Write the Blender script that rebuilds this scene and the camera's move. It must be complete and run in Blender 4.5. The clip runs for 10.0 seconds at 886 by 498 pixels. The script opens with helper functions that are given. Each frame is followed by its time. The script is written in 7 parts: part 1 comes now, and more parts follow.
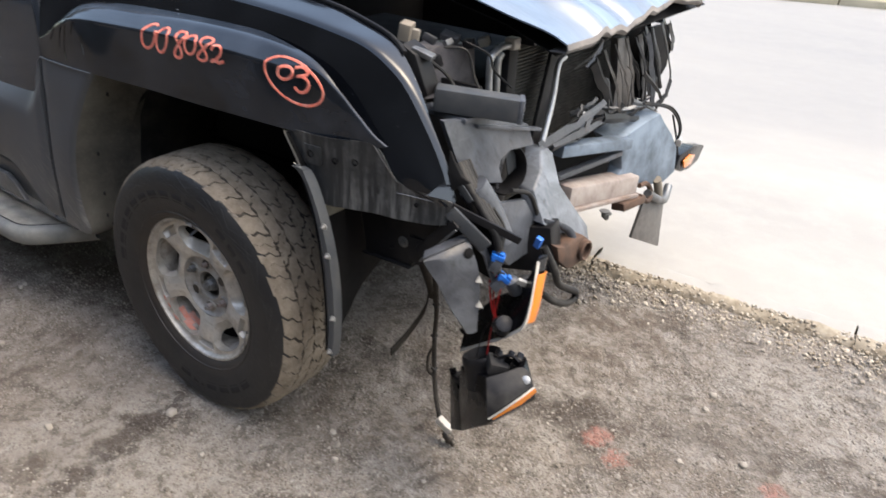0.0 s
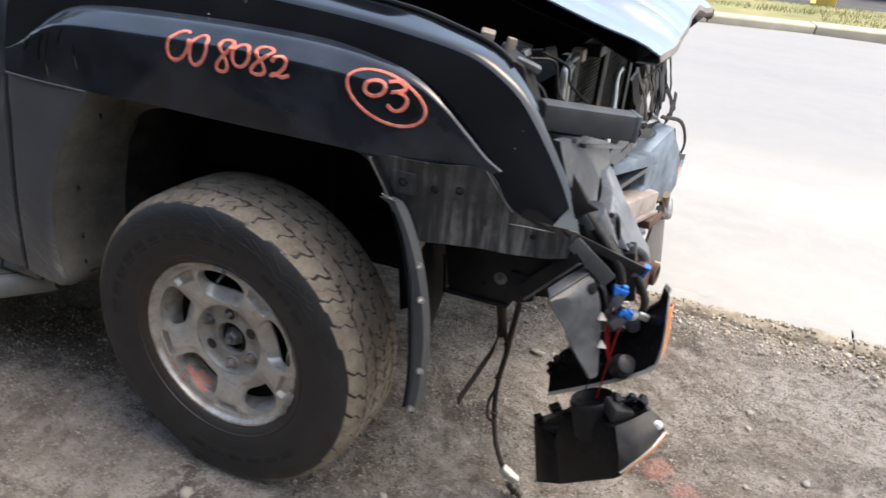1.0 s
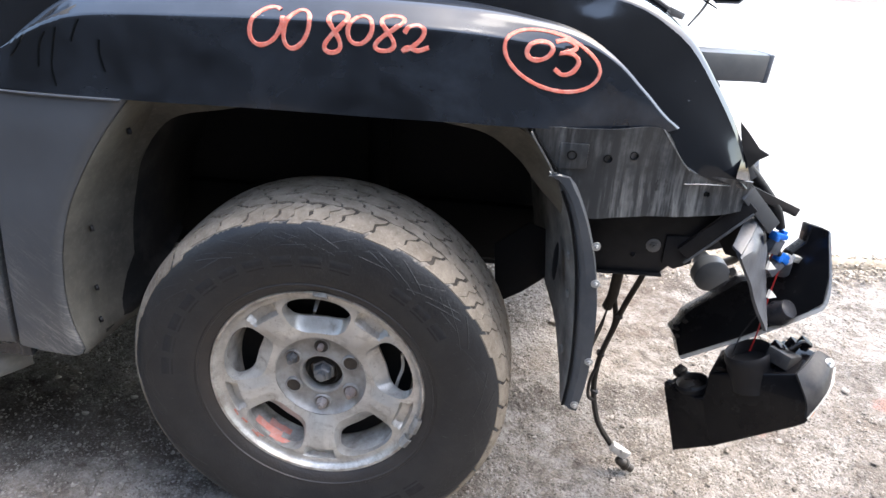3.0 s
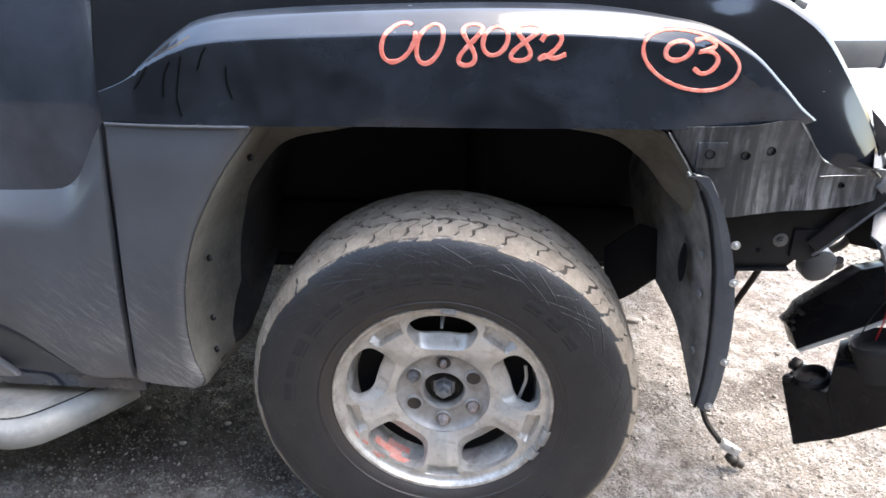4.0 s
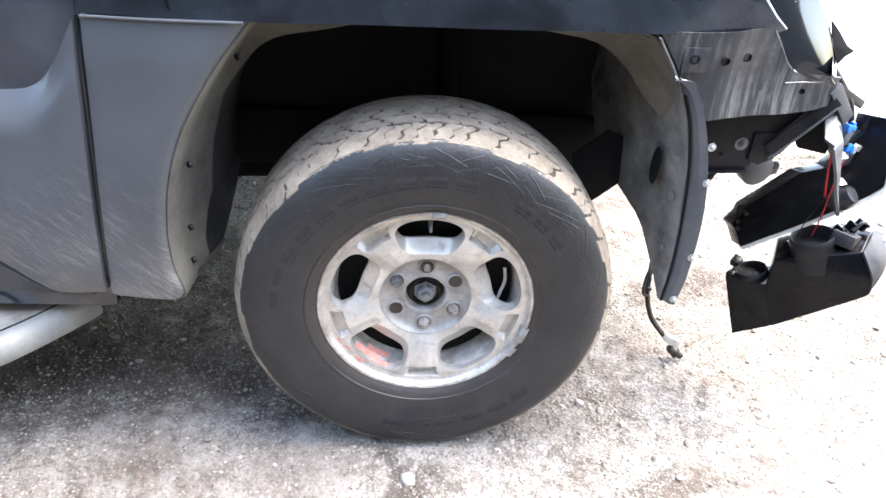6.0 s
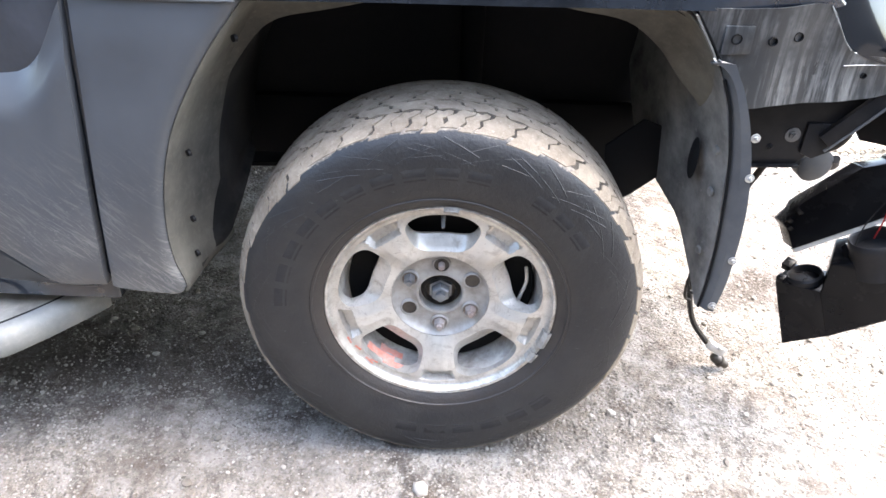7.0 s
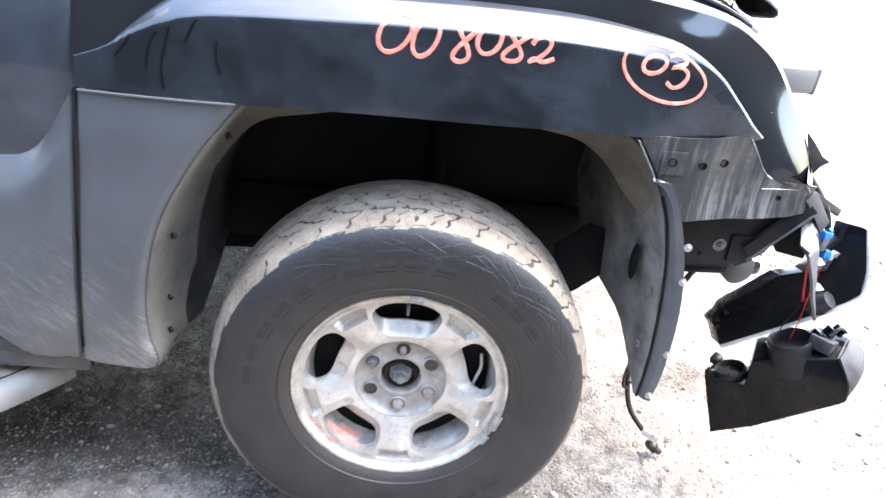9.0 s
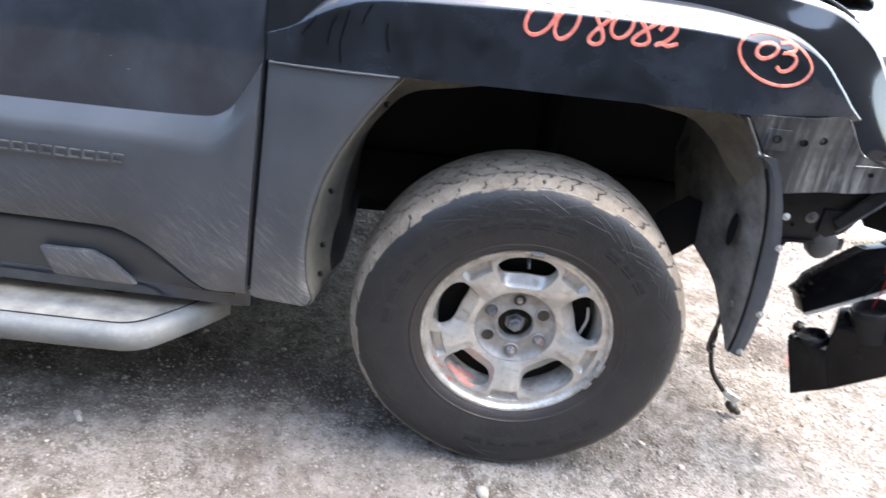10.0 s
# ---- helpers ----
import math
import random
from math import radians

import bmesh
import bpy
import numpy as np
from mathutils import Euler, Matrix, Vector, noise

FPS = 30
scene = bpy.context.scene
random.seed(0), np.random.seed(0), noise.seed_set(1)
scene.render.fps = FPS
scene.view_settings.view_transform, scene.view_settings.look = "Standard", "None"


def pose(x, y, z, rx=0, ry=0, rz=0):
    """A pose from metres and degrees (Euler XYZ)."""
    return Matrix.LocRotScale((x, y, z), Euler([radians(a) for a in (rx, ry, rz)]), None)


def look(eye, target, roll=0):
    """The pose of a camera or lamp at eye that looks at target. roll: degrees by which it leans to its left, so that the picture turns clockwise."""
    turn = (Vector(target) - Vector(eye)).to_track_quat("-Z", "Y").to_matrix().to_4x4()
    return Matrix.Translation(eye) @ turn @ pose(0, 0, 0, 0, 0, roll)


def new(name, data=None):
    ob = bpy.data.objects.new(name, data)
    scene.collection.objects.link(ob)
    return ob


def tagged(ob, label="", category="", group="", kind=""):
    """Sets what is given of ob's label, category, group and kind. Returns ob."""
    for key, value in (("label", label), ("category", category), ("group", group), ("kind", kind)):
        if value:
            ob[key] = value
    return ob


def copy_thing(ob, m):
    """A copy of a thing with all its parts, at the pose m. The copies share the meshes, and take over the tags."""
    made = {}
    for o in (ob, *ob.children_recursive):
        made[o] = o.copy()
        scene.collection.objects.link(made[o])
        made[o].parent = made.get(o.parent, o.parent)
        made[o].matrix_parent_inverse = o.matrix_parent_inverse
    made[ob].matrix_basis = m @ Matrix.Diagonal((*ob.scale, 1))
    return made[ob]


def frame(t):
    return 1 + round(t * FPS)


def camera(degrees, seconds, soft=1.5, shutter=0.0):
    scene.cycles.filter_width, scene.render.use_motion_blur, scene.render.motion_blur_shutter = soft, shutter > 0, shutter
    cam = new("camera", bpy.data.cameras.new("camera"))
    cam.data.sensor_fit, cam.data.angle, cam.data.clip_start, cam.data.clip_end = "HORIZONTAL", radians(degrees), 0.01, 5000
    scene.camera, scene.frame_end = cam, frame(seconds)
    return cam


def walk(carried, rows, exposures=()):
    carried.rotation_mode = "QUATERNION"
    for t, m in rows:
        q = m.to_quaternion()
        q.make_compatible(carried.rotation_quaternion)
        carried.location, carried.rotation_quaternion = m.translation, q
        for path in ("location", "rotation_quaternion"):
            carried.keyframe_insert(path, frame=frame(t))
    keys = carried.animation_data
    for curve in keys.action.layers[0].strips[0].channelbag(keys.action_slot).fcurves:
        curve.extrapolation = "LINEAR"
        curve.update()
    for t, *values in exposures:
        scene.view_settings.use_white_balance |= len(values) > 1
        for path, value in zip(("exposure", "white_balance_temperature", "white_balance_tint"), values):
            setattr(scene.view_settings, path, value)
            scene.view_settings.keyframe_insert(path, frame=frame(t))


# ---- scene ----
cam = camera(62.0, 10.0, shutter=0.4)
PATH = [
    (0, (1.572, -1.08, 1.499), (0.582, 0.382, 0.56), 3.3),
    (0.5, (1.358, -1.187, 1.442), (0.448, 0.375, 0.585), 4.2),
    (0.7, (1.194, -1.127, 1.393), (0.527, 0.531, 0.496), 8.6),
    (1, (1.036, -1.156, 1.409), (0.348, 0.504, 0.531), 5.7),
    (1.5, (0.798, -1.276, 1.398), (0.363, 0.452, 0.486), 8.0),
    (2, (0.622, -1.282, 1.345), (0.196, 0.430, 0.403), 5.5),
    (2.2, (0.544, -1.22, 1.32), (0.207, 0.588, 0.534), 6.1),
    (2.5, (0.444, -1.181, 1.31), (0.076, 0.582, 0.44), 4.1),
    (2.7, (0.417, -1.162, 1.306), (0.134, 0.605, 0.412), 3.2),
    (3.8, (0.122, -1.23, 1.277), (0.121, 0.57, 0.405), 5.8),
    (4, (0.109, -1.168, 1.3), (-0.046, 0.617, 0.411), -0.0),
    (4.5, (0.022, -1.128, 1.31), (-0.084, 0.634, 0.369), 0.9),
    (5, (-0.068, -1.222, 1.294), (-0.015, 0.548, 0.365), 1.8),
    (5.5, (-0.137, -1.236, 1.291), (0.041, 0.467, 0.257), 4.4),
    (6.8, (0.011, -1.123, 1.236), (0.053, 0.559, 0.155), 2.7),
    (7, (0.005, -1.117, 1.232), (0.007, 0.561, 0.144), 2.3),
    (7.5, (-0.006, -1.109, 1.228), (0.022, 0.578, 0.154), 2.7),
    (8, (0.007, -1.115, 1.249), (0.015, 0.603, 0.225), 2.5),
    (8.5, (-0.009, -1.098, 1.255), (-0.047, 0.632, 0.252), 4.6),
    (9, (-0.051, -1.205, 1.305), (0.107, 0.577, 0.411), 7.2),
    (9.5, (-0.192, -1.372, 1.317), (-0.02, 0.373, 0.355), 8.1),
    (10, (-0.216, -1.405, 1.32), (-0.179, 0.361, 0.383), 7.5),
]
walk(cam, [(t, look(eye, target, roll)) for t, eye, target, roll in PATH],
     exposures=[(0.0, 1.72, 7000, 8), (1.0, 1.70, 6900, 8), (2.0, 1.90, 6700, 8), (2.7, 2.58, 6450, 8), (4.0, 3.04, 6450, 8), (4.5, 3.84, 6450, 8), (5.5, 3.80, 6450, 8), (7.0, 3.68, 6450, 8), (7.5, 3.68, 6450, 8), (8.5, 3.90, 6400, 8), (9.0, 3.94, 6350, 8), (9.5, 3.36, 6420, 8), (10.0, 3.22, 6400, 8)])

# ---- light: a bright, hazy sky with a wide soft sun over the road ----
world = bpy.data.worlds.new("hazy_sky")
scene.world = world
world.use_nodes = True
wn = world.node_tree.nodes
sky = wn.new("ShaderNodeTexSky")
sky.sky_type = "NISHITA"
sky.sun_disc = False
sky.sun_elevation = radians(64)
sky.sun_rotation = radians(69)
sky.dust_density = 4.0
sky.air_density = 1.2
wn["Background"].inputs["Strength"].default_value = 0.15
world.node_tree.links.new(sky.outputs[0], wn["Background"].inputs["Color"])
sun = new("sun", bpy.data.lights.new("sun", "SUN"))
sun.data.energy = 0.36
sun.data.angle = radians(45)
sun.data.color = (1.0, 0.95, 0.88)
sun.matrix_world = look((9, 3.5, 20), (0, 0, 0))


# ---- materials ----
class Mat:
    """A principled material with a few shorthand node makers."""

    def __init__(self, name, color=(0.5, 0.5, 0.5), rough=0.5, metal=0.0, spec=0.5, coat=0.0):
        self.m = bpy.data.materials.new(name)
        self.m.use_nodes = True
        self.t = self.m.node_tree
        self.b = self.t.nodes["Principled BSDF"]
        self.b.inputs["Base Color"].default_value = (*color, 1)
        self.b.inputs["Roughness"].default_value = rough
        self.b.inputs["Metallic"].default_value = metal
        self.b.inputs["Specular IOR Level"].default_value = spec
        self.b.inputs["Coat Weight"].default_value = coat
        self.b.inputs["Coat Roughness"].default_value = 0.04
        self.coord = self.t.nodes.new("ShaderNodeNewGeometry").outputs["Position"]

    def link(self, a, b):
        self.t.links.new(a, b)

    def mapped(self, scale=(1, 1, 1), turn=(0, 0, 0)):
        n = self.t.nodes.new("ShaderNodeMapping")
        n.inputs["Scale"].default_value = scale
        n.inputs["Rotation"].default_value = [radians(a) for a in turn]
        self.link(self.coord, n.inputs["Vector"])
        return n.outputs[0]

    def noise(self, scale, detail=4.0, rough=0.55, vec=None, distort=0.0):
        n = self.t.nodes.new("ShaderNodeTexNoise")
        n.inputs["Scale"].default_value = scale
        n.inputs["Detail"].default_value = detail
        n.inputs["Roughness"].default_value = rough
        n.inputs["Distortion"].default_value = distort
        self.link(vec or self.coord, n.inputs["Vector"])
        return n.outputs["Fac"]

    def voronoi(self, scale, feature="F1", out="Distance", vec=None):
        n = self.t.nodes.new("ShaderNodeTexVoronoi")
        n.feature = feature
        n.inputs["Scale"].default_value = scale
        self.link(vec or self.coord, n.inputs["Vector"])
        return n.outputs[out]

    def ramp(self, fac, a, b, ca=(0, 0, 0), cb=(1, 1, 1)):
        n = self.t.nodes.new("ShaderNodeValToRGB")
        n.color_ramp.elements[0].position, n.color_ramp.elements[1].position = a, b
        n.color_ramp.elements[0].color, n.color_ramp.elements[1].color = (*ca, 1), (*cb, 1)
        self.link(fac, n.inputs[0])
        return n.outputs[0]

    def calc(self, op, a, b=0.0):
        n = self.t.nodes.new("ShaderNodeMath")
        n.operation = op
        n.use_clamp = False
        for k, v in enumerate((a, b)):
            if isinstance(v, (int, float)):
                n.inputs[k].default_value = v
            else:
                self.link(v, n.inputs[k])
        return n.outputs[0]

    def mix(self, fac, a, b):
        n = self.t.nodes.new("ShaderNodeMix")
        n.data_type = "RGBA"
        for k, v in ((0, fac), (6, a), (7, b)):
            if isinstance(v, (int, float)):
                n.inputs[k].default_value = v
            elif isinstance(v, tuple):
                n.inputs[k].default_value = (*v, 1)
            else:
                self.link(v, n.inputs[k])
        return n.outputs[2]

    def lines(self, angle, across, along):
        """Coordinates stretched along a line that leans by angle in the upright xz plane."""
        a = self.mapped((1, 1, 1), (0, angle, 0))
        n = self.t.nodes.new("ShaderNodeMapping")
        n.inputs["Scale"].default_value = (along, 0.3, across)
        self.link(a, n.inputs["Vector"])
        return n.outputs[0]

    def wheel_radius(self):
        """Distance from the wheel's axle, in the wheel's own space."""
        n = self.t.nodes.new("ShaderNodeSeparateXYZ")
        self.link(self.t.nodes.new("ShaderNodeTexCoord").outputs["Object"], n.inputs[0])
        return self.calc("SQRT", self.calc("ADD", self.calc("POWER", n.outputs[0], 2.0), self.calc("POWER", n.outputs[2], 2.0)))

    def axis(self, name):
        n = self.t.nodes.new("ShaderNodeSeparateXYZ")
        self.link(self.coord, n.inputs[0])
        return n.outputs[name]

    def color(self, c):
        self.link(c, self.b.inputs["Base Color"])
        return self

    def rough(self, r):
        self.link(r, self.b.inputs["Roughness"])
        return self

    def bump(self, h, strength=0.3, distance=0.002):
        n = self.t.nodes.new("ShaderNodeBump")
        n.inputs["Strength"].default_value = strength
        n.inputs["Distance"].default_value = distance
        self.link(h, n.inputs["Height"])
        self.link(n.outputs[0], self.b.inputs["Normal"])
        return self


def paint_black(name="black_paint", dust=(0.012, 0.004)):
    m = Mat(name, (0.003, 0.0035, 0.005), 0.10, 0, 0.5, 0.5)
    # bluish film: dust, with hazy sky reflection put into its colour
    film = m.ramp(m.noise(5.5, 5, 0.6, None, 0.4), 0.40, 0.72)
    film2 = m.calc("ADD", m.calc("MULTIPLY", film, dust[0]), dust[1])
    grime = m.mix(film2, (0.003, 0.0035, 0.005), (0.28, 0.34, 0.44))
    nick = m.ramp(m.noise(60, 3, 0.6, m.mapped((0.5, 1, 2.2), (0, 25, 0))), 0.73, 0.76)
    nick = m.calc("MULTIPLY", nick, m.ramp(m.noise(5, 2), 0.52, 0.6))
    m.color(m.mix(nick, grime, (0.32, 0.34, 0.36)))
    m.rough(m.calc("ADD", m.calc("MULTIPLY", film, 0.10), 0.05))
    return m.m


def paint_hood():
    # pale blue base: the mirrored sky is put into the paint's colour
    m = Mat("bent_hood_paint", (0.15, 0.18, 0.225), 0.28, 0, 1.0, 0.8)
    m.b.inputs["Coat Roughness"].default_value = 0.22
    bare = m.ramp(m.noise(9, 5, 0.65, m.mapped((1, 0.5, 1))), 0.60, 0.63)
    flake = m.calc("MULTIPLY", bare, m.ramp(m.noise(2.2, 2), 0.46, 0.55))
    m.color(m.mix(flake, m.mix(m.ramp(m.noise(3.5, 5, 0.6, m.mapped((0.5, 1.5, 1))), 0.38, 0.66), (0.060, 0.092, 0.135), (0.155, 0.21, 0.275)), (0.22, 0.12, 0.08)))
    m.rough(m.calc("ADD", m.calc("MULTIPLY", m.noise(14, 4), 0.18), 0.22))
    m.bump(m.noise(9, 4, 0.6, m.mapped((0.5, 1.4, 1))), 0.3, 0.012)
    m.b.inputs["Coat IOR"].default_value = 1.9
    return m.m


def plastic_grey(name="grey_cladding", base=(0.057, 0.062, 0.070), scratch=True):
    m = Mat(name, base, 0.5, 0, 0.5)
    soft = m.noise(5, 4, 0.6)
    c = m.mix(m.ramp(soft, 0.35, 0.75), base, tuple(v * 1.35 for v in base))
    if scratch:
        low = m.ramp(m.axis("Z"), 0.36, 0.72, (1, 1, 1), (0, 0, 0))
        run = m.noise(1.0, 4, 0.7, m.lines(-42, 150.0, 13.0))
        run2 = m.noise(1.0, 4, 0.7, m.lines(-58, 190.0, 15.0))
        spray = m.calc("MAXIMUM", m.ramp(run, 0.52, 0.62), m.calc("MULTIPLY", m.ramp(run2, 0.54, 0.64), 0.8))
        spray = m.calc("MAXIMUM", spray, m.ramp(m.noise(170, 3, 0.7), 0.60, 0.68))
        spray = m.calc("MULTIPLY", spray, low)
        spray = m.calc("MULTIPLY", spray, m.ramp(m.noise(7, 4, 0.6), 0.36, 0.56))
        dust = m.calc("MULTIPLY", m.ramp(m.noise(12, 5), 0.3, 0.8), m.ramp(m.axis("Z"), 0.38, 0.60, (1, 1, 1), (0, 0, 0)))
        c = m.mix(m.calc("MULTIPLY", dust, 0.5), c, (0.26, 0.23, 0.185))
        c = m.mix(m.calc("MULTIPLY", spray, 0.5), c, (0.38, 0.36, 0.325))
    m.color(c)
    m.rough(m.calc("ADD", m.calc("MULTIPLY", soft, 0.25), 0.28))
    m.bump(m.noise(420, 2), 0.12, 0.0006)
    return m.m


def plastic_black(name="black_plastic", base=(0.011, 0.011, 0.0125), rough=0.42, dust=0.07):
    m = Mat(name, base, rough, 0, 0.35 if base[0] > 0.03 else 0.16)
    d = m.ramp(m.noise(11, 5, 0.65), 0.42, 0.78)
    m.color(m.mix(m.calc("MULTIPLY", d, dust), base, (0.20, 0.19, 0.17)))
    m.rough(m.calc("ADD", m.calc("MULTIPLY", d, 0.25), rough - 0.08))
    m.bump(m.noise(260, 3), 0.10, 0.0006)
    return m.m


def dusty(name, base, over, amount=0.8, scale=7, rough=0.85):
    m = Mat(name, base, rough, 0, 0.3)
    d = m.ramp(m.noise(scale, 6, 0.62), 0.28, 0.72)
    fine = m.noise(90, 4, 0.7)
    c = m.mix(m.calc("MULTIPLY", d, amount), base, over)
    c = m.mix(m.calc("MULTIPLY", m.ramp(fine, 0.5, 0.8), 0.25), c, tuple(min(1, v * 1.3) for v in over))
    m.color(c)
    m.bump(fine, 0.25, 0.0015)
    return m.m


def scuffed(name, base, pale, rough=0.42):
    """Dusty plastic or sheet with pale rubs, dark smears and shallow dents."""
    m = Mat(name, base, rough, 0, 0.45)
    rub = m.noise(1.0, 5, 0.7, m.lines(35, 60.0, 12.0))
    blot = m.noise(16, 6, 0.68, None, 0.6)
    c = m.mix(m.ramp(blot, 0.40, 0.72), base, tuple(v * 1.9 for v in base))
    c = m.mix(m.calc("MULTIPLY", m.ramp(rub, 0.60, 0.72), 0.6), c, pale)
    smear = m.ramp(m.noise(28, 5, 0.7, m.mapped((1, 1, 0.4))), 0.58, 0.68)
    c = m.mix(m.calc("MULTIPLY", smear, 0.7), c, tuple(v * 0.25 for v in base))
    m.color(c)
    m.rough(m.calc("ADD", m.calc("MULTIPLY", blot, 0.35), rough - 0.15))
    m.bump(m.calc("ADD", m.noise(26, 4, 0.6), m.calc("MULTIPLY", m.noise(150, 3), 0.12)), 0.35, 0.006)
    return m.m


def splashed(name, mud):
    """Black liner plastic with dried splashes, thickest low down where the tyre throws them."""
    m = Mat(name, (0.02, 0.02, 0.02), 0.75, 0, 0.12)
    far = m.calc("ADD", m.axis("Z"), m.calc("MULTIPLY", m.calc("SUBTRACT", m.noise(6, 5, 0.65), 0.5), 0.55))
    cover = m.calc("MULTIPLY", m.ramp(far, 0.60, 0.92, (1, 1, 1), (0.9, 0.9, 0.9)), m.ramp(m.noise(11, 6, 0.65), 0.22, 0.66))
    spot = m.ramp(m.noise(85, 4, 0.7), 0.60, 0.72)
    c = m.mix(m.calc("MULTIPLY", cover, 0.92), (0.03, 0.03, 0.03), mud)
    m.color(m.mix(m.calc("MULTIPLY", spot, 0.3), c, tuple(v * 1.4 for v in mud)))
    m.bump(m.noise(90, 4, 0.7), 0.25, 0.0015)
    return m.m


def streaked_metal():
    """Grimy black inner panel with pale water runs."""
    m = Mat("streaked_panel", (0.03, 0.031, 0.031), 0.36, 0, 0.55)
    run = m.noise(40, 5, 0.7, m.mapped((1.6, 1.6, 0.10), (0, 8, 0)))
    blot = m.noise(9, 5, 0.65)
    pale = m.calc("MULTIPLY", m.ramp(run, 0.44, 0.66), m.ramp(blot, 0.38, 0.60))
    c = m.mix(pale, (0.020, 0.022, 0.024), (0.165, 0.166, 0.162))
    dark = m.ramp(m.noise(34, 4, 0.7, m.mapped((1, 1, 0.5))), 0.62, 0.7)
    m.color(m.mix(dark, c, (0.012, 0.012, 0.013)))
    m.rough(m.calc("ADD", m.calc("MULTIPLY", pale, 0.3), 0.32))
    m.bump(blot, 0.2, 0.002)
    return m.m


def alloy():
    """Dull silver wheel paint, dusty and stained by brake dust."""
    m = Mat("corroded_alloy", (0.55, 0.53, 0.49), 0.5, 0.48, 0.5)
    d = m.noise(9, 6, 0.68)
    c = m.mix(m.ramp(d, 0.38, 0.72), (0.61, 0.585, 0.54), (0.42, 0.395, 0.35))
    grime = m.ramp(m.noise(30, 7, 0.78, None, 0.9), 0.50, 0.68)
    c = m.mix(m.calc("MULTIPLY", grime, 0.6), c, (0.22, 0.18, 0.14))
    lip = m.calc("MULTIPLY", m.ramp(m.wheel_radius(), 0.190, 0.216), m.ramp(m.noise(24, 6, 0.75), 0.40, 0.62))
    c = m.mix(m.calc("MULTIPLY", lip, 0.75), c, (0.20, 0.165, 0.13))
    pit = m.ramp(m.noise(170, 3, 0.7), 0.63, 0.71)
    c = m.mix(m.calc("MULTIPLY", pit, 0.55), c, (0.20, 0.165, 0.13))
    m.color(c)
    m.rough(m.calc("ADD", m.calc("MULTIPLY", d, 0.34), 0.21))
    m.bump(m.noise(150, 4), 0.2, 0.001)
    return m.m


def metal(name, a, b, rough=0.45, metallic=0.7, scale=14):
    m = Mat(name, a, rough, metallic, 0.5)
    d = m.noise(scale, 6, 0.65)
    m.color(m.mix(m.ramp(d, 0.38, 0.68), a, b))
    m.rough(m.calc("ADD", m.calc("MULTIPLY", d, 0.35), rough - 0.12))
    m.bump(m.noise(70, 4), 0.2, 0.0015)
    return m.m


def rubber_side():
    m = Mat("tyre_sidewall", (0.015, 0.0155, 0.017), 0.46, 0, 0.42)
    d = m.noise(13, 5, 0.65)
    c = m.mix(m.calc("MULTIPLY", m.ramp(d, 0.4, 0.8), 0.32), (0.015, 0.0155, 0.017), (0.056, 0.054, 0.051))
    scuff = m.ramp(m.noise(55, 4, 0.7, m.mapped((1, 1, 3))), 0.66, 0.74)
    c = m.mix(m.calc("MULTIPLY", scuff, 0.55), c, (0.10, 0.115, 0.105))
    wander = m.calc("ADD", m.calc("MULTIPLY", m.noise(26, 5, 0.75), 0.018), m.calc("MULTIPLY", m.noise(140, 4, 0.7), 0.012))
    rise = m.t.nodes.new("ShaderNodeSeparateXYZ")
    m.link(m.t.nodes.new("ShaderNodeTexCoord").outputs["Object"], rise.inputs[0])
    wander = m.calc("ADD", wander, m.calc("MULTIPLY", m.calc("MINIMUM", m.calc("SUBTRACT", rise.outputs[2], 0.30), 0.0), 0.028))
    worn = m.ramp(m.calc("ADD", m.wheel_radius(), wander), 0.3835, 0.3865)
    tan = m.mix(m.ramp(m.noise(22, 6, 0.7), 0.30, 0.74), (0.17, 0.14, 0.11), (0.34, 0.295, 0.235))
    bead = m.ramp(m.wheel_radius(), 0.222, 0.262, (1, 1, 1), (0, 0, 0))
    c = m.mix(m.calc("MULTIPLY", bead, m.calc("MULTIPLY", m.noise(18, 5), 0.55)), c, (0.085, 0.062, 0.045))
    m.color(m.mix(worn, c, tan))
    m.bump(m.calc("ADD", m.calc("MULTIPLY", m.noise(45, 4, 0.65), 2.5), m.noise(190, 4)), 0.35, 0.0014)
    return m.m


def rubber_tread():
    m = Mat("dusty_tread", (0.23, 0.19, 0.145), 0.92, 0, 0.2)
    d = m.noise(22, 6, 0.7)
    c = m.mix(m.ramp(d, 0.30, 0.74), (0.16, 0.13, 0.10), (0.33, 0.285, 0.225))
    fleck = m.ramp(m.noise(150, 4, 0.7), 0.58, 0.70)
    c = m.mix(m.calc("MULTIPLY", fleck, 0.5), c, (0.42, 0.37, 0.30))
    stain = m.ramp(m.noise(48, 5, 0.7), 0.58, 0.70)
    m.color(m.mix(m.calc("MULTIPLY", stain, 0.45), c, (0.09, 0.075, 0.06)))
    m.bump(m.noise(230, 4), 0.5, 0.002)
    return m.m


# start x, y; run x, y; half width; strength
# first band: shade under the running board put into the dirt's colour
TRACKS_AND_SHADE = ((-1.5, 0.26, 1.15, -0.03, 0.17, 0.65), (-1.25, -0.02, 0.55, 0.10, 0.08, 0.45), (-0.05, -0.08, 0.05, -0.38, 0.05, 0.75), (-0.85, 0.20, 0.50, -0.04, 0.10, 0.45), (-1.6, 0.05, 0.7, 0.12, 0.12, 0.3), (0.25, 0.50, 0.70, 0.10, 0.07, 0.5), (0.75, 0.62, 0.8, 0.25, 0.08, 0.4), (0.55, -0.15, 0.7, 0.12, 0.06, 0.2))


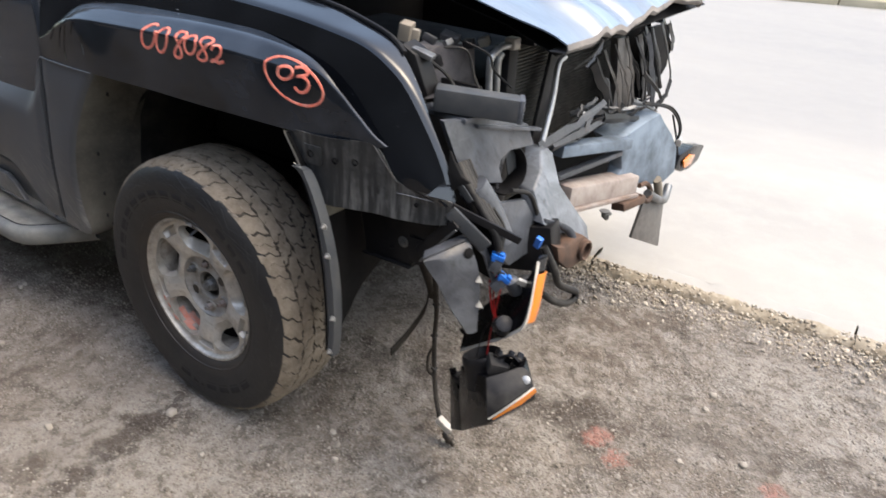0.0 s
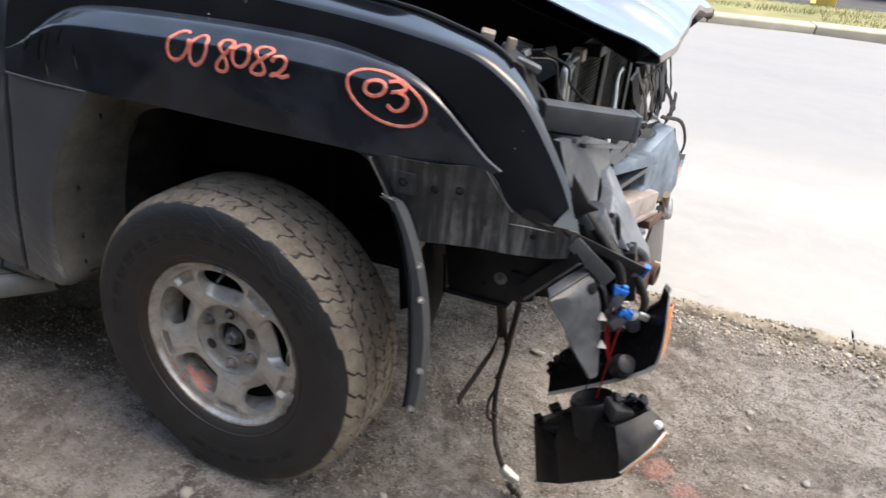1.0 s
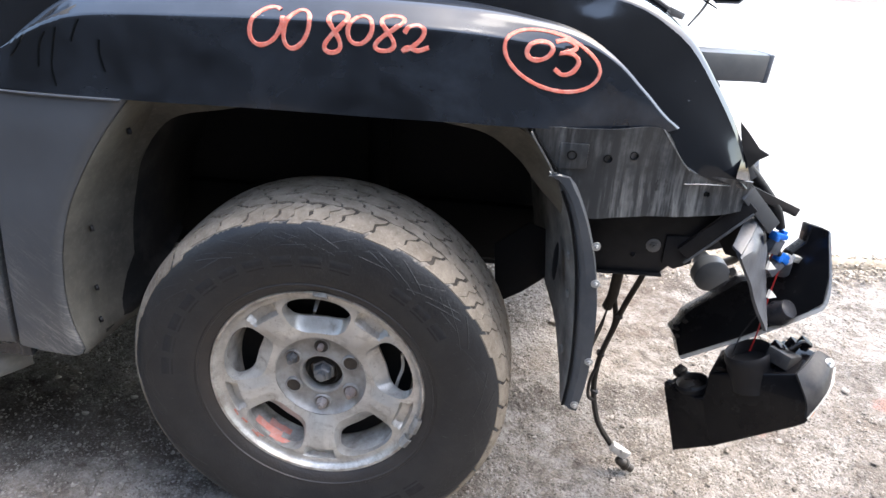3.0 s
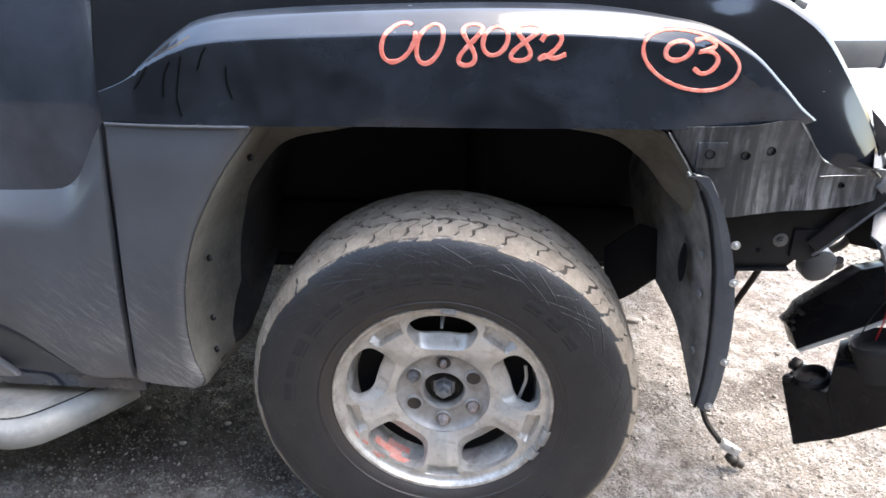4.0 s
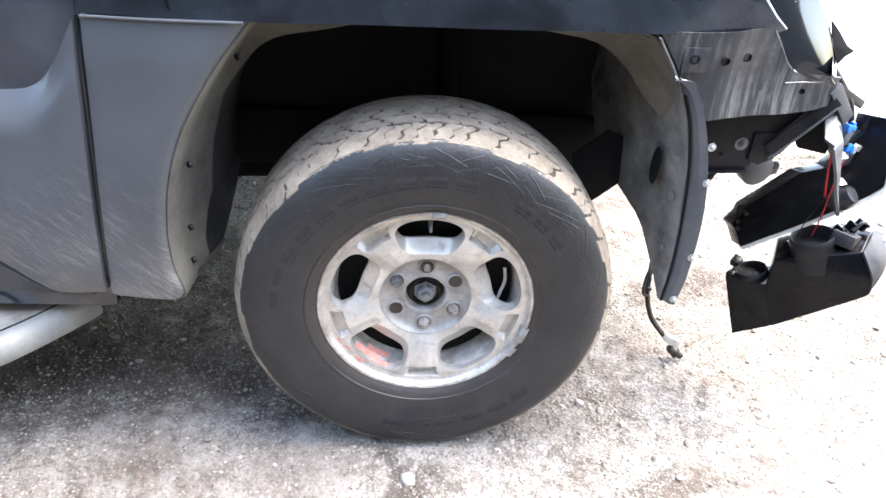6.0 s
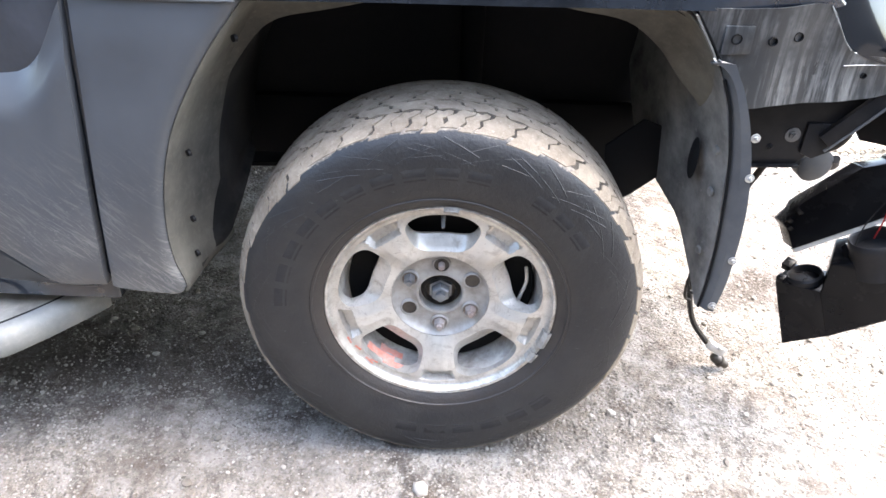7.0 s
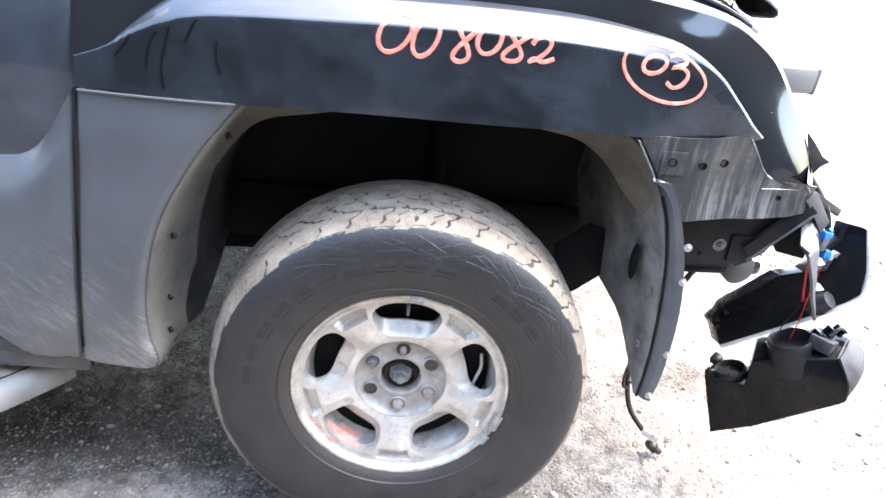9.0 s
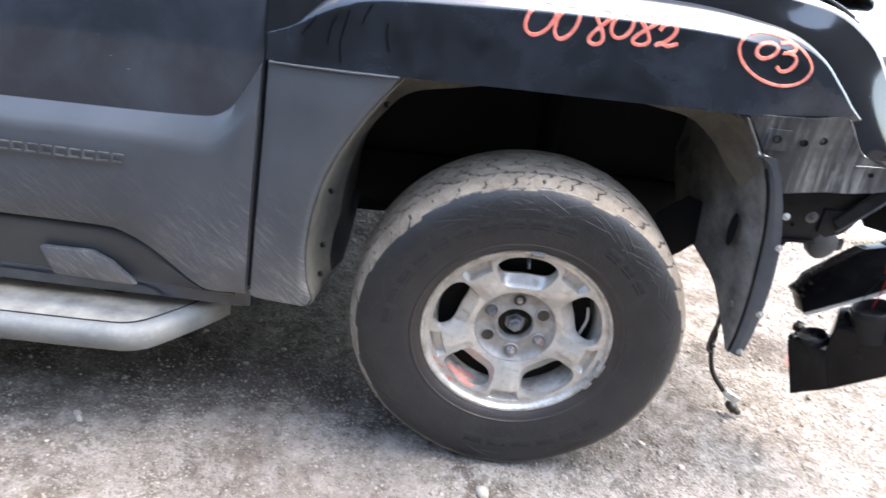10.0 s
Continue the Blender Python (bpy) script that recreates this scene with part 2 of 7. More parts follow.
def ground_mat():
    m = Mat("gravel_dirt", (0.25, 0.21, 0.17), 0.95, 0, 0.2)
    big = m.noise(1.3, 6, 0.62)
    mid = m.noise(9, 6, 0.68)
    fine = m.noise(75, 5, 0.75)
    c = m.mix(m.ramp(big, 0.40, 0.60), (0.165, 0.134, 0.110), (0.345, 0.312, 0.276))
    c = m.mix(m.calc("MULTIPLY", m.ramp(mid, 0.43, 0.60), 0.7), c, (0.37, 0.345, 0.315))
    damp = m.ramp(m.noise(2.6, 7, 0.66, m.mapped((1, 1.5, 1), (0, 0, 20)), 0.6), 0.53, 0.63)
    c = m.mix(m.calc("MULTIPLY", damp, 0.85), c, (0.092, 0.074, 0.060))
    blot = m.ramp(m.noise(8, 7, 0.76, None, 0.9), 0.53, 0.62)
    c = m.mix(m.calc("MULTIPLY", blot, 0.72), c, (0.10, 0.083, 0.068))
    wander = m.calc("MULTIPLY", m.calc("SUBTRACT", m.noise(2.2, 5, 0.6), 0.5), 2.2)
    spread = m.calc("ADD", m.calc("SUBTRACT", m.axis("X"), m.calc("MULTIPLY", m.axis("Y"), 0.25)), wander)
    # a little darker towards the truck's rear
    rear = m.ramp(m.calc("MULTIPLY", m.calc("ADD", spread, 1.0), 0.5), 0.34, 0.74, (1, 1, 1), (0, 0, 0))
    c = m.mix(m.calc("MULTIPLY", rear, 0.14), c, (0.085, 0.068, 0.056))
    clump = m.noise(27, 5, 0.7, None, 0.4)
    c = m.mix(m.calc("MULTIPLY", m.ramp(clump, 0.52, 0.62), 0.55), c, (0.115, 0.095, 0.078))
    c = m.mix(m.calc("MULTIPLY", m.ramp(clump, 0.36, 0.47, (1, 1, 1), (0, 0, 0)), 0.42), c, (0.38, 0.352, 0.322))
    # unseen ground behind the camera, painted dark to dim the paint's reflections
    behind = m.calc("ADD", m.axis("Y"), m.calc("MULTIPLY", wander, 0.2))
    dim_ground = m.ramp(m.calc("DIVIDE", m.calc("ADD", behind, 3.0), 3.0), 0.58, 0.78, (1, 1, 1), (0, 0, 0))
    c = m.mix(m.calc("MULTIPLY", dim_ground, 0.85), c, (0.040, 0.037, 0.034))
    # dark oily tracks of wheels and feet, and painted shade under the truck
    for ax, ay, dx, dy, wide, amount in TRACKS_AND_SHADE:
        n = math.hypot(dx, dy)
        px = m.calc("SUBTRACT", m.axis("X"), ax)
        py = m.calc("SUBTRACT", m.axis("Y"), ay)
        run = m.calc("ADD", m.calc("MULTIPLY", px, dx / n), m.calc("MULTIPLY", py, dy / n))
        off = m.calc("ADD", m.calc("MULTIPLY", px, -dy / n), m.calc("MULTIPLY", py, dx / n))
        over = m.calc("SUBTRACT", m.calc("ABSOLUTE", m.calc("SUBTRACT", run, n / 2)), n / 2)
        far = m.calc("MAXIMUM", m.calc("MULTIPLY", over, 0.6), m.calc("ABSOLUTE", off))
        far = m.calc("ADD", far, m.calc("MULTIPLY", m.calc("SUBTRACT", m.noise(9, 6, 0.7), 0.5), 0.28))
        mask = m.ramp(m.calc("ADD", far, 0.2), 0.2 + wide * 0.35, 0.2 + wide * 1.1, (1, 1, 1), (0, 0, 0))
        c = m.mix(m.calc("MULTIPLY", mask, amount), c, (0.060, 0.047, 0.040))
    # faint marks of salmon marking paint
    for ax, ay, wide in ((1.033, 0.603, 0.055), (1.107, 0.557, 0.045), (1.516, 0.695, 0.040)):
        px, py = m.calc("SUBTRACT", m.axis("X"), ax), m.calc("SUBTRACT", m.axis("Y"), ay)
        far = m.calc("SQRT", m.calc("ADD", m.calc("POWER", px, 2.0), m.calc("POWER", py, 2.0)))
        far = m.calc("ADD", far, m.calc("MULTIPLY", m.calc("SUBTRACT", m.noise(24, 5, 0.7), 0.5), 0.14))
        c = m.mix(m.calc("MULTIPLY", m.ramp(far, wide * 0.3, wide, (1, 1, 1), (0, 0, 0)), 0.5), c, (0.50, 0.20, 0.16))
    stony = m.ramp(m.noise(3.0, 5, 0.65), 0.42, 0.60)
    gritty = m.calc("ADD", m.calc("MULTIPLY", stony, 0.75), 0.25)
    grit = m.voronoi(190, "F1", "Color")
    gsep = m.t.nodes.new("ShaderNodeSeparateColor")
    m.link(grit, gsep.inputs[0])
    c = m.mix(m.calc("MULTIPLY", m.calc("MULTIPLY", m.ramp(gsep.outputs[0], 0.66, 0.9), m.ramp(fine, 0.42, 0.6)), m.calc("ADD", m.calc("MULTIPLY", stony, 0.8), 0.15)), c, (0.42, 0.395, 0.36))
    c = m.mix(m.calc("MULTIPLY", m.calc("MULTIPLY", m.ramp(gsep.outputs[1], 0.80, 0.95), 0.6), gritty), c, (0.07, 0.06, 0.055))
    speck = m.noise(210, 3, 0.75)
    c = m.mix(m.calc("MULTIPLY", m.calc("MULTIPLY", m.ramp(speck, 0.54, 0.66), 0.5), gritty), c, (0.085, 0.072, 0.062))
    c = m.mix(m.calc("MULTIPLY", m.calc("MULTIPLY", m.ramp(speck, 0.34, 0.44, (1, 1, 1), (0, 0, 0)), 0.5), gritty), c, (0.43, 0.405, 0.37))
    m.color(c)
    m.color(m.mix(0.1, c, (0.0, 0.0, 0.0)))
    h = m.calc("ADD", m.calc("ADD", m.calc("MULTIPLY", clump, 1.6), m.calc("MULTIPLY", m.voronoi(120), -0.5)), m.calc("ADD", fine, m.calc("MULTIPLY", m.voronoi(45), -0.5)))
    m.bump(h, 1.0, 0.009)
    return m.m


def road_mat():
    m = Mat("worn_pale_road", (0.5, 0.49, 0.46), 0.85, 0, 0.3)
    big = m.noise(0.35, 5, 0.6, m.mapped((0.5, 1.4, 1), (0, 0, -20)))
    c = m.mix(m.ramp(big, 0.40, 0.68), (0.385, 0.368, 0.337), (0.28, 0.276, 0.267))
    c = m.mix(m.calc("MULTIPLY", m.ramp(m.noise(6, 6, 0.7), 0.45, 0.75), 0.35), c, (0.44, 0.427, 0.40))
    c = m.mix(m.calc("MULTIPLY", m.ramp(m.noise(110, 3, 0.7), 0.55, 0.75), 0.3), c, (0.30, 0.29, 0.28))
    off = m.calc("ADD", m.calc("SUBTRACT", m.axis("Y"), m.calc("MULTIPLY", m.axis("X"), 0.096)), m.calc("MULTIPLY", m.noise(0.5, 3), 1.2))
    lane = m.ramp(m.calc("MULTIPLY", off, 0.1), 0.36, 0.46)
    c = m.mix(m.calc("MULTIPLY", lane, 0.55), c, (0.245, 0.247, 0.25))
    crumb = m.ramp(m.noise(3.0, 4, 0.7), 0.70, 0.74)
    m.color(m.mix(m.calc("MULTIPLY", crumb, 0.25), c, (0.25, 0.23, 0.21)))
    m.bump(m.noise(140, 4), 0.4, 0.003)
    return m.m


def stone_mat(name="pebbles", lo=(0.09, 0.08, 0.07), hi=(0.36, 0.335, 0.305)):
    m = Mat(name, lo, 0.9, 0, 0.3)
    g = m.t.nodes.new("ShaderNodeNewGeometry").outputs["Random Per Island"]
    c = m.mix(m.ramp(g, 0.0, 1.0), lo, hi)
    m.color(m.mix(m.calc("MULTIPLY", m.noise(60, 4), 0.45), c, (0.24, 0.205, 0.165)))
    m.bump(m.noise(160, 3), 0.4, 0.002)
    return m.m


def grass_mat():
    m = Mat("verge_grass", (0.12, 0.16, 0.04), 0.8, 0, 0.2)
    c = m.mix(m.ramp(m.noise(1.2, 4), 0.35, 0.65), (0.17, 0.17, 0.07), (0.34, 0.30, 0.15))
    m.color(m.mix(m.ramp(m.noise(30, 3), 0.4, 0.7), c, (0.24, 0.24, 0.10)))
    return m.m


def leaf_mat():
    m = Mat("hedge_leaf", (0.05, 0.08, 0.03), 0.6, 0, 0.3)
    g = m.t.nodes.new("ShaderNodeNewGeometry").outputs["Random Per Island"]
    m.color(m.mix(g, (0.03, 0.05, 0.02), (0.08, 0.11, 0.04)))
    return m.m


def lens_mat(name, col, rough=0.12):
    m = Mat(name, col, rough, 0, 0.6, 0.8)
    m.bump(m.voronoi(150), 0.35, 0.002)
    return m.m


PAINT, HOOD = paint_black(), paint_hood()
PAINT_FLARE, PAINT_DOOR = paint_black("dusty_hazed_flare_paint", (0.085, 0.014)), paint_black("dusty_hazed_door_paint", (0.08, 0.075))
CLAD = plastic_grey()
CLAD_DARK = plastic_grey("dark_grey_sill", (0.040, 0.042, 0.045), False)
BLACK = plastic_black()
STREAK_BLACK = Mat("streak_black_paint", (0.002, 0.0025, 0.003), 0.06, 0, 0.4).m
# near-black for black parts and hollows; some deep shade is in the colour
BLACK_DEEP = plastic_black("deep_black", (0.005, 0.005, 0.0056), 0.8, 0.03)
LAMP_BLACK = plastic_black("lamp_housing_black", (0.0045, 0.0045, 0.0055), 0.24, 0.02)
GREY_DARK = scuffed("dusty_dark_plastic", (0.030, 0.031, 0.034), (0.13, 0.13, 0.13))
TAUPE = scuffed("dusty_taupe_plastic", (0.085, 0.080, 0.076), (0.19, 0.18, 0.17))
GREY_PART = scuffed("dusty_grey_plastic", (0.058, 0.064, 0.075), (0.20, 0.21, 0.225), 0.34)
CORNER = scuffed("corner_sheet_grey", (0.038, 0.041, 0.048), (0.13, 0.135, 0.145), 0.40)
PANEL_DUST = scuffed("dusty_inner_panel", (0.095, 0.090, 0.096), (0.24, 0.22, 0.22), 0.55)
# lighter copy of LAMP_BLACK: sky light painted onto the upper parts
LAMP_GREY = plastic_black("lamp_skylit_black", (0.022, 0.022, 0.024), 0.4, 0.3)
HOLDER = plastic_black("dark_holder_plastic", (0.022, 0.023, 0.028), 0.3, 0.2)
BEAM_DARK = plastic_black("beam_plastic", (0.045, 0.050, 0.057), 0.42, 0.25)
STRIP = plastic_black("weathered_strip", (0.060, 0.066, 0.074), 0.45, 0.3)
# black liner plastic, with the well's shade also put into its colour
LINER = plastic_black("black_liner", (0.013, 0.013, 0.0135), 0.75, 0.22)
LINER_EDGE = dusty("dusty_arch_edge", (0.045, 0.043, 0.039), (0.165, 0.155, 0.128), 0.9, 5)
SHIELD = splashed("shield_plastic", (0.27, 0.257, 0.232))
STREAK = streaked_metal()
ALLOY = alloy()
HUB_DISH = metal("brake_dusted_hub", (0.40, 0.385, 0.36), (0.25, 0.23, 0.205), 0.5, 0.35, 26)
LEAD = metal("lead_weight", (0.38, 0.37, 0.345), (0.20, 0.185, 0.165), 0.5, 0.3, 60)
LUG_BROWN = metal("tarnished_lug_seat", (0.30, 0.26, 0.22), (0.14, 0.11, 0.09), 0.5, 0.5, 40)
STEEL = metal("grey_steel", (0.22, 0.23, 0.24), (0.10, 0.095, 0.09))
PALE_GREY = scuffed("scuffed_pale_grey", (0.108, 0.120, 0.138), (0.30, 0.31, 0.325), 0.36)
BLUE_STEEL = metal("scuffed_blue_grey_steel", (0.22, 0.28, 0.355), (0.10, 0.125, 0.155), 0.5, 0.35, 9)
RUST = metal("rusty_steel", (0.115, 0.066, 0.044), (0.045, 0.033, 0.028), 0.75, 0.2)
PALE_RUST = metal("rust_stained_steel", (0.33, 0.30, 0.285), (0.20, 0.135, 0.105), 0.6, 0.25, 8)
SCRAPED = metal("scraped_pale_steel", (0.40, 0.355, 0.33), (0.23, 0.185, 0.165), 0.55, 0.25, 11)
HOOD_LIP = dusty("scraped_hood_lip", (0.13, 0.125, 0.125), (0.33, 0.295, 0.27), 0.9, 14, 0.6)
SILVER = metal("bare_aluminium", (0.55, 0.56, 0.56), (0.33, 0.33, 0.32), 0.38, 0.8)
FINS = metal("radiator_fins", (0.060, 0.056, 0.050), (0.026, 0.024, 0.023), 0.6, 0.3, 30)
HUB_DARK = metal("greasy_hub", (0.07, 0.06, 0.05), (0.025, 0.022, 0.02), 0.45, 0.5)
SIDEWALL, TREAD = rubber_side(), rubber_tread()
UNDERCOAT = dusty("dusty_undercoat", (0.010, 0.0095, 0.0105), (0.022, 0.020, 0.019), 0.6, 6)
LETTERING = dusty("scuffed_lettering_rubber", (0.017, 0.017, 0.018), (0.042, 0.040, 0.037), 0.6, 60)
GROOVE = dusty("tread_groove", (0.010, 0.009, 0.008), (0.15, 0.125, 0.10), 0.5, 5)
STEP = dusty("dusty_step_pad", (0.17, 0.16, 0.145), (0.44, 0.415, 0.365), 0.95, 13, 0.8)
STEP_EDGE = dusty("step_edge_plastic", (0.15, 0.16, 0.165), (0.34, 0.33, 0.30), 0.7, 7, 0.5)
BARREL = dusty("brake_dust_barrel", (0.13, 0.11, 0.095), (0.58, 0.55, 0.50), 0.95, 24, 0.5)
AMBER = lens_mat("amber_lens", (0.75, 0.22, 0.015))
CLEAR_RIM = lens_mat("milky_lens_rim", (0.55, 0.53, 0.48), 0.25)
BLUE = Mat("blue_connector", (0.01, 0.14, 0.55), 0.4).m
WIRE = plastic_black("wire_loom", (0.012, 0.012, 0.013), 0.5, 0.3)
WIRE_BROWN = dusty("dusty_loom", (0.016, 0.014, 0.012), (0.07, 0.06, 0.05), 0.5, 20)
RED = Mat("red_wire", (0.35, 0.015, 0.015), 0.45).m
TAN_PL = Mat("dusty_tan_plastic", (0.23, 0.20, 0.16), 0.7).m
WHITE_PL = Mat("dirty_white_plastic", (0.55, 0.52, 0.47), 0.5).m
CHALK = Mat("salmon_paint_pen", (0.78, 0.22, 0.16), 0.7)
CHALK.color(CHALK.mix(CHALK.ramp(CHALK.noise(120, 4, 0.7), 0.45, 0.7), (0.80, 0.19, 0.13), (0.85, 0.38, 0.30)))
CHALK = CHALK.m
PINK = dusty("smeared_pink_paint", (0.66, 0.20, 0.14), (0.64, 0.46, 0.40), 0.7, 45, 0.8)
GROUND, ROAD, PEBBLE = ground_mat(), road_mat(), stone_mat("pebbles", (0.085, 0.074, 0.065), (0.37, 0.345, 0.31))
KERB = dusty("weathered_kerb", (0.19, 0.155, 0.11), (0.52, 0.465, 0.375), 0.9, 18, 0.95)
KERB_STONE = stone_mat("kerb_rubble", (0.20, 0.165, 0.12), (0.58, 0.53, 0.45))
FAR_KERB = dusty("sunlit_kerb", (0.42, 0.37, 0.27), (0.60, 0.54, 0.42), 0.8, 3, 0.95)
GRASS, LEAF = grass_mat(), leaf_mat()
DARK_LOT = dusty("dark_asphalt", (0.07, 0.07, 0.075), (0.13, 0.13, 0.13), 0.6, 2, 0.9)
YELLOW = Mat("yellow_lines", (0.55, 0.38, 0.10), 0.8).m
WALL_MAT = dusty("unseen_dark_wall", (0.035, 0.038, 0.04), (0.06, 0.062, 0.062), 0.6, 1.5, 0.9)
GLASS_DARK = Mat("tinted_glass", (0.008, 0.010, 0.011), 0.04, 0, 0.6).m


# ---- mesh helpers ----
def shade(me, angle=40):
    me.polygons.foreach_set("use_smooth", [True] * len(me.polygons))
    me.set_sharp_from_angle(angle=radians(angle))


def finish(name, bm, mat, parent=None, label="", angle=40, weld=True):
    if weld:
        bmesh.ops.remove_doubles(bm, verts=bm.verts, dist=1e-5)
        bmesh.ops.recalc_face_normals(bm, faces=bm.faces)
    me = bpy.data.meshes.new(name)
    bm.to_mesh(me)
    bm.free()
    for m in mat if isinstance(mat, (list, tuple)) else [mat]:
        me.materials.append(m)
    shade(me, angle)
    ob = new(name, me)
    if parent:
        ob.parent = parent
    if label:
        ob["label"] = label
    return ob


def part(name, bm, mat, parent, label="", angle=40):
    return finish(name, bm, mat, parent, label, angle)


def thing(name, label, category, group="", kind="", at=(0, 0, 0)):
    ob = new(name)
    ob.location = at
    ob.empty_display_size = 0.05
    return tagged(ob, label, category, group, kind)


def resample(pts, n):
    """n points evenly along a smooth curve through pts."""
    p = np.array(pts, float)
    if len(p) == 2:
        return [Vector(p[0] + (p[1] - p[0]) * k / (n - 1)) for k in range(n)]
    q = np.vstack([2 * p[0] - p[1], p, 2 * p[-1] - p[-2]])
    out = []
    for i in range(1, len(q) - 2):
        for u in np.linspace(0, 1, 12, endpoint=False):
            a, b, c, d = q[i - 1], q[i], q[i + 1], q[i + 2]
            out.append(0.5 * ((2 * b) + (c - a) * u + (2 * a - 5 * b + 4 * c - d) * u * u + (3 * b - a - 3 * c + d) * u**3))
    out.append(p[-1])
    out = np.array(out)
    s = np.r_[0, np.cumsum(np.linalg.norm(np.diff(out, axis=0), axis=1))]
    w = np.linspace(0, s[-1], n)
    return [Vector((np.interp(v, s, out[:, 0]), np.interp(v, s, out[:, 1]), np.interp(v, s, out[:, 2]))) for v in w]


def grid_bm(rows):
    bm = bmesh.new()
    vs = [[bm.verts.new(p) for p in row] for row in rows]
    for a, b in zip(vs, vs[1:]):
        for i in range(len(a) - 1):
            bm.faces.new((a[i], a[i + 1], b[i + 1], b[i]))
    return bm


def loft(curves, n=40, across=0):
    """A sheet through curves; across: extra rows between neighbours, on a smooth section."""
    rows = [resample(c, n) for c in curves]
    if across:
        cols = [resample([r[k] for r in rows], (len(rows) - 1) * across + 1) for k in range(n)]
        rows = [[c[j] for c in cols] for j in range(len(cols[0]))]
    return grid_bm(rows)


def thick(bm, depth):
    """Gives a sheet a thickness, to the side against its normals."""
    bmesh.ops.recalc_face_normals(bm, faces=bm.faces)
    bmesh.ops.solidify(bm, geom=bm.faces[:], thickness=depth)
    return bm


def plate(points, depth, bevel=0.0):
    """A flat or slightly folded plate from its outline, thickened along depth (a vector)."""
    bm = bmesh.new()
    d = Vector(depth)
    a = [bm.verts.new(p) for p in points]
    b = [bm.verts.new(Vector(p) + d) for p in points]
    n = len(a)
    bm.faces.new(a)
    bm.faces.new(b[::-1])
    for i in range(n):
        bm.faces.new((a[i], b[i], b[(i + 1) % n], a[(i + 1) % n]))
    bmesh.ops.recalc_face_normals(bm, faces=bm.faces)
    if bevel:
        bmesh.ops.bevel(bm, geom=bm.edges[:], offset=bevel, segments=2, affect="EDGES", profile=0.6)
    return bm


def box(c, size, bevel=0.004, turn=(0, 0, 0), bm=None, seg=2):
    own = bmesh.new()
    bmesh.ops.create_cube(own, size=1)
    bmesh.ops.scale(own, vec=size, verts=own.verts)
    if bevel:
        bmesh.ops.bevel(own, geom=own.edges[:], offset=bevel, segments=seg, affect="EDGES", profile=0.6)
    bmesh.ops.transform(own, matrix=pose(*c, *turn), verts=own.verts)
    return join(bm, own)


def join(bm, own):
    if bm is None:
        return own
    me = bpy.data.meshes.new("scratch")
    own.to_mesh(me)
    own.free()
    bm.from_mesh(me)
    bpy.data.meshes.remove(me)
    return bm


def bar(a, b, w, h, bevel=0.003, bm=None, up=(0, 0, 1), w2=None, h2=None):
    """A box-section bar from a to b, w wide and h high, with other end sizes if given."""
    a, b = Vector(a), Vector(b)
    z = (b - a).normalized()
    x = z.cross(Vector(up)).normalized()
    y = x.cross(z)
    own = bmesh.new()
    ends = []
    for p, ww, hh in ((a, w, h), (b, w2 or w, h2 or h)):
        ends.append([own.verts.new(p + x * sx * ww / 2 + y * sy * hh / 2) for sx, sy in ((-1, -1), (1, -1), (1, 1), (-1, 1))])
    own.faces.new(ends[0][::-1])
    own.faces.new(ends[1])
    for i in range(4):
        own.faces.new((ends[0][i], ends[0][(i + 1) % 4], ends[1][(i + 1) % 4], ends[1][i]))
    if bevel:
        bmesh.ops.bevel(own, geom=own.edges[:], offset=bevel, segments=2, affect="EDGES", profile=0.6)
    return join(bm, own)


def tube(pts, r, n=8, steps=None, bm=None, flat=1.0, closed=False):
    """A round cable through pts; r may be a list, one for each end."""
    steps = steps or max(8, 6 * len(pts))
    c = resample(pts, steps)
    own = bmesh.new()
    rings = []
    side = None
    for k, p in enumerate(c):
        d = (c[min(k + 1, steps - 1)] - c[max(k - 1, 0)]).normalized()
        if side is None:
            side = d.orthogonal().normalized()
        side = (side - d * side.dot(d)).normalized()
        other = d.cross(side)
        rr = r if isinstance(r, (int, float)) else r[0] + (r[1] - r[0]) * k / (steps - 1)
        rings.append([own.verts.new(p + rr * (math.cos(a) * side + flat * math.sin(a) * other)) for a in [2 * math.pi * j / n for j in range(n)]])
    for a, b in zip(rings, rings[1:]):
        for j in range(n):
            own.faces.new((a[j], a[(j + 1) % n], b[(j + 1) % n], b[j]))
    own.faces.new(rings[0][::-1])
    own.faces.new(rings[-1])
    return join(bm, own)


def lathe(profile, n=64, centre=(0, 0, 0), axis=(0, 1, 0), bm=None, cap=False):
    """Turns (radius, along) pairs about an axis through centre."""
    own = bmesh.new()
    ax = Vector(axis).normalized()
    u = Vector((0, 0, 1)) if abs(ax.z) < 0.9 else Vector((1, 0, 0))
    u = (u - ax * u.dot(ax)).normalized()
    v = ax.cross(u)
    rings = []
    for r, y in profile:
        if r < 1e-6:
            rings.append([own.verts.new(Vector(centre) + ax * y)])
        else:
            rings.append([own.verts.new(Vector(centre) + ax * y + r * (math.cos(2 * math.pi * j / n) * u + math.sin(2 * math.pi * j / n) * v)) for j in range(n)])
    for a, b in zip(rings, rings[1:]):
        for j in range(n):
            k = (j + 1) % n
            if len(a) == 1 and len(b) > 1:
                own.faces.new((a[0], b[k], b[j]))
            elif len(b) == 1 and len(a) > 1:
                own.faces.new((a[j], a[k], b[0]))
            elif len(a) > 1:
                own.faces.new((a[j], a[k], b[k], b[j]))
    if cap and len(rings[0]) > 1:
        own.faces.new(rings[0][::-1])
    if cap and len(rings[-1]) > 1:
        own.faces.new(rings[-1])
    bmesh.ops.recalc_face_normals(own, faces=own.faces)
    return join(bm, own)


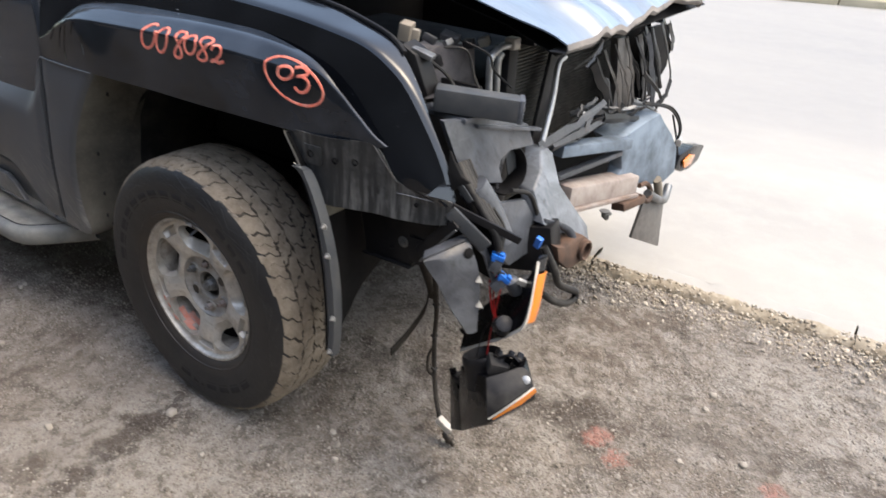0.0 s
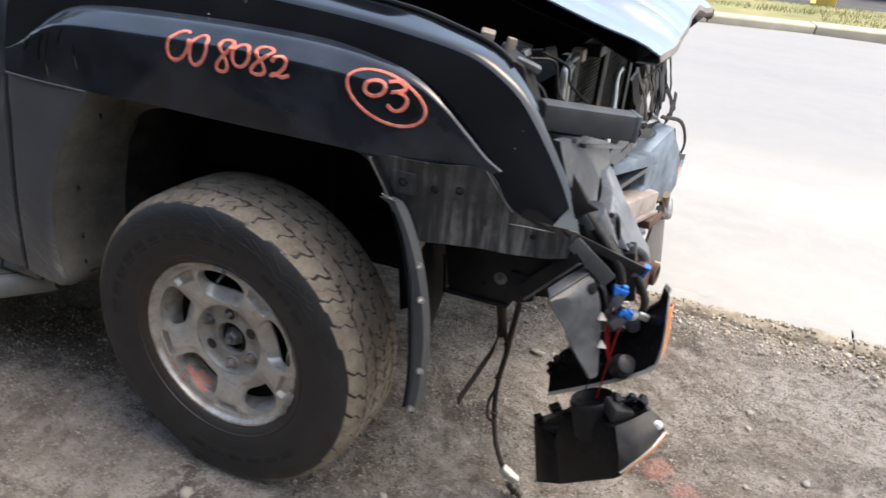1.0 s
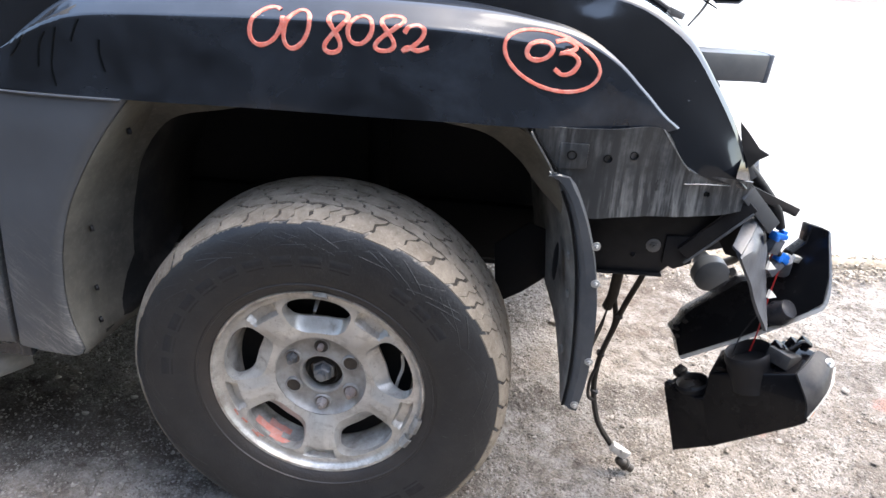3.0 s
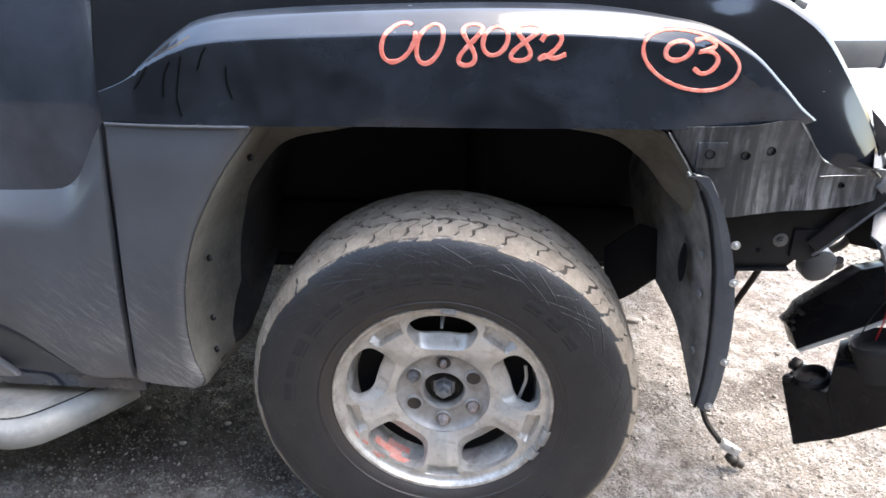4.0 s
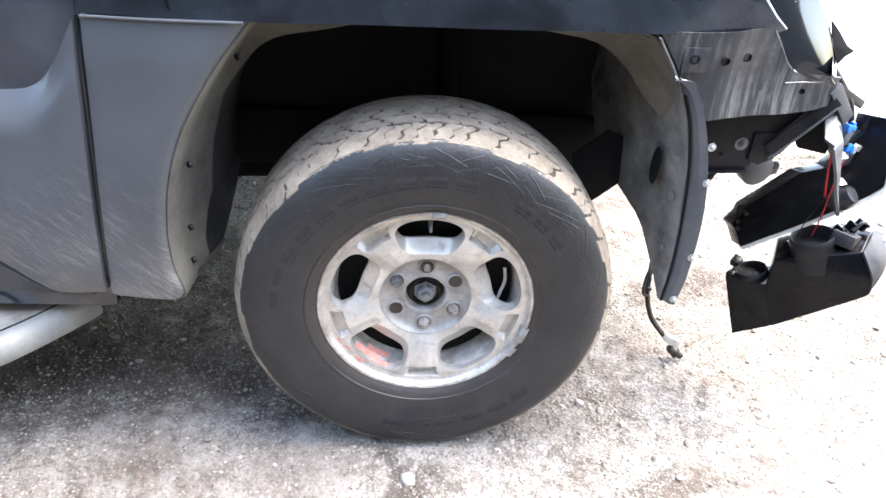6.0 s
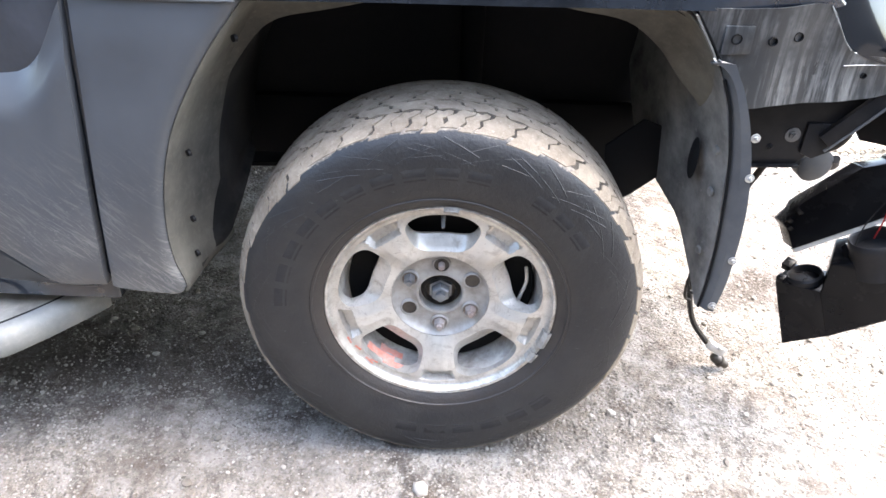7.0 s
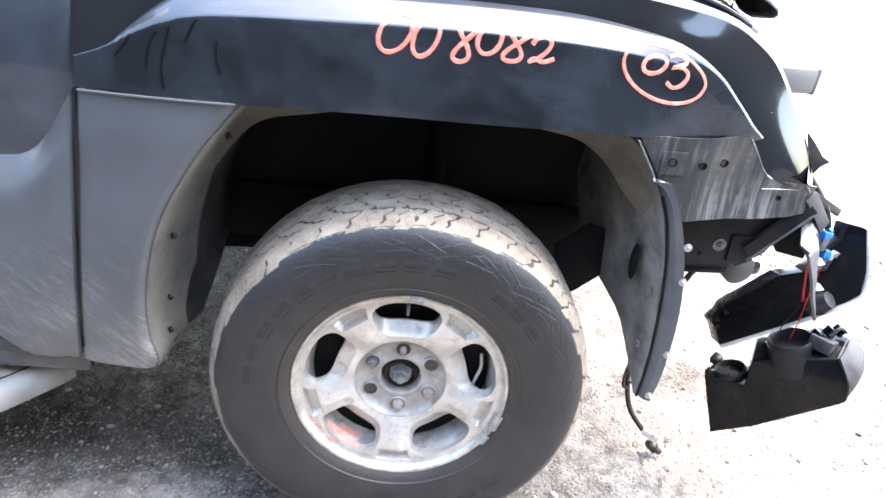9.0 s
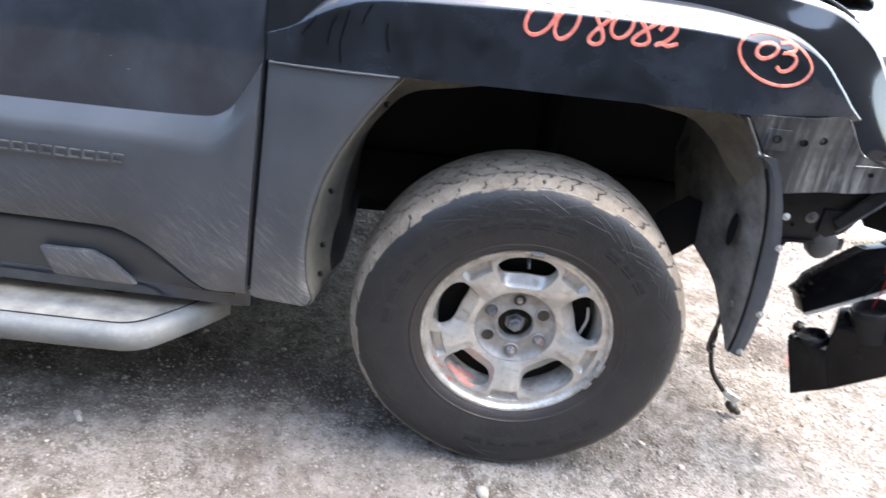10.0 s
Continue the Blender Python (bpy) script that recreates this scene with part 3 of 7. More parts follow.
def bolt_bm(c, r=0.009, h=0.008, axis=(0, -1, 0), washer=True, bm=None):
    prof = [(0, 0), (r * 1.9, 0), (r * 1.9, 0.002), (r * 1.2, 0.003)] if washer else [(0, 0)]
    bm = lathe(prof + [(r * 1.05, 0.003), (r, h), (r * 0.55, h), (r * 0.5, h + 0.004), (0, h + 0.004)], 6 if not washer else 12, c, axis, bm)
    return bm


def rough_up(bm, amount, scale, seed=0.0):
    """Pushes the vertices about by noise."""
    for v in bm.verts:
        v.co += amount * noise.noise_vector(v.co * scale + Vector((seed, seed * 2, 0)))
    return bm


# ---- ground, road and the far side of the street ----
KDIR = Vector((math.cos(radians(5.5)), math.sin(radians(5.5)), 0))
KNOR = Vector((-KDIR.y, KDIR.x, 0))
KBASE = Vector((0.5, 1.515, 0))


def lift(x, y):
    """Height of the yard: small humps and ruts."""
    p = Vector((x, y, 0))
    near = max(0.0, 1.0 - ((x - 0.3) ** 2 + (y - 0.3) ** 2) / 30)
    z = 0.016 * noise.noise(p * 1.3) + 0.010 * noise.noise(p * 5 + Vector((3, 1, 0))) + 0.0060 * noise.noise(p * 14) + 0.0035 * noise.noise(p * 33)
    flat = min(1.0, max(0.15, (math.hypot(x, (y - 0.1) * 1.4) - 0.12) / 0.3))
    over = (p - KBASE).dot(KNOR)
    if over > 0:
        return -0.03
    return z * near * flat - 0.004


def build_ground():
    def axis_steps(lo, hi, step, far):
        mid = list(np.arange(lo, hi, step))
        out, d, p = [], step, hi
        while p < far:
            out.append(p)
            d *= 1.45
            p += d
        neg, d, p = [], step, lo
        while p > -far:
            d *= 1.45
            p -= d
            neg.append(p)
        return neg[::-1] + mid + out
    xs, ys = axis_steps(-1.9, 2.6, 0.013, 600), axis_steps(-1.3, 1.75, 0.013, 600)
    verts = [(x, y, lift(x, y)) for y in ys for x in xs]
    w = len(xs)
    faces = [(j * w + i, j * w + i + 1, (j + 1) * w + i + 1, (j + 1) * w + i) for j in range(len(ys) - 1) for i in range(w - 1)]
    me = bpy.data.meshes.new("ground")
    me.from_pydata(verts, [], faces)
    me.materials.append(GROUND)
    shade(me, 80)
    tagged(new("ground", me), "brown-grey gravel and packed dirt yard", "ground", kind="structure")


def along(s, d, z=0.0):
    p = KBASE + KDIR * s + KNOR * d
    return Vector((p.x, p.y, z))


def build_road():
    rng = random.Random(4)
    ss, ds = np.linspace(-60, 60, 121), [0.115, 0.3, 0.6, 1.2, 2.4, 4.5, 7, 9.0]
    bm = grid_bm([[along(s, d, 0.030 + 0.006 * noise.noise((s * 0.7, d, 0))) for s in ss] for d in ds])
    tagged(finish("road", bm, ROAD), "pale worn road surface with greyer patches", "road", kind="structure")
    kerb = tagged(new("kerb"), "low crumbling tan kerb between the gravel yard and the road", "kerb", kind="structure")
    s = -7.93
    while s < 8:
        n = 0.995
        rows = []
        for k in range(25):
            q = s + n * k / 24
            wob = 0.012 * noise.noise((q * 6, 1, 0)) + 0.006 * noise.noise((q * 21, 2, 0))
            top = 0.036 + 0.008 * noise.noise((q * 7, 5, 0))
            rows.append([along(q, -0.02 + wob, -0.04), along(q, -0.012 + wob, top * 0.3), along(q, 0.006 + wob, top * 0.85), along(q, 0.03 + wob, top),
                         along(q, 0.09, top + 0.004), along(q, 0.13, top), along(q, 0.145, -0.04)])
        bm = grid_bm(rows)
        bmesh.ops.holes_fill(bm, edges=[e for e in bm.edges if e.is_boundary], sides=0)
        bm.normal_update()
        for f in bm.faces:
            c = f.calc_center_median()
            f.material_index = 1 if (c - along(s, 0)).dot(KNOR) > 0.028 + 0.03 * noise.noise((c.x * 9, c.y * 9, 2)) and c.z > 0.015 else 0
        rough_up(rough_up(bm, 0.012, 13, s), 0.008, 40, s)
        part("kerb_block", bm, [KERB, ROAD], kerb, angle=60)
        s += 1.0


def pebble_shape(rng):
    bm = bmesh.new()
    bmesh.ops.create_icosphere(bm, subdivisions=1, radius=1)
    k = Vector((rng.uniform(0.7, 1.2), rng.uniform(0.6, 1.1), rng.uniform(0.4, 0.75)))
    vs = [Vector((v.co.x * k.x, v.co.y * k.y, v.co.z * k.z)) * rng.uniform(0.8, 1.15) for v in bm.verts]
    fs = [[v.index for v in f.verts] for f in bm.faces]
    bm.free()
    return vs, fs


def scatter(name, label, count, spot, size, mat, seed):
    """Many small stones in one mesh."""
    rng = random.Random(seed)
    shapes = [pebble_shape(rng) for _ in range(12)]
    verts, faces = [], []
    for _ in range(count):
        x, y, z = spot(rng)
        vs, fs = rng.choice(shapes)
        r = size(rng)
        m = Matrix.Translation((x, y, z + r * 0.22)) @ Euler((rng.uniform(-0.4, 0.4), rng.uniform(-0.4, 0.4), rng.uniform(0, 6.3))).to_matrix().to_4x4() @ Matrix.Scale(r, 4)
        base = len(verts)
        verts.extend([m @ v for v in vs])
        faces.extend([[i + base for i in q] for q in fs])
    me = bpy.data.meshes.new(name)
    me.from_pydata(verts, [], faces)
    me.materials.append(mat)
    tagged(new(name, me), label, "gravel", kind="stuff")


def build_gravel():
    def yard(rng):
        while True:
            x, y = rng.uniform(-1.8, 2.3), rng.uniform(-0.9, 1.45)
            if noise.noise((x * 1.9, y * 1.9, 3)) + 0.5 * noise.noise((x * 6, y * 6, 5)) + rng.uniform(-0.45, 0.45) > -0.05 + 0.25 * max(0.0, y - 0.3):
                return x, y, lift(x, y)

    def edge(rng):
        s, d = rng.uniform(-1.5, 3.2), -abs(rng.gauss(0, 0.11)) + 0.04
        p = along(s, d)
        return p.x, p.y, max(lift(p.x, p.y), 0.0) + max(0.0, min(0.034, (d + 0.02) * 0.9))
    scatter("fine_gravel", "fine pale and dark grit scattered over the dirt", 62000, yard, lambda r: r.uniform(0.0013, 0.0038), PEBBLE, 1)
    scatter("loose_gravel", "loose grey pebbles lying on the dirt", 7500, yard, lambda r: r.choice((0.0038, 0.0048, 0.006)) * r.uniform(0.8, 1.2), PEBBLE, 2)
    scatter("coarse_gravel", "coarser grey stones half sunk in the dirt", 420, yard, lambda r: r.uniform(0.007, 0.0125), PEBBLE, 6)
    scatter("kerb_rubble", "tan rubble and crumbled mortar along the kerb", 8500, edge, lambda r: r.choice((0.002, 0.003, 0.003, 0.004, 0.005, 0.006, 0.009)) * r.uniform(0.7, 1.3), KERB_STONE, 3)
    for n, (x, y, r) in enumerate(((1.245, 1.02, 0.016), (1.416, 0.757, 0.017), (-0.25, -0.37, 0.017), (-0.02, -0.12, 0.018), (0.55, 0.95, 0.022), (1.75, 1.05, 0.015),
                                   (1.60, 0.62, 0.014), (0.95, -0.15, 0.013), (-0.75, -0.25, 0.016), (0.62, -0.35, 0.014))):
        rng = random.Random(50 + n)
        vs, fs = pebble_shape(rng)
        bm = bmesh.new()
        bv = [bm.verts.new(v * r) for v in vs]
        for q in fs:
            bm.faces.new([bv[i] for i in q])
        bmesh.ops.subdivide_edges(bm, edges=bm.edges[:], cuts=1, smooth=0.7)
        ob = finish("stone", bm, PEBBLE, angle=60)
        ob.location = (x, y, lift(x, y) + r * 0.3)
        tagged(ob, "rounded pale grey stone lying on the dirt", "stone", "loose stones on the yard")


def build_far_side():
    """The verge, the parking lot and the vehicles across the street."""
    fd = Vector((math.cos(radians(20)), math.sin(radians(20)), 0))
    fn = Vector((-fd.y, fd.x, 0))
    base = Vector((0, 10.2, 0))

    def at(s, d, z):
        p = base + fd * s + fn * d
        return (p.x, p.y, z)
    kerb = tagged(new("far_kerb"), "sunlit tan concrete kerb across the road", "kerb", kind="structure")
    for k in range(-14, 18):
        a, b = k * 1.5, k * 1.5 + 1.48
        top = 0.15 + 0.012 * noise.noise((k * 3.1, 0, 0))
        bm = plate([at(a, 0.03, -0.05), at(a, 0.0, top * 0.8), at(a, 0.03, top), at(a, 0.3, top + 0.01), at(a, 0.34, -0.05)], Vector(at(b, 0, 0)) - Vector(at(a, 0, 0)), 0.012)
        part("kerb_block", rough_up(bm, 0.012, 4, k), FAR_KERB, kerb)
    bm = grid_bm([[at(s, d, 0.14 + 0.03 * noise.noise((s, d, 0))) for s in np.linspace(-25, 30, 60)] for d in np.linspace(0.3, 3.0, 10)])
    tagged(finish("verge", bm, GRASS), "strip of grass and dry earth behind the far kerb", "verge", kind="structure")
    bm = grid_bm([[at(s, d, 0.12) for s in np.linspace(-60, 80, 20)] for d in (2.9, 8, 20, 45)])
    tagged(finish("far_parking_lot", bm, DARK_LOT), "dark asphalt parking lot across the street", "parking lot", kind="structure")
    for s in (2.6, 5.4, 8.2, 11.0):
        bm = plate([at(s, 3.4, 0.125), at(s + 0.12, 3.4, 0.125), at(s + 2.0, 8.2, 0.125), at(s + 1.88, 8.2, 0.125)], (0, 0, 0.004))
        tagged(finish("parking_line", bm, YELLOW), "faded yellow parking bay line on dark asphalt", "road marking", "parking bay lines")
    rng = random.Random(9)
    verts, faces = [], []
    for _ in range(16000):
        s, d = rng.uniform(-9, 12), rng.choice((rng.uniform(0.35, 1.0), rng.uniform(0.9, 2.9), rng.uniform(1.4, 2.9)))
        if noise.noise((s * 0.6, d * 1.5, 7)) < -0.12 + (0.2 if d < 1.0 else 0):
            continue
        x, y, z = at(s, d, 0.13)
        h, a, w = rng.uniform(0.04, 0.11), rng.uniform(0, 6.3), 0.006
        lean = rng.uniform(-0.05, 0.05), rng.uniform(-0.05, 0.05)
        n = len(verts)
        verts += [(x - w * math.cos(a), y - w * math.sin(a), z), (x + w * math.cos(a), y + w * math.sin(a), z), (x + lean[0], y + lean[1], z + h)]
        faces.append((n, n + 1, n + 2))
    me = bpy.data.meshes.new("grass")
    me.from_pydata(verts, [], faces)
    me.materials.append(GRASS)
    tagged(new("grass", me), "yellow-green mown grass on the verge", "grass", kind="stuff")
    bm = box((0, 0, 0.45), (0.32, 0.32, 0.9), 0.02)
    post = finish("concrete_post", bm, YELLOW)
    post.location = at(2.8, 3.2, 0.1)
    tagged(post, "short yellow painted concrete post at the lot's edge", "post")

    white = Mat("white_car_paint", (0.7, 0.7, 0.7), 0.25, 0, 0.5, 1.0).m
    grey = Mat("silver_car_paint", (0.30, 0.29, 0.32), 0.3, 0.4, 0.5, 1.0).m
    for s, d, paint, label in ((4.9, 6.2, white, "white pickup parked across the street"), (13.2, 7.0, grey, "grey pickup parked across the street")):
        car = thing("parked_vehicle", label, "vehicle", "vehicles across the street", at=at(s, d, 0.12))
        car.rotation_euler = (0, 0, radians(20))
        side = [(-2.6, 0.45), (-2.55, 1.0), (-0.9, 1.02), (-0.8, 1.75), (0.8, 1.75), (1.35, 1.1), (2.5, 1.0), (2.6, 0.5), (2.1, 0.4), (-2.1, 0.4)]
        part("body", plate([(x, -0.9, z) for x, z in side], (0, 1.8, 0), 0.05), paint, car)
        for wx in (-1.6, 1.6):
            for wy in (-0.92, 0.70):
                wheel = part("wheel", lathe([(0.0, 0.0), (0.22, 0.0), (0.24, 0.22), (0.0, 0.22)], 24, (wx, wy, 0.38)), white if paint is white else ALLOY, car)
                part("tyre", lathe([(0.22, 0.01), (0.30, -0.02), (0.37, 0.02), (0.38, 0.11), (0.37, 0.20), (0.30, 0.24), (0.22, 0.22)], 28, (wx, wy, 0.38)), BLACK, wheel)
        part("side_window", box((0.0, -0.91, 1.4), (1.4, 0.02, 0.5), 0.005), GLASS_DARK, car)


def build_behind():
    """An unseen dark wall behind the camera, added to darken what the paint mirrors."""
    bm = box((-2, -5.0, 2.7), (34, 0.25, 5.6), 0.02)
    tagged(finish("unseen_wall", bm, WALL_MAT), "unseen dark wall added behind the camera to darken reflections", "wall", kind="structure")


build_ground()
build_road()
build_far_side()
build_behind()

# ---- the truck ----
truck = thing("pickup_truck", "black damaged pickup truck with grey cladding and torn-off front bumper", "pickup truck")
HUB_Z, RT = 0.375, 0.388


def wheel_tyre(parent):
    prof = [(0.216, 0.006), (0.224, -0.004), (0.240, -0.015), (0.262, -0.0225), (0.290, -0.0275), (0.318, -0.0290), (0.340, -0.0265), (0.354, -0.0210),
            (0.366, -0.0125), (0.3735, -0.0040), (0.3800, 0.010), (0.3838, 0.04), (0.3850, 0.10), (0.384, 0.16), (0.380, 0.186), (0.374, 0.198), (0.356, 0.206), (0.32, 0.22), (0.27, 0.22), (0.225, 0.20), (0.214, 0.19)]
    bm = lathe(prof, 120)
    for f in bm.faces:
        c = f.calc_center_median()
        r = math.hypot(c.x, c.z)
        f.material_index = 1 if (r > 0.3755 and -0.002 < c.y < 0.2) else 0
    settle_tyre(bm)
    tyre = part("tyre", bm, [SIDEWALL, GROOVE], parent, "black all-terrain tyre with a tan dusty tread", 60)
    # tread blocks in five staggered rows with zigzag grooves; the outer shoulder reaches unevenly over the side
    rng = random.Random(7)
    bm = bmesh.new()
    rows = [(-0.0105, 0.0335, 0.0, 1), (0.0380, 0.0735, 0.45, -1), (0.0780, 0.1135, 0.1, 1), (0.1180, 0.153, 0.6, -1), (0.1575, 0.2035, 0.2, 1)]
    count = 40
    span = 2 * math.pi / count

    def top(y):
        return float(np.interp(y, [-0.018, -0.0125, -0.008, -0.002, 0.006, 0.02, 0.05, 0.10, 0.15, 0.18, 0.195, 0.205], [0.3612, 0.3675, 0.3720, 0.3768, 0.3808, 0.3852, 0.387, 0.388, 0.387, 0.3845, 0.378, 0.367]))

    def block(t0, t1, y0, y1, lean, edge0, edge1):
        """One block between two angles; lean slants its ends, edge0 and edge1 zigzag its long sides."""
        ys = np.linspace(0, 1, 5)
        grid = []
        for i, f in enumerate((0.0, 0.34, 0.67, 1.0)):
            zig = (0.0, 1.0, -0.3, 0.35)[i]
            line = []
            for j, g in enumerate(ys):
                y = (y0 + edge0 * zig) * (1 - g) + (y1 + edge1 * zig) * g
                t = t0 + (t1 - t0) * f + lean * (g - 0.5) + 0.10 * span * (0, 1, -0.6, 0.8, 0)[j]
                line.append((top(y) + rng.uniform(-0.0006, 0.0004), t, y))
            grid.append(line)

        def put(q, dr):
            return bm.verts.new(((q[0] + dr) * math.sin(q[1]), q[2], (q[0] + dr) * math.cos(q[1])))
        up = [[put(q, 0.0) for q in l] for l in grid]
        dn = [[put(q, -0.010) for q in l] for l in grid]
        for i in range(3):
            for j in range(4):
                bm.faces.new((up[i][j], up[i][j + 1], up[i + 1][j + 1], up[i + 1][j]))
            for j in (0, 4):
                bm.faces.new((up[i][j], up[i + 1][j], dn[i + 1][j], dn[i][j]))
        for i in (0, 3):
            for j in range(4):
                bm.faces.new((up[i][j], up[i][j + 1], dn[i][j + 1], dn[i][j]))
    for y0, y1, off, way in rows:
        for k in range(count):
            t0 = (k + off) * span
            gap = 0.0068 / RT * rng.choice((0.35, 0.7, 1.0, 1.25))
            ragged = rng.uniform(-0.005, 0.004) if y0 < 0 else 0.0
            lean = way * 0.55 * span * rng.uniform(0.8, 1.1)
            zig = 0.0048
            if rng.random() < 0.35:
                cut = rng.uniform(0.42, 0.58)
                sipe = 0.0016 / RT
                block(t0 + gap / 2, t0 + span * cut - sipe / 2, y0 + ragged, y1, lean, 0.0 if y0 < 0 else zig, zig)
                block(t0 + span * cut + sipe / 2, t0 + span - gap / 2, y0 + rng.uniform(-0.004, 0.002) * (y0 < 0), y1, lean, 0.0 if y0 < 0 else -zig, -zig)
            else:
                block(t0 + gap / 2, t0 + span - gap / 2, y0 + ragged, y1, lean, 0.0 if y0 < 0 else zig, zig)
    bmesh.ops.recalc_face_normals(bm, faces=bm.faces)
    settle_tyre(bm)
    part("tread", bm, TREAD, tyre, "tan dusty cracked tread blocks", 35)
    # the raised brand lettering, as plain bars on an arc, and two thin rings
    def side_depth(r):
        return float(np.interp(r, [p[0] for p in prof[:11]], [p[1] for p in prof[:11]]))

    def arc_bar(a0, a1, r0, r1, proud):
        own = bmesh.new()
        cols = []
        for a in np.linspace(radians(a0), radians(a1), 5):
            col = []
            for r, e in ((r0, 0.0), (r0 + 0.0025, proud), (r1 - 0.0025, proud), (r1, 0.0)):
                col.append(own.verts.new((r * math.sin(a), side_depth(r) - e + 0.0008, r * math.cos(a))))
            cols.append(col)
        for a, b in zip(cols, cols[1:]):
            for j in range(3):
                own.faces.new((a[j], b[j], b[j + 1], a[j + 1]))
        for col in (cols[0], cols[-1]):
            own.faces.new(col)
        bmesh.ops.recalc_face_normals(own, faces=own.faces)
        settle_tyre(own)
        return own
    for first, count, step, wide, r0, r1 in ((-88, 10, 10.6, 7.6, 0.284, 0.311), (31, 3, 9.5, 6.8, 0.284, 0.311), (131, 6, 11.3, 8.2, 0.284, 0.312)):
        for k in range(count):
            part("letter_bar", arc_bar(first + k * step, first + k * step + wide, r0, r1, 0.0011), LETTERING, tyre, "raised black lettering bar")
    bm = None
    for k in range(26):
        a = 360 / 26 * k + rng.uniform(-1.5, 1.5)
        flip = 1 if k % 2 else -1
        for da, ra, rb, run in ((0, 0.319, 0.352, 17), (5, 0.323, 0.347, 12), (-4, 0.334, 0.3595, 10), (9, 0.3295, 0.331, 8)):
            if rng.random() < 0.2:
                continue
            pts = []
            for u in np.linspace(0, 1, 5):
                r, q = ra + (rb - ra) * u, radians(a + flip * (da + run * (u - 0.5)))
                pts.append((r * math.sin(q), side_depth(r) + 0.0010, r * math.cos(q)))
            bm = tube(pts, rng.uniform(0.0011, 0.0017), 6, 10, bm)
    settle_tyre(bm)
    tagged(part("sidewall_ribbing", bm, SIDEWALL, tyre, "fine slanted ribs worn smooth"), kind="stuff")
    part("rim_guard", lathe([(0.2385, side_depth(0.2385) + 0.0005), (0.240, side_depth(0.24) - 0.0016), (0.2445, side_depth(0.2445) - 0.0016), (0.246, side_depth(0.246) + 0.0005)], 90), SIDEWALL, tyre)


def settle_tyre(bm):
    """The tyre stands on the ground: its foot is flat and its side bulges there."""
    for v in bm.verts:
        if v.co.z < -HUB_Z + 0.06:
            k = (-HUB_Z + 0.06 - v.co.z) / 0.07
            v.co.y += (-0.010 if v.co.y < 0.1 else 0.010) * max(0.0, k) * (1 if abs(v.co.y - 0.1) > 0.06 else 0)
        if v.co.z < -HUB_Z + 0.001:
            v.co.z = -HUB_Z + 0.001


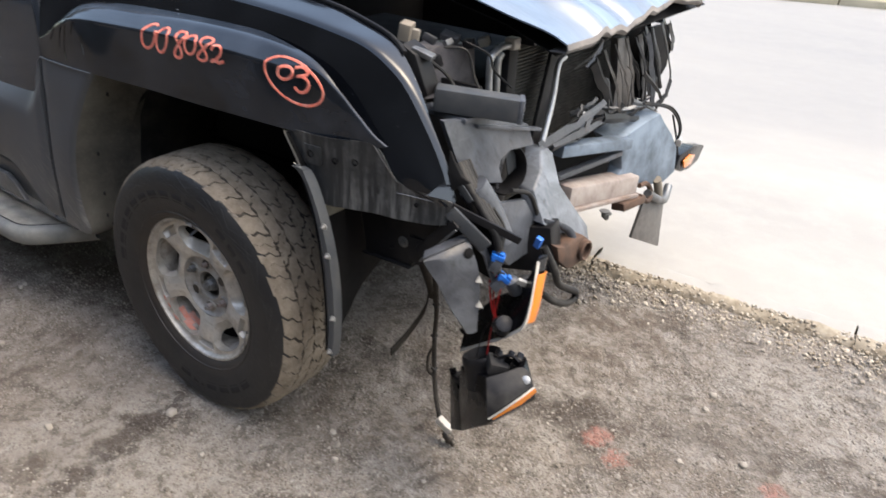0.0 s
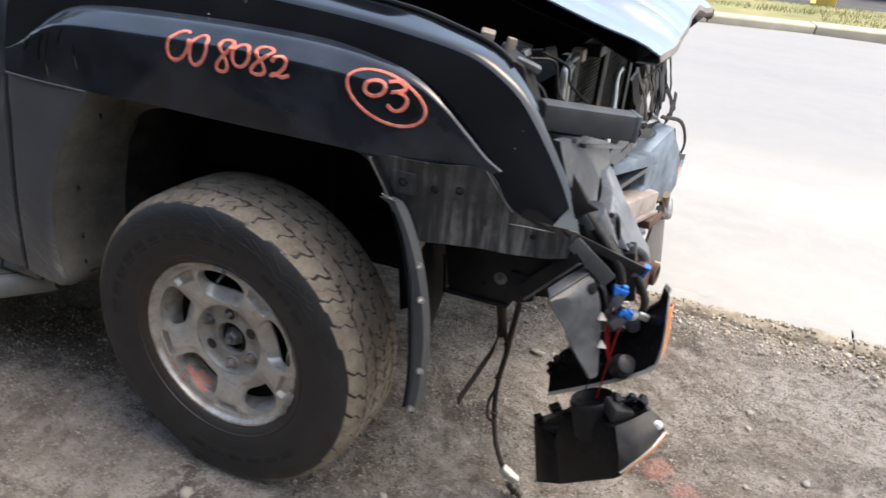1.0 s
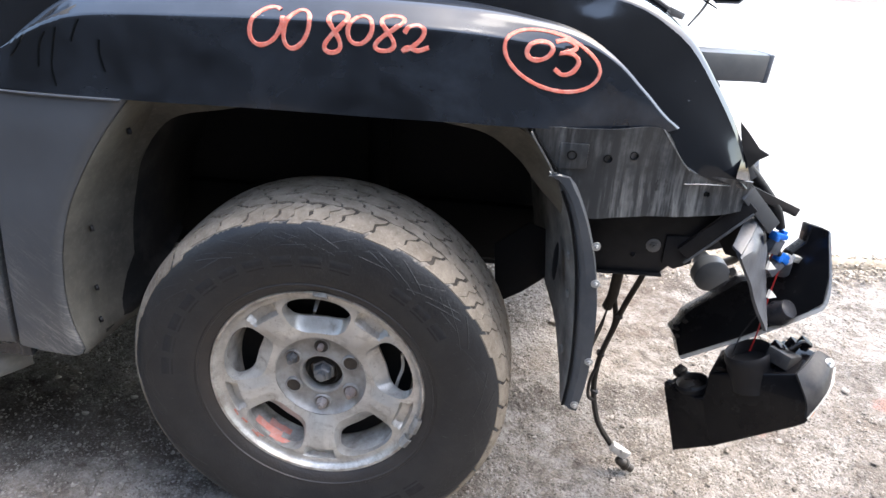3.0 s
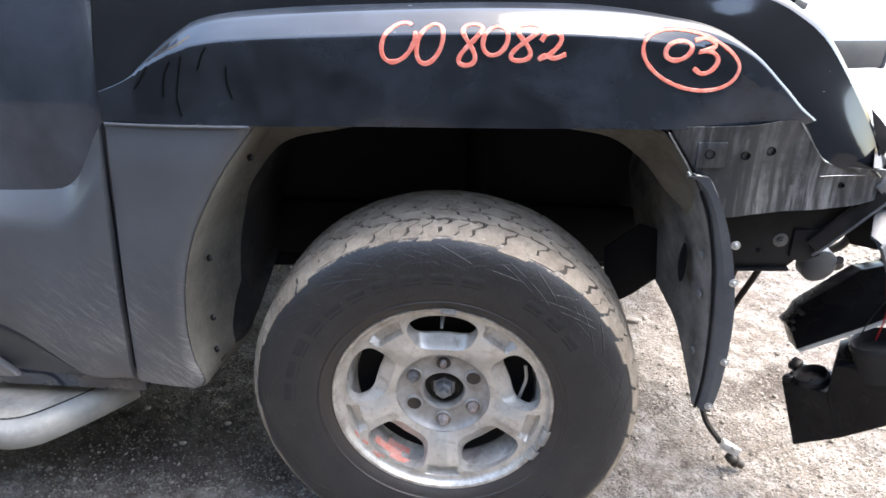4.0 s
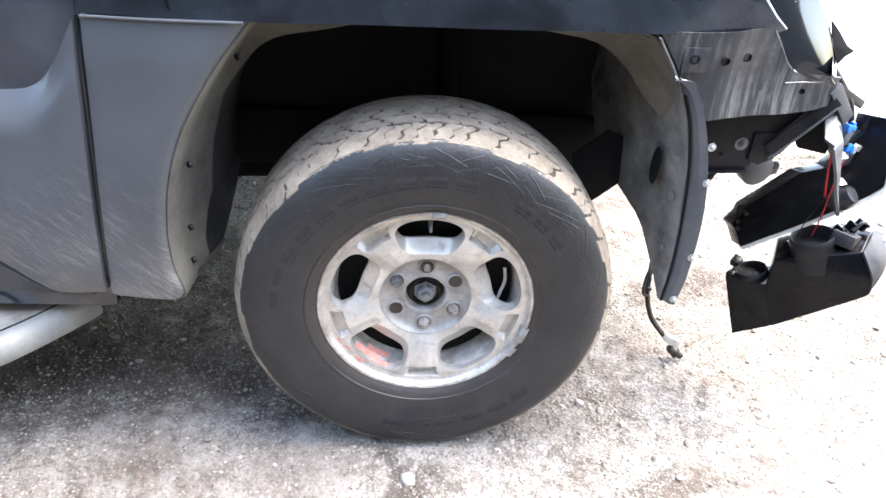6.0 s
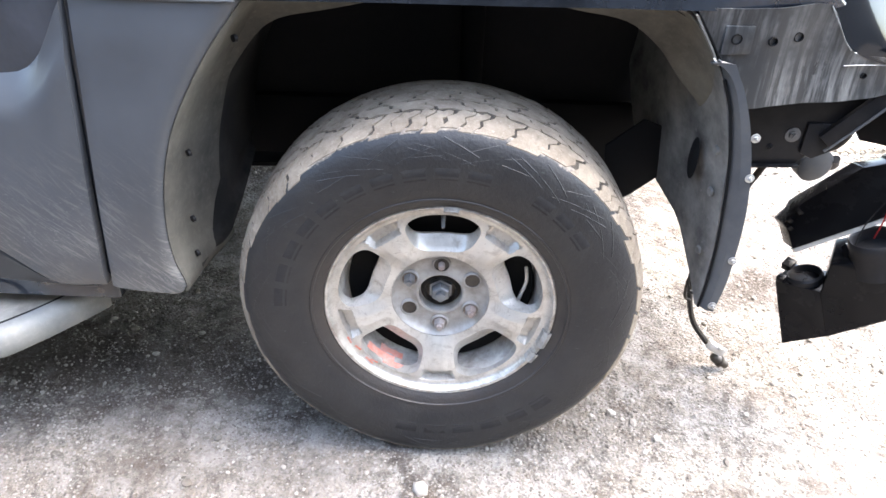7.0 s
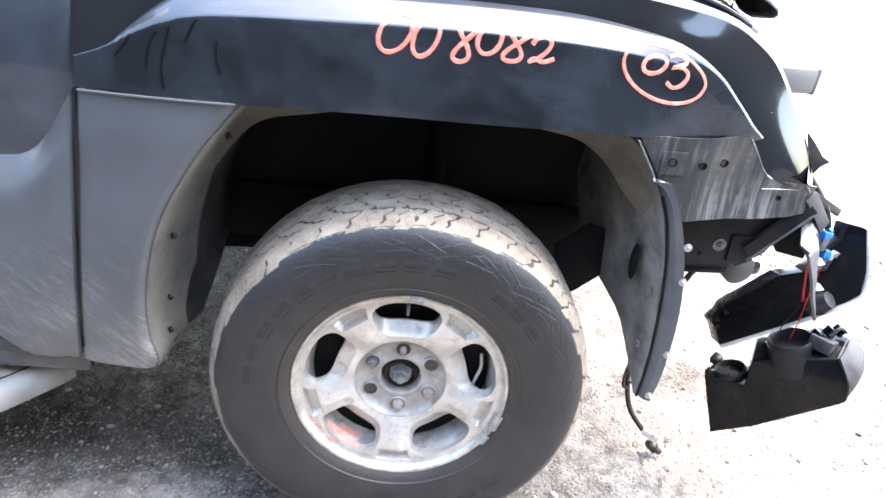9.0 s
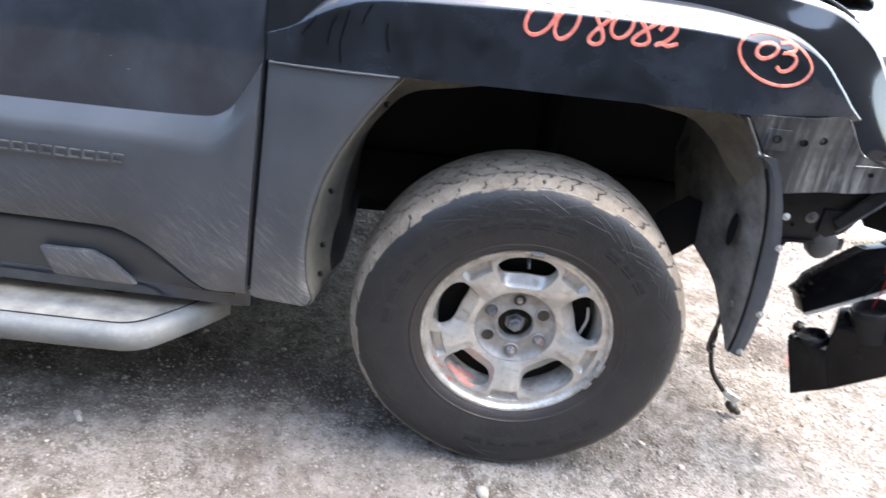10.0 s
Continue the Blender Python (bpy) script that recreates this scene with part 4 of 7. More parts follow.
def wheel_rim(parent):
    outer = lathe([(0.2165, 0.010), (0.221, 0.004), (0.2215, 0.0), (0.219, -0.003), (0.2145, -0.0015), (0.212, 0.004), (0.2085, 0.010), (0.204, 0.012), (0.1995, 0.0125)], 120)
    rim = part("rim", outer, ALLOY, parent, "dull corroded five-window alloy rim")
    part("rim_barrel", lathe([(0.1985, 0.016), (0.196, 0.03), (0.190, 0.055), (0.187, 0.10), (0.187, 0.17), (0.2, 0.2), (0.215, 0.21)], 96), BARREL, rim, "dusty inner rim barrel")

    def face_y(r, t):
        """Depth of the face: t is the angle from the nearest window's middle, in degrees."""
        base = float(np.interp(r, [0.03, 0.060, 0.0935, 0.0955, 0.107, 0.14, 0.175, 0.19, 0.20], [0.060, 0.059, 0.052, 0.0320, 0.0285, 0.021, 0.013, 0.0115, 0.0125]))
        spoke = min(1.0, max(0.0, (abs(t) - 20) / 12))
        y = base - 0.010 * spoke * math.sin(math.pi * min(1, max(0, (r - 0.09) / 0.1)))
        dip = max(0.0, 1 - ((abs(t) - 36) / 10.0) ** 10) if abs(abs(t) - 36) < 10.0 else 0.0
        y += 0.015 * dip * max(0.0, min(1.0, (r - 0.171) / 0.004)) * max(0.0, min(1.0, (0.1985 - r) / 0.003))
        return y
    n = 128

    def window(u, deep=0.0):
        """The window's outline in degrees and radius; u runs round it from 0 to 1; its hub side slopes outwards as it goes in."""
        a = 2 * math.pi * u
        c, s = math.cos(a), math.sin(a)
        e = 0.62
        px, py = math.copysign(abs(c) ** e, c), math.copysign(abs(s) ** e, s)
        half = 23.5 + 0.5 * py - 3.0 * deep * (0.6 - 0.4 * py)
        low = max(0.0, 0.55 - py) / 1.55
        return px * half, 0.1535 + py * 0.0435 + 0.028 * deep * low

    def border(u):
        a = 2 * math.pi * u
        c, s = math.cos(a), math.sin(a)
        k = 1 / max(abs(c), abs(s))
        return c * k * 36, 0.1475 + s * k * 0.052

    def sector_bm():
        bm = bmesh.new()
        rings = []
        for layer in (0, 0.07, 0.14, 0.21, 0.28, 0.35, 0.42, 0.5, 0.58, 0.66, 0.74, 0.82, 0.89, 0.95, 1.0):
            ring = []
            for j in range(n):
                (tb, rb), (tw, rw) = border(j / n), window(j / n)
                ring.append((tb + (tw - tb) * layer, rb + (rw - rb) * layer, None))
            rings.append(ring)
        for depth, deep in ((0.001, 0.04), (0.007, 0.4), (0.014, 0.8), (0.018, 1.0), (0.023, 1.02)):
            rings.append([(*window(j / n, deep), depth) for j in range(n)])
        vs = []
        for ring in rings:
            row = []
            for j, (t, r, depth) in enumerate(ring):
                y = face_y(r, t) if depth is None else face_y(*window(j / n)[::-1]) + depth
                row.append(bm.verts.new((r * math.sin(radians(t)), y, r * math.cos(radians(t)))))
            vs.append(row)
        for a, b in zip(vs, vs[1:]):
            for j in range(n):
                bm.faces.new((a[j], a[(j + 1) % n], b[(j + 1) % n], b[j]))
        return bm
    whole = None
    for k in range(5):
        bm = sector_bm()
        bmesh.ops.transform(bm, matrix=Matrix.Rotation(radians(72 * k), 4, "Y"), verts=bm.verts)
        whole = join(whole, bm)
    part("spoke_face", whole, ALLOY, rim, "five broad alloy spokes round oval windows", 32)
    bm = lathe([(0.0962, 0.0325), (0.0950, 0.0318), (0.0938, 0.0330), (0.0918, 0.0375), (0.087, 0.0425), (0.078, 0.0462), (0.064, 0.0475), (0.051, 0.0455), (0.047, 0.0435), (0.043, 0.0450), (0.041, 0.055), (0.039, 0.07)], 72)
    part("hub_plate", bm, HUB_DISH, rim, "dusty shallow hub dish")
    # dark ring: the shadow line at the dish's edge put into colour
    part("hub_groove", lathe([(0.0974, 0.0322), (0.0966, 0.0316), (0.0958, 0.0322)], 72), HUB_DARK, rim, "thin dark line round the hub dish")
    bm = lathe([(0.0395, 0.062), (0.034, 0.058), (0.031, 0.05), (0.029, 0.064), (0.022, 0.066), (0.0, 0.066)], 40)
    part("hub_bore", bm, HUB_DARK, rim, "greasy dark open hub")
    bm = lathe([(0.025, 0.064), (0.025, 0.056), (0.020, 0.055), (0.019, 0.042), (0.0165, 0.039), (0.0105, 0.039), (0.0105, 0.030), (0.008, 0.0285), (0.0, 0.0285)], 6)
    part("axle_nut", bm, STEEL, rim, "greasy hexagonal axle nut")
    for k in range(6):
        a = radians(60 * k)
        c = (0.0699 * math.sin(a), 0, 0.0699 * math.cos(a))
        seat = part("lug_seat", lathe([(0.0182, 0.0475), (0.0176, 0.0422), (0.0160, 0.0408), (0.0146, 0.0414), (0.0140, 0.0432)], 28, c), HUB_DISH, rim, "worn lug seat")
        # dark disc before the unpierced plate, in place of a shaded bore
        part("bore", lathe([(0.0147, 0.0414), (0.0138, 0.0432), (0.0, 0.0434)], 20, c), HUB_DARK if k in (0, 1, 4) else LUG_BROWN, seat, "dark lug bore")
        if k in (2, 3, 5):
            part("lug_nut", lathe([(0.0118, 0.050), (0.0118, 0.035), (0.0095, 0.030), (0.006, 0.0285), (0.0058, 0.022), (0.0, 0.021)], 6, c), STEEL if k == 5 else PALE_RUST, rim, "tarnished lug nut")
        elif k == 0:
            part("stud", lathe([(0.0066, 0.050), (0.0066, 0.032), (0.005, 0.029), (0.0, 0.029)], 12, c), PALE_RUST, rim, "bare rusty wheel stud")
    # balance weights, valve and the pink paint mark
    def clip(a, wide):
        bm = bmesh.new()
        cols = []
        for q in np.linspace(radians(a - wide), radians(a + wide), 6):
            cols.append([bm.verts.new((r * math.sin(q), y, r * math.cos(q))) for r, y in ((0.2245, 0.004), (0.2240, -0.006), (0.2165, -0.0095), (0.2085, -0.003), (0.2065, 0.008))])
        for p, q in zip(cols, cols[1:]):
            for j in range(4):
                bm.faces.new((p[j], q[j], q[j + 1], p[j + 1]))
        return thick(bm, 0.0015)
    part("balance_weight", clip(3.5, 3.6), LEAD, rim, "grey clip-on balance weight")
    part("balance_weight", clip(108, 5.0), LEAD, rim, "grey clip-on balance weight")
    part("balance_weight", clip(121, 3.0), LEAD, rim, "grey clip-on balance weight")
    part("valve_stem", tube([(0.0, 0.03, 0.188), (0.0, 0.016, 0.182), (0.0, 0.002, 0.176)], (0.0045, 0.003), 8), STEEL, rim, "short valve stem")
    rng = random.Random(3)
    for k in range(5):
        a = radians(rng.uniform(219, 241))
        r = rng.uniform(0.1985, 0.207)
        y = float(np.interp(r, [0.196, 0.1995, 0.204, 0.2085], [0.0115, 0.0115, 0.011, 0.009]))
        part("paint_mark", box((r * math.sin(a), y - 0.0002, r * math.cos(a)), (rng.uniform(0.008, 0.018), 0.0008, rng.uniform(0.003, 0.005)), 0, (0, math.degrees(a) + rng.uniform(-20, 20), 0)), PINK, rim, "smeared salmon paint mark")
    for a0, a1, y0, y1 in ((199, 215, 0.020, 0.034), (208, 228, 0.030, 0.046), (203, 219, 0.047, 0.062)):
        cols = []
        for a in np.linspace(a0, a1, 7):
            q = radians(a)
            col = []
            for y in np.linspace(y0, y1, 3):
                y += 0.003 * noise.noise((a * 0.5, y * 90, a0))
                r = float(np.interp(y, [0.016, 0.03, 0.055, 0.10], [0.1985, 0.196, 0.190, 0.187])) - 0.0012
                col.append(Vector((r * math.sin(q), y, r * math.cos(q))))
            cols.append(col)
        part("paint_mark", thick(grid_bm(cols), 0.0005), PINK, rim, "smeared salmon paint mark")
    part("dust_shield", lathe([(0.05, 0.074), (0.181, 0.074), (0.183, 0.078), (0.05, 0.079)], 64), BLACK_DEEP, parent, "black brake dust shield")
    part("brake_disc", lathe([(0.06, 0.081), (0.146, 0.081), (0.150, 0.085), (0.150, 0.098), (0.06, 0.099)], 64), HUB_DARK, parent, "dark worn brake disc")
    bm = box((0.150, 0.125, 0.02), (0.05, 0.07, 0.13), 0.012)
    # pale tube added for the caliper's bright edge
    part("caliper_edge", tube([(0.150, 0.060, -0.035), (0.158, 0.055, 0.0), (0.166, 0.057, 0.03), (0.163, 0.060, 0.06)], 0.0035, 6), WHITE_PL, parent, "thin pale tube along the brake caliper")
    part("brake_caliper", bm, HUB_DARK, parent, "grey brake caliper")


wheel = new("wheel")
wheel.parent = truck
wheel.location = (0.005, 0, HUB_Z)
wheel["label"] = "front wheel with a corroded alloy rim and dusty all-terrain tyre"
wheel_tyre(wheel)
wheel_rim(wheel)
# the other front wheel, on the far side
far = copy_thing(wheel, Matrix.Translation((0.005, 1.96, HUB_Z + 0.03)) @ Matrix.Rotation(math.pi, 4, "Z"))

# -- flare, fender and cladding: curves run from the door to the front --
LIP = [(-0.565, -0.018, 0.943), (-0.31, -0.018, 0.941), (-0.10, -0.002, 0.941), (0.10, 0.003, 0.942), (0.25, 0.014, 0.942), (0.373, 0.027, 0.940), (0.48, 0.047, 0.940), (0.590, 0.068, 0.944)]
CREST = [(-0.565, -0.0125, 0.9900), (-0.520, -0.0125, 1.0080), (-0.468, -0.0125, 1.0380), (-0.41, -0.0125, 1.0620), (-0.33, -0.010, 1.0760), (-0.10, 0.000, 1.0860), (0.10, 0.007, 1.0900), (0.25, 0.018, 1.0860), (0.35, 0.030, 1.0760),
         (0.42, 0.038, 1.0640), (0.475, 0.045, 1.0360), (0.525, 0.052, 0.9940), (0.565, 0.060, 0.9550), (0.592, 0.070, 0.9340)]


def flare_rows(n=90):
    lip, crest = resample(LIP, n), resample(CREST, n)
    out = [[] for _ in range(9)]
    for k in range(n):
        a, b = lip[k], crest[k]
        d = (crest[min(k + 1, n - 1)] - crest[max(k - 1, 0)])
        up = Vector((-d.z, 0, d.x)).normalized()
        h = (b - a).length
        lean = min(1, h / 0.1)
        fade = float(np.interp(b.x, [-0.505, -0.40], [0.02, 1.0]))
        inward = fade * float(np.interp(k / n, [0.66, 0.86], [1.0, 0.16]))
        turn_in = float(np.interp(k / n, [0.68, 0.90], [0.0, 0.65]))
        up = (up * (1 - turn_in) + Vector((1, 0, 0)) * turn_in).normalized() * fade
        sec = [a + Vector((0, -0.004 * lean, 0)), a.lerp(b, 0.33) + Vector((0, -0.0025 * lean, 0)), a.lerp(b, 0.62) + Vector((0, -0.0012 * lean, 0)), a.lerp(b, 0.95), b,
               b + up * 0.004 + Vector((0, 0.005 * inward, 0)), b + up * 0.018 + Vector((0, 0.023 * inward, 0)), b + up * 0.032 + Vector((0, 0.046 * inward, 0)), b + up * 0.037 + Vector((0, 0.080 * inward, 0))]
        for j, p in enumerate(sec):
            out[j].append(p)
    return out


rows = flare_rows()
cols = [resample([r[k] for r in rows], 49) for k in range(len(rows[0]))]
flare_grid = [[c[j] for c in cols] for j in range(49)]
under = [[p + Vector((0, 0.014, 0.004)) for p in flare_grid[0]], [p + Vector((0, 0.030, 0.012)) for p in flare_grid[0]]]
flare_bm = grid_bm(under[::-1] + flare_grid)
from mathutils.bvhtree import BVHTree
bmesh.ops.recalc_face_normals(flare_bm, faces=flare_bm.faces)
FLARE_TREE = BVHTree.FromBMesh(flare_bm)
fender = part("fender_flare", flare_bm, PAINT_FLARE, truck, "glossy black flared wing panel with chalk numbers", 60)

EDGE = [(-0.568, 0.055, 1.205), (-0.2, 0.10, 1.188), (0.10, 0.112, 1.176), (0.30, 0.118, 1.164), (0.45, 0.121, 1.147), (0.53, 0.123, 1.131), (0.585, 0.125, 1.104), (0.635, 0.126, 1.066),
        (0.69, 0.126, 0.995), (0.735, 0.124, 0.927), (0.762, 0.121, 0.872), (0.774, 0.118, 0.838)]
VALLEY = [(-0.568, -0.0110, 0.986), (-0.52, -0.0085, 1.004), (-0.46, 0.010, 1.026), (-0.40, 0.028, 1.036), (-0.3, 0.050, 1.03), (0.0, 0.072, 1.05), (0.3, 0.086, 1.04), (0.42, 0.074, 1.02), (0.50, 0.072, 0.975), (0.55, 0.074, 0.945), (0.600, 0.078, 0.928),
          (0.645, 0.080, 0.885), (0.690, 0.090, 0.858), (0.765, 0.112, 0.836)]
MIDFACE = [tuple(Vector(a) * 0.5 + Vector(b) * 0.5 + Vector((0, -0.006, 0))) for a, b in zip(resample(EDGE, 12), resample(VALLEY, 12))]
ROUND = [(p[0] + 0.004, p[1] + 0.012, p[2] + 0.009) for p in EDGE]
TOPIN = [(-0.575, 0.20, 1.238), (0.0, 0.205, 1.214), (0.33, 0.205, 1.187), (0.45, 0.20, 1.166), (0.54, 0.192, 1.143), (0.59, 0.178, 1.118), (0.645, 0.158, 1.070), (0.699, 0.144, 0.995), (0.742, 0.135, 0.924), (0.777, 0.124, 0.843)]
DROP = [(p[0] - 0.012, p[1] + 0.008, p[2] - 0.03) for p in TOPIN]
part("fender_side", thick(loft([VALLEY, MIDFACE, EDGE], 60, 5), 0.002), PAINT, truck, "glossy black upper wing side", 60)
part("fender_shoulder", thick(loft([EDGE, ROUND, TOPIN], 60, 5), 0.002), PAINT, truck, "black wing shoulder that mirrors the sky", 60)
part("fender_flange", thick(loft([TOPIN, DROP], 50), 0.002), PAINT, truck, "black folded wing flange")
part("fender_seal", tube([(p[0], p[1] + 0.004, p[2] + 0.004) for p in TOPIN[:6]], 0.006, 8, 40), BLACK, truck, "black rubber hood seal")

# strokes of the painted numbers, laid on the flare
def stroke(points, r=0.0042, steps=None):
    steps = steps or 8 * len(points)
    c = resample([(x, 0, z) for x, z in points], steps)
    bm = bmesh.new()
    line = []
    for p in c:
        top = float(np.interp(p.x, [q[0] for q in CREST], [q[2] for q in CREST]))
        if p.z > top:
            p = Vector((p.x, p.y, top + (p.z - top) * 0.70))
        hit, nor, _, _ = FLARE_TREE.ray_cast(Vector((p.x, -1, p.z)), Vector((0, 1, 0)))
        if hit is None:
            hit, nor, _, _ = FLARE_TREE.find_nearest(Vector((p.x, 0.05, p.z)))
        if nor.y > 0:
            nor = -nor
        line.append((hit, nor))
    rings = []
    for k, (p, nor) in enumerate(line):
        d = (line[min(k + 1, steps - 1)][0] - line[max(k - 1, 0)][0]).normalized()
        s = d.cross(nor).normalized()
        w = r * (1 + 0.22 * noise.noise(p * 90))
        rings.append([bm.verts.new(p + s * w * q + nor * h) for q, h in ((-1, -0.0002), (-0.7, 0.0014), (0.7, 0.0014), (1, -0.0002))])
    for a, b in zip(rings, rings[1:]):
        for j in range(3):
            bm.faces.new((a[j], a[j + 1], b[j + 1], b[j]))
    return bm


def oval(x0, x1, z0, z1, lean=0.0, start=100, turn=372, n=16):
    cx, cz, rx, rz = (x0 + x1) / 2, (z0 + z1) / 2, (x1 - x0) / 2, (z1 - z0) / 2
    out = []
    for k in range(n):
        a = radians(start + turn * k / (n - 1))
        out.append((cx + rx * math.cos(a) + lean * math.sin(a), cz + rz * math.sin(a)))
    return out


def eight(x0, x1, z0, z1, lean):
    cx, cz, rx, rz = (x0 + x1) / 2, (z0 + z1) / 2, (x1 - x0) / 2, (z1 - z0) / 2
    out = []
    for k in range(21):
        a = 2 * math.pi * k / 20 + 0.5
        s, q = math.sin(a), math.sin(2 * a)
        wide = 1.0 if s > 0 else 0.85
        out.append((cx + rx * q * wide + lean * s, cz + rz * s))
    return out


numbers = [
    (oval(-0.088, -0.038, 1.046, 1.110, 0.010, 60, 330), "painted_digit"),
    (oval(-0.033, 0.006, 1.044, 1.108, 0.008, 110, 380), "painted_digit"),
    (eight(0.034, 0.064, 1.042, 1.108, 0.006), "painted_digit"),
    (oval(0.070, 0.108, 1.058, 1.104, 0.004, 95, 380), "painted_digit"),
    (eight(0.117, 0.152, 1.050, 1.108, 0.008), "painted_digit"),
    ([(0.160, 1.080), (0.168, 1.091), (0.182, 1.094), (0.191, 1.086), (0.188, 1.074), (0.174, 1.060), (0.158, 1.052), (0.166, 1.058), (0.182, 1.054), (0.200, 1.060)], "painted_digit"),
    (oval(0.356, 0.396, 1.050, 1.082, 0.004, 20, 375), "painted_digit"),
    ([(0.400, 1.084), (0.418, 1.090), (0.434, 1.080), (0.424, 1.067), (0.408, 1.062), (0.428, 1.064), (0.440, 1.050), (0.432, 1.034), (0.416, 1.029), (0.402, 1.038)], "painted_digit"),
    (oval(0.324, 0.472, 1.002, 1.104, -0.026, 95, 368, 28), "painted_ring"),
]
for pts, nm in numbers:
    part(nm, stroke(pts, 0.0038 if nm == "painted_digit" else 0.0033), CHALK, fender, "hand-painted salmon stroke")

# thin dark streaks near the flare's rear end
for pts in ([(-0.500, 0.998), (-0.486, 1.015), (-0.473, 1.034)], [(-0.452, 0.985), (-0.446, 1.020), (-0.434, 1.042)], [(-0.424, 0.955), (-0.428, 0.985), (-0.423, 1.014), (-0.414, 1.050)],
            [(-0.389, 1.030), (-0.380, 1.052), (-0.372, 1.066)], [(-0.335, 0.985), (-0.342, 1.012), (-0.341, 1.036)]):
    part("dark_streak", stroke(pts, 0.0017, 18), STREAK_BLACK, fender, "dark streak on the flare")
# grey cladding behind the arch, with its rolled edge
ARCH = [(-0.309, 0.940), (-0.330, 0.914), (-0.368, 0.864), (-0.406, 0.804), (-0.444, 0.729), (-0.470, 0.640), (-0.482, 0.545), (-0.480, 0.475), (-0.472, 0.440), (-0.468, 0.420), (-0.476, 0.404)]
GAPX = [(-0.5605, 0.940), (-0.566, 0.84), (-0.574, 0.72), (-0.583, 0.60), (-0.593, 0.48), (-0.599, 0.416)]


def side_y(x, z):
    """The cladding swells outwards a little towards its middle."""
    return -0.022 - 0.012 * math.exp(-((z - 0.62) / 0.2) ** 2) + 0.02 * max(0, (0.47 - z)) - 0.004 * min(1, max(0, (0.93 - z) / 0.05))


arch, gap = resample([(x, 0, z) for x, z in ARCH], 40), resample([(x, 0, z) for x, z in GAPX], 40)
rows = []
for u in np.linspace(0, 1, 14):
    row = []
    for a, g in zip(arch, gap):
        p = g.lerp(a, u)
        row.append(Vector((p.x, side_y(p.x, p.z) + (0.004 if u in (0, 1) else 0) - 0.003 * math.sin(math.pi * u), p.z)))
    rows.append(row)
rows.append([Vector((p.x + 0.006, p.y + 0.010, p.z)) for p in rows[-1]])
rows.append([Vector((p.x + 0.002, p.y + 0.014, p.z)) for p in rows[-1]])
rows.insert(0, [Vector((p.x + 0.001, p.y + 0.02, p.z)) for p in rows[0]])
clad = part("fender_cladding", thick(grid_bm(rows), 0.003), CLAD, truck, "scuffed grey plastic cladding behind the wheel arch", 50)
part("top_edge", tube([(-0.559, -0.0235, 0.9395), (-0.48, -0.0275, 0.9395), (-0.40, -0.0275, 0.9395), (-0.312, -0.0235, 0.9395)], 0.0026, 8, 20), CLAD, clad, "rounded upper edge of the cladding")
bm = plate([(-0.62, -0.012, 0.416), (-0.476, -0.014, 0.404), (-0.466, 0.0, 0.406), (-0.462, 0.05, 0.406), (-0.62, 0.05, 0.416)], (0, 0, 0.006), 0.002)
part("bottom_lip", bm, CLAD, clad)
# arch return and rear liner
ret = []
for y, dx, dz in ((0.010, 0.004, 0.0), (0.016, 0.009, -0.001), (0.034, 0.014, -0.001), (0.065, 0.019, 0.0), (0.100, 0.028, 0.003), (0.135, 0.038, 0.006), (0.160, 0.046, 0.010)):
    ret.append([Vector((p.x + dx, y + (side_y(p.x, p.z) if y < 0.02 else 0.0), p.z + dz)) for p in arch])
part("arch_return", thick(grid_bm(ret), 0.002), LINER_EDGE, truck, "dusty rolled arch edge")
WELL = [(x, z) for x, z in ARCH[::-1]] + [(-0.245, 0.966), (-0.12, 0.984), (0.05, 0.990), (0.20, 0.982), (0.31, 0.962), (0.385, 0.928)]
well = resample([(x, 0, z) for x, z in WELL], 70)
rows = []
for d, inset in ((0.040, 0.014), (0.10, 0.020), (0.13, 0.034), (0.16, 0.048), (0.24, 0.052), (0.33, 0.052), (0.43, 0.050)):
    row = []
    for p in well:
        low = min(1.0, max(0.0, (0.56 - p.z) / 0.16))
        to = (Vector((0.0, 0, 0.50)) - p).normalized()
        row.append(Vector((p.x + to.x * inset, d * (1 - 0.25 * low) + 0.01, p.z + to.z * inset * 0.4 + 0.10 * low * max(0, d - 0.08) / 0.3)))
    rows.append(row)
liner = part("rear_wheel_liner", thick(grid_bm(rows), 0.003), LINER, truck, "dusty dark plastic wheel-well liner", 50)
inner = [(-0.432, 0.70), (-0.388, 0.765), (-0.340, 0.832), (-0.288, 0.874), (-0.197, 0.893), (-0.05, 0.925), (0.08, 0.928), (0.218, 0.908), (0.302, 0.893), (0.361, 0.851), (0.405, 0.800), (0.442, 0.762), (0.462, 0.735)]
outer = [(-0.455, 0.71), (-0.425, 0.785), (-0.375, 0.868), (-0.322, 0.925), (-0.22, 0.955), (-0.05, 0.968), (0.08, 0.970), (0.25, 0.958), (0.345, 0.945), (0.388, 0.915), (0.428, 0.855), (0.460, 0.795), (0.482, 0.745)]
inner, outer = resample([(x, 0.13, z) for x, z in inner], 60), resample([(x, 0.03, z) for x, z in outer], 60)
rows = [[a.lerp(b, u) + Vector((0, dy, 0)) for a, b in zip(outer, inner)] for u, dy in ((0, 0), (0.12, 0.018), (0.35, 0.022), (0.65, 0.014), (0.9, 0.003), (1, 0))]
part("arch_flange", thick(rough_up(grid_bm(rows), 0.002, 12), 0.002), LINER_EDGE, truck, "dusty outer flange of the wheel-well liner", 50)
